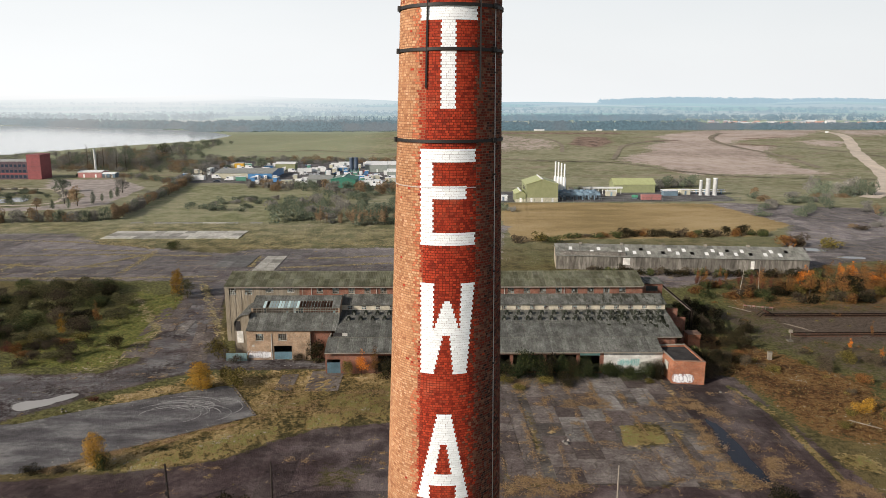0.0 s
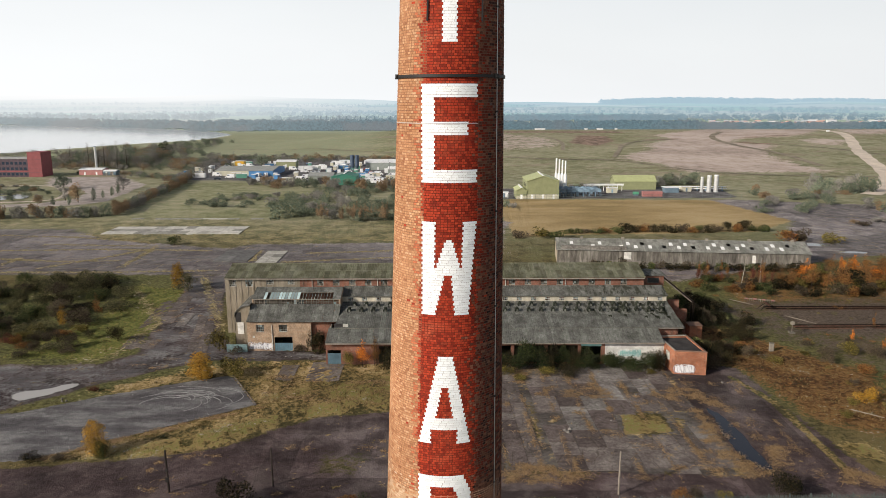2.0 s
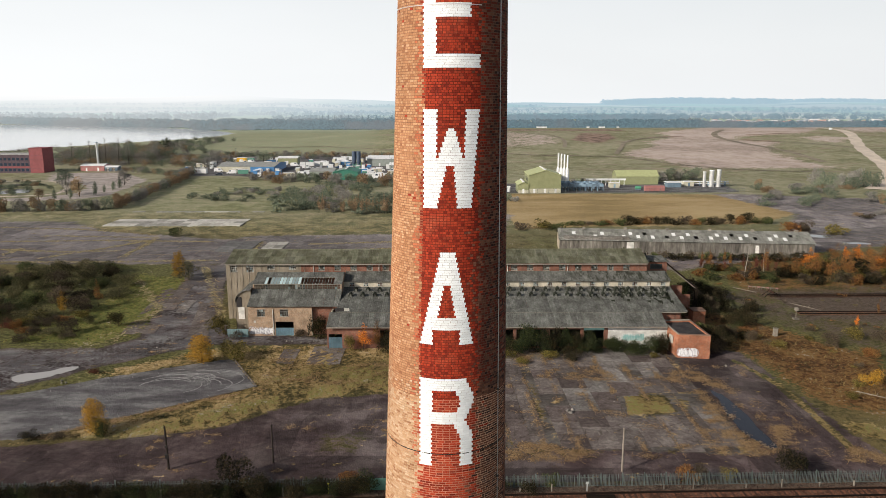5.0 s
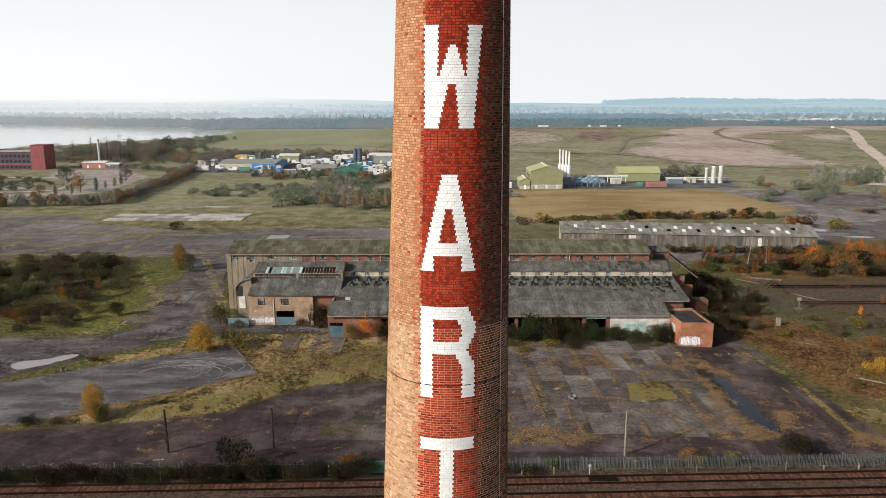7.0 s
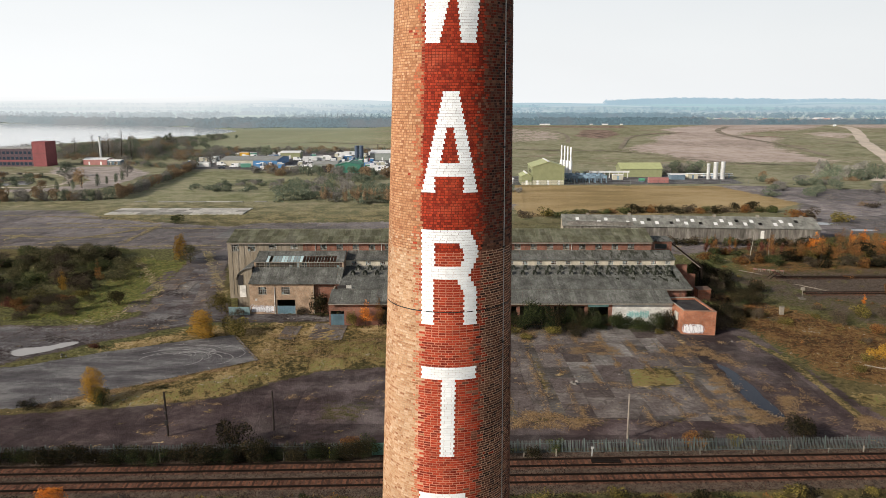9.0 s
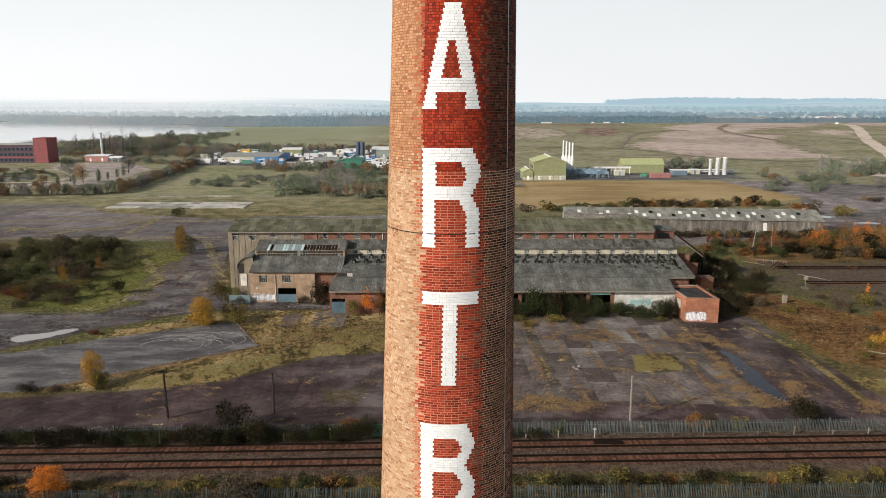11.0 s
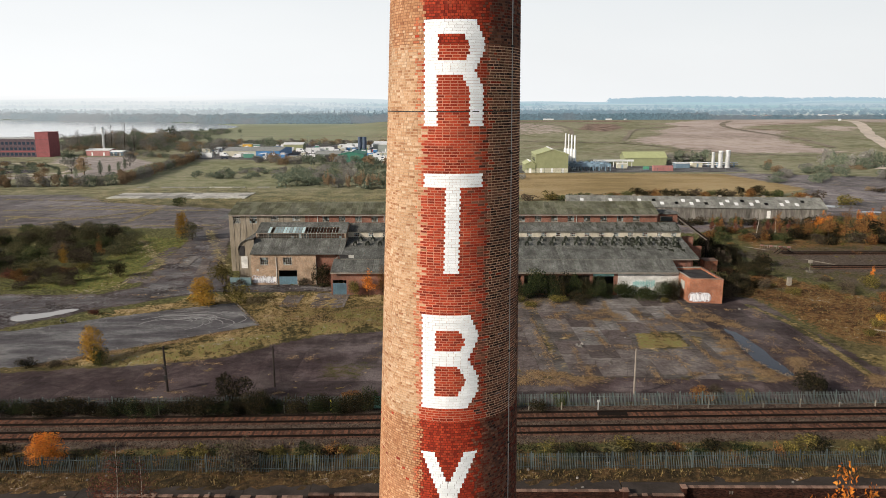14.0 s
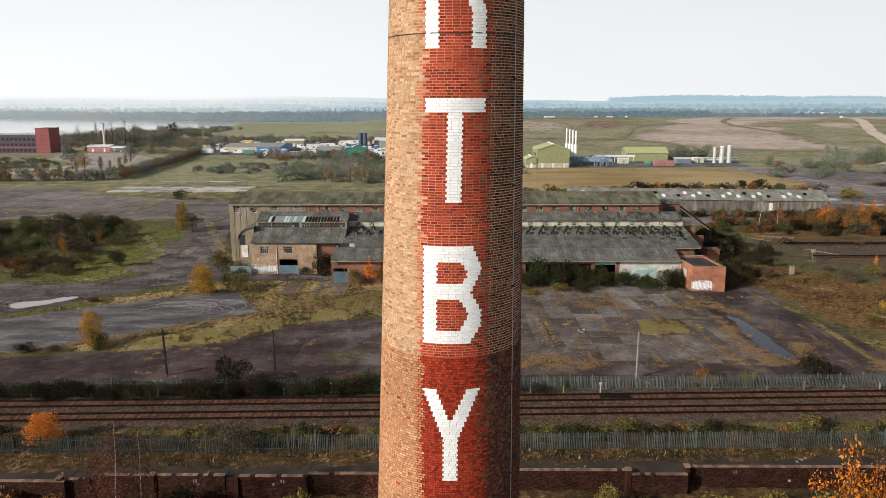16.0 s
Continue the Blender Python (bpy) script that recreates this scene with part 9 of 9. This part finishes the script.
# ---- distance ----
# woods and hedgerows beyond the works, too far to count
def far_belt(label, x0, x1, y0, y1, h, n, seed, lean=0.0):
    """A belt of trees; lean: how far north it drifts for each metre east."""
    g = Geo()
    rg = random.Random(seed)
    X = [rg.uniform(x0, x1) for _ in range(n)]
    Y = [rg.uniform(y0, y1) + lean * (x - x0) for x in X]
    Z = np.where(np.array(Y) > 1500, country(np.array(X), np.array(Y)), relief(np.array(X), np.array(Y)))
    for x, y, z in zip(X, Y, Z):
        hh = h * rg.uniform(0.5, 1.1)
        w = hh * rg.uniform(0.7, 1.2)
        for _ in range(16):
            v = Vector((rg.gauss(0, 1), rg.gauss(0, 1), rg.gauss(0, 1))).normalized()
            sprig(g, Vector((x + v.x * w * 0.5, y + v.y * w * 0.5, z + hh * 0.5 + v.z * hh * 0.45)), hh * 0.5, rg)
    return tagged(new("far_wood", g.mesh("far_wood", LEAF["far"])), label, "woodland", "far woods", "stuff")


def country(x, y):
    """Height of the land that rises towards the skyline."""
    t = np.clip((y - 1450) / 4550, 0, 1)
    west = sstep(-x / y, 0.02, 0.32)
    top = 52 + 70 * west
    return -0.6 + top * t ** 1.7 + (4 + 3 * t) * t * (np.sin(x / 410 + y / 530) + np.sin(x / 173 - y / 310 + 2))


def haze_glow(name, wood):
    """Land or woods with mist painted as glow: bluer in the east, paler with distance and towards the sun."""
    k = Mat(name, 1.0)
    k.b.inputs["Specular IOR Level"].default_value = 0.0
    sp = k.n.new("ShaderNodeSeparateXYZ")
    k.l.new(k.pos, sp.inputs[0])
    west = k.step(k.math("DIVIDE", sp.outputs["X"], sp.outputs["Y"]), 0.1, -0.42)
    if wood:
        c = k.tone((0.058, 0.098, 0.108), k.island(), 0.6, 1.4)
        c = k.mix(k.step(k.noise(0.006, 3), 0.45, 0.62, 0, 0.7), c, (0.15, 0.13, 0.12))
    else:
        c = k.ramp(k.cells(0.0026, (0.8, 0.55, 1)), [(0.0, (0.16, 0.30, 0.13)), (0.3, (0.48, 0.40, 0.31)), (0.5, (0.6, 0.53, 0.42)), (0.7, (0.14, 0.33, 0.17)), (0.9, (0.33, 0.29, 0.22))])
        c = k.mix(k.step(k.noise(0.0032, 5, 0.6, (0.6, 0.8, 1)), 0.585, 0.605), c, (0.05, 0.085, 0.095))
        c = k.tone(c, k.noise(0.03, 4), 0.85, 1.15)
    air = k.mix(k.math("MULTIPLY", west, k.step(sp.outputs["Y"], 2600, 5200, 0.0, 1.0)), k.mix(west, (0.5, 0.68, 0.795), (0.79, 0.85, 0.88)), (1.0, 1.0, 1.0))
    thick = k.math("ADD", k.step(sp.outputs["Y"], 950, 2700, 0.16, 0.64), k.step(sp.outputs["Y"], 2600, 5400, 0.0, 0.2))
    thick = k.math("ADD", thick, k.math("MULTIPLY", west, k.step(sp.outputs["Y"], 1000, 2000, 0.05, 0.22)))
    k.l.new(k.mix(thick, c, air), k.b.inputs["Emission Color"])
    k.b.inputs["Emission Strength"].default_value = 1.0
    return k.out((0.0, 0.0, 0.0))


# far foliage glows in its painted haze colour
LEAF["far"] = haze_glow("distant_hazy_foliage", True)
# the land beyond the lake and the tip, up to the skyline
bx_, by_ = np.meshgrid(np.linspace(-4600, 4600, 300), 1500 + 4700 * np.linspace(0, 1, 130) ** 1.5)
bi = np.arange(bx_.size).reshape(bx_.shape)
bme = bpy.data.meshes.new("backdrop")
bme.from_pydata(np.stack([bx_, by_, country(bx_, by_)], -1).reshape(-1, 3), [], np.stack([bi[:-1, :-1], bi[:-1, 1:], bi[1:, 1:], bi[1:, :-1]], -1).reshape(-1, 4))
bme.polygons.foreach_set("use_smooth", np.ones(len(bme.polygons), bool))
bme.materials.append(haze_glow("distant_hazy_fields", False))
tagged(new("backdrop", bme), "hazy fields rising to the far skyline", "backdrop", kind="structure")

far_belt("wood on the far lake shore", -1350, -880, 1496, 1580, 14, 620, 1)
far_belt("wood on the far lake shore", -890, -380, 1492, 1570, 13, 760, 11, -0.56)
far_belt("wood on the far lake shore", -385, -300, 1205, 1290, 10, 160, 12, -1.0)
far_belt("misty wood beyond the green slope", -400, -60, 1150, 1380, 13, 1300, 4)
far_belt("dark wood beyond the restored tip", 60, 420, 1165, 1240, 13.5, 900, 5)
far_belt("dark wood beyond the restored tip", 420, 900, 1190, 1260, 10.5, 800, 15)
far_belt("brown wood beyond the restored tip", 60, 560, 1700, 1950, 13, 900, 6)
far_belt("scattered trees beyond the houses", 560, 1500, 1650, 2100, 11, 500, 16)
far_belt("wood beyond the lake", -1500, -560, 1750, 2000, 14, 600, 7)
for i, (xa, xb, yy, dx) in enumerate(((-900, -120, 2150, 60), (-400, 60, 1720, 30), (-1700, -500, 2650, 80), (-700, 40, 2500, 50), (100, 1400, 2450, 70), (200, 1900, 2900, 70), (-2200, -300, 3300, 100), (-900, 500, 3700, 90))):
    far_belt("hedgerow between hazy fields", xa, xb, yy, yy + dx, 12, 170, 30 + i)
# wooded hill on the skyline
far_belt("wooded hill on the skyline", 1030, 2050, 4480, 4800, 30, 900, 50)
far_belt("woods on the skyline", 2000, 3000, 4700, 5200, 22, 600, 51)
far_belt("woods on the skyline", -900, 900, 5300, 5800, 16, 700, 52)
far_belt("woods on the skyline", -3400, -900, 5200, 5900, 16, 800, 53)
# a row of poplars, their mist painted by the glowing foliage material
for i in range(11):
    g = Geo()
    rg = random.Random(70 + i)
    for _ in range(90):
        zz = rg.random()
        a, r = rg.uniform(0, 6.28), 2.3 * (1 - abs(zz - 0.4)) * rg.random()
        sprig(g, Vector((r * math.cos(a), r * math.sin(a), zz * 19)), 2.2, rg, 2.0)
    x, y = -232 + i * 13.5 + rg.uniform(-3, 3), 1420 - i * 6
    pop = thing("poplar_tree", "tall slim poplar in a misty row", "poplar tree", "poplar row", m=Matrix.Translation((x, y, -0.5)))
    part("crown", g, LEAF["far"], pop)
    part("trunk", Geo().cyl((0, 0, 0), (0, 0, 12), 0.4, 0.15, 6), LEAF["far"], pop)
# houses of a town beyond the tip, and barns by the lake
# wall and roof colours washed out to paint the distance haze
HOUSE_WALL = [plain("hazed_white_render", (0.55, 0.56, 0.57), 0.8, var=0.1), plain("hazed_red_brick", (0.36, 0.27, 0.27), 0.85, var=0.1), plain("hazed_cream_render", (0.45, 0.43, 0.42), 0.8, var=0.1)]
HOUSE_ROOF = [plain("hazed_slate_roof", (0.36, 0.39, 0.43), 0.8, var=0.1), plain("hazed_clay_tile_roof", (0.5, 0.33, 0.29), 0.8, var=0.1)]
rh = random.Random(91)
for i in range(72):
    x, y = rh.uniform(540, 960), rh.uniform(1340, 1560)
    if i >= 64:
        x, y = rh.uniform(-190, -60), rh.uniform(1500, 1700)
    w, d, e = (rh.uniform(7, 11), 7, rh.uniform(3, 4.2)) if i % 8 else (rh.uniform(14, 22), 10, 4)
    wall, roof = rh.choice(HOUSE_WALL), rh.choice(HOUSE_ROOF) if i % 8 else HOUSE_WALL[0]
    z = float(country(np.array(x), np.array(y))) if y > 1500 else -0.3
    h = thing("house", "pale house in a distant misty town" if i % 8 else "long white roofed works in a distant town", "house", "distant town", m=Matrix.Translation((x, y, z)) @ Matrix.Rotation(rh.uniform(-0.5, 0.5), 4, "Z"))
    part("wall", Geo().box(-w / 2, w / 2, -d / 2, d / 2, -1, e), wall, h)
    part("roof", Geo().prism([(-d / 2 - 0.4, e), (d / 2 + 0.4, e), (0, e + d * 0.32)], -w / 2 - 0.3, w / 2 + 0.3), roof, h)
for x, y, w, d, e in ((122, 905, 12, 7, 1.2), (178, 900, 3, 3, 1.0), (196, 905, 7, 4, 1.1), (216, 905, 2.5, 3, 1.0), (428, 810, 2.4, 2, 1.6)):
    h = thing("site_shed", "white shed on the skyline of the tip", "shed", "sheds on the tip", m=Matrix.Translation((x, y, ground_z(x, y))))
    part("wall", Geo().box(-w / 2, w / 2, -d / 2, d / 2, -0.5, e), STEEL_WHITE, h)
    part("roof", Geo().prism([(-d / 2 - 0.3, e), (d / 2 + 0.3, e), (0, e + 0.5)], -w / 2 - 0.3, w / 2 + 0.3), STEEL_WHITE, h)
h = thing("boathouse", "white boathouse on the far lake shore", "boathouse", m=Matrix.Translation((-391, 1232, -0.4)))
part("wall", Geo().box(-6, 6, -4, 4, -0.5, 4), STEEL_WHITE, h)
part("roof", Geo().prism([(-4.3, 4), (4.3, 4), (0, 5.5)], -6.3, 6.3), STEEL_WHITE, h)

# ---- small things ----
RUBBLE = plain("pale_rubble", (0.19, 0.175, 0.16), 0.9, rnd=0.3)
rd = random.Random(19)


def lump(g, x, y, z, s, rg):
    """One broken piece of masonry."""
    p = []
    for a in range(5):
        t = a * 1.2566 + rg.uniform(-0.3, 0.3)
        p.append((x + s * math.cos(t) * rg.uniform(0.7, 1.1), y + s * math.sin(t) * rg.uniform(0.7, 1.1), z - 0.03))
    p += [(x + (q[0] - x) * 0.6, y + (q[1] - y) * 0.6, z + s * rg.uniform(0.4, 0.8)) for q in p[:5]]
    g.add(p, [(i, (i + 1) % 5, 5 + (i + 1) % 5, 5 + i) for i in range(5)] + [(5, 6, 7, 8, 9)])


for x, y, n, sp, s, lab in ((18.3, 97.2, 3, 0.7, 0.45, "pale lump of broken concrete in the yard"), (31.2, 110, 2, 0.3, 0.3, "small white lump of rubble in the yard"), (36.6, 120.8, 8, 1.2, 0.4, "pile of pale rubble beside the hut"), (47.4, 115.2, 2, 0.3, 0.25, "small white lump of rubble on the road"),
                          (-60.5, 108.6, 3, 0.8, 0.3, "dark stones beside a puddle"), (-52.6, 91.2, 3, 0.8, 0.25, "pale litter at the pad edge"), (-50.5, 124.2, 6, 2.2, 0.2, "scattered pale rubble on the old road"), (-26.5, 129.5, 10, 3.0, 0.22, "scattered rubble before the workshop"), (19, 99.5, 3, 0.9, 0.3, "ring of pale rubble in the yard"), (29, 101, 4, 4.0, 0.16, "scattered pale rubble in the yard"), (-33.5, 59.2, 5, 2.5, 0.18, "scattered stones beside the fence"), (-18, 58.6, 7, 3.5, 0.16, "scattered stones beside the kiln wall"), (9, 59.4, 6, 3, 0.16, "scattered stones beside the kiln wall"), (30, 59.6, 6, 4, 0.16, "scattered stones beside the kiln wall")):
    t = thing("rubble", lab, "rubble", "rubble")
    for i in range(n):
        g = Geo()
        lump(g, x + rd.uniform(-sp, sp), y + rd.uniform(-sp, sp), 0.05, s * rd.uniform(0.6, 1.1), rd)
        part("fragment", g, RUBBLE, t)
# parking bay ticks painted along the pad
for (ax, ay), (bx, by) in (((-62.5, 104.6), (-38.5, 117.6)), ((-52.5, 91.2), (-34, 103.6))):
    d = Vector((bx - ax, by - ay)).normalized()
    for i in range(7):
        t = (i + 0.5) / 7
        x, y = ax + (bx - ax) * t, ay + (by - ay) * t
        m = thing("bay_mark", "short white painted bay mark on grey tarmac", "road marking", "bay marks")
        part("paint", Geo().beam((x, y, 0.012), (x + d.y * (-0.9 if ay < 100 else 0.9), y - d.x * (-0.9 if ay < 100 else 0.9), 0.012), 0.06, 0.01), TYRE_MARK, m)
# fallen timbers and bent posts
LOG = plain("bleached_timber", (0.24, 0.205, 0.165), 0.85)
for a, b, r, lab in (((63, 104.0, 0.15), (65.5, 99.8, 0.7), 0.09, "fallen bleached timber in the scrub"), ((8.6, 124, 0.1), (8.9, 114.5, 0.9), 0.07, "leaning bleached pole beside the yard"), ((-8.5, 112.2, 0.1), (-5.8, 112.0, 0.12), 0.09, "fallen log in dead grass"), ((-14.5, 113.2, 0.1), (-12.5, 113.6, 0.15), 0.09, "fallen log in dead grass"), ((36, 66.4, 0.2), (37.6, 66.6, 0.25), 0.08, "short pale timber beside the track"), ((69, 167, 0.1), (72, 161.5, 0.4), 0.08, "fallen bleached post beside the siding"), ((76, 153.5, 0.1), (79.5, 147, 0.3), 0.08, "fallen bleached post beside the siding")):
    t = thing("fallen_timber", lab, "timber", "fallen timbers")
    part("trunk", Geo().cyl(a, b, r, r * 0.6, 7), LOG, t)
    m = Vector(a) * 0.4 + Vector(b) * 0.6
    part("side_branch", Geo().cyl(m, m + Vector((0.5, 0.35, 0.35)), r * 0.5, r * 0.2, 5), LOG, t)
# signal post and white cabinet at the end of the siding
sg = thing("siding_signal", "small grey signal post beside the siding", "signal post", m=Matrix.Translation((71.6, 141.5, 0)))
part("post", Geo().cyl((0, 0, 0), (0, 0, 2.6), 0.06, n=6), CONC_POST, sg)
part("head", Geo().box(-0.35, 0.35, -0.2, 0.2, 1.9, 2.5), CONC_POST, sg)
part("base", Geo().box(-0.5, 0.5, -0.5, 0.5, 0, 0.35), CONC_POST, sg)
cb = thing("line_cabinet", "pale grey cabinet in the gravel scrub", "cabinet", m=Matrix.Translation((62.7, 131, 0)))
part("body", Geo().box(-0.35, 0.35, -0.3, 0.3, 0, 1.5), CONC_POST, cb)
part("lid", Geo().box(-0.4, 0.4, -0.35, 0.35, 1.5, 1.6), CONC_POST, cb)
for i in range(7):
    x = 72.5 + i * 0.9
    bp = thing("barrier_panel", "low weathered barrier panel by the siding", "barrier", "siding barriers", m=Matrix.Translation((x, 166.2 - i * 0.35, 0)) @ Matrix.Rotation(-0.35, 4, "Z"))
    part("board", Geo().box(-0.4, 0.4, -0.03, 0.03, 0.45, 0.75), CONC_POST if i % 2 else RED_BOX, bp)
    part("foot", Geo().box(-0.3, -0.22, -0.25, 0.25, 0, 0.75), CONC_POST, bp)
    part("foot", Geo().box(0.22, 0.3, -0.25, 0.25, 0, 0.75), CONC_POST, bp)
# rail joint plates stacked by the track
rj = thing("rail_parts", "stack of dark rail parts between the rails", "rail parts", m=Matrix.Translation((17.5, 73.7, 0.3)))
for i in range(4):
    part("plate", Geo().box(-1.6, 1.6, -0.3 + i * 0.17, -0.2 + i * 0.17, 0.05, 0.17), RUST_STEEL, rj)
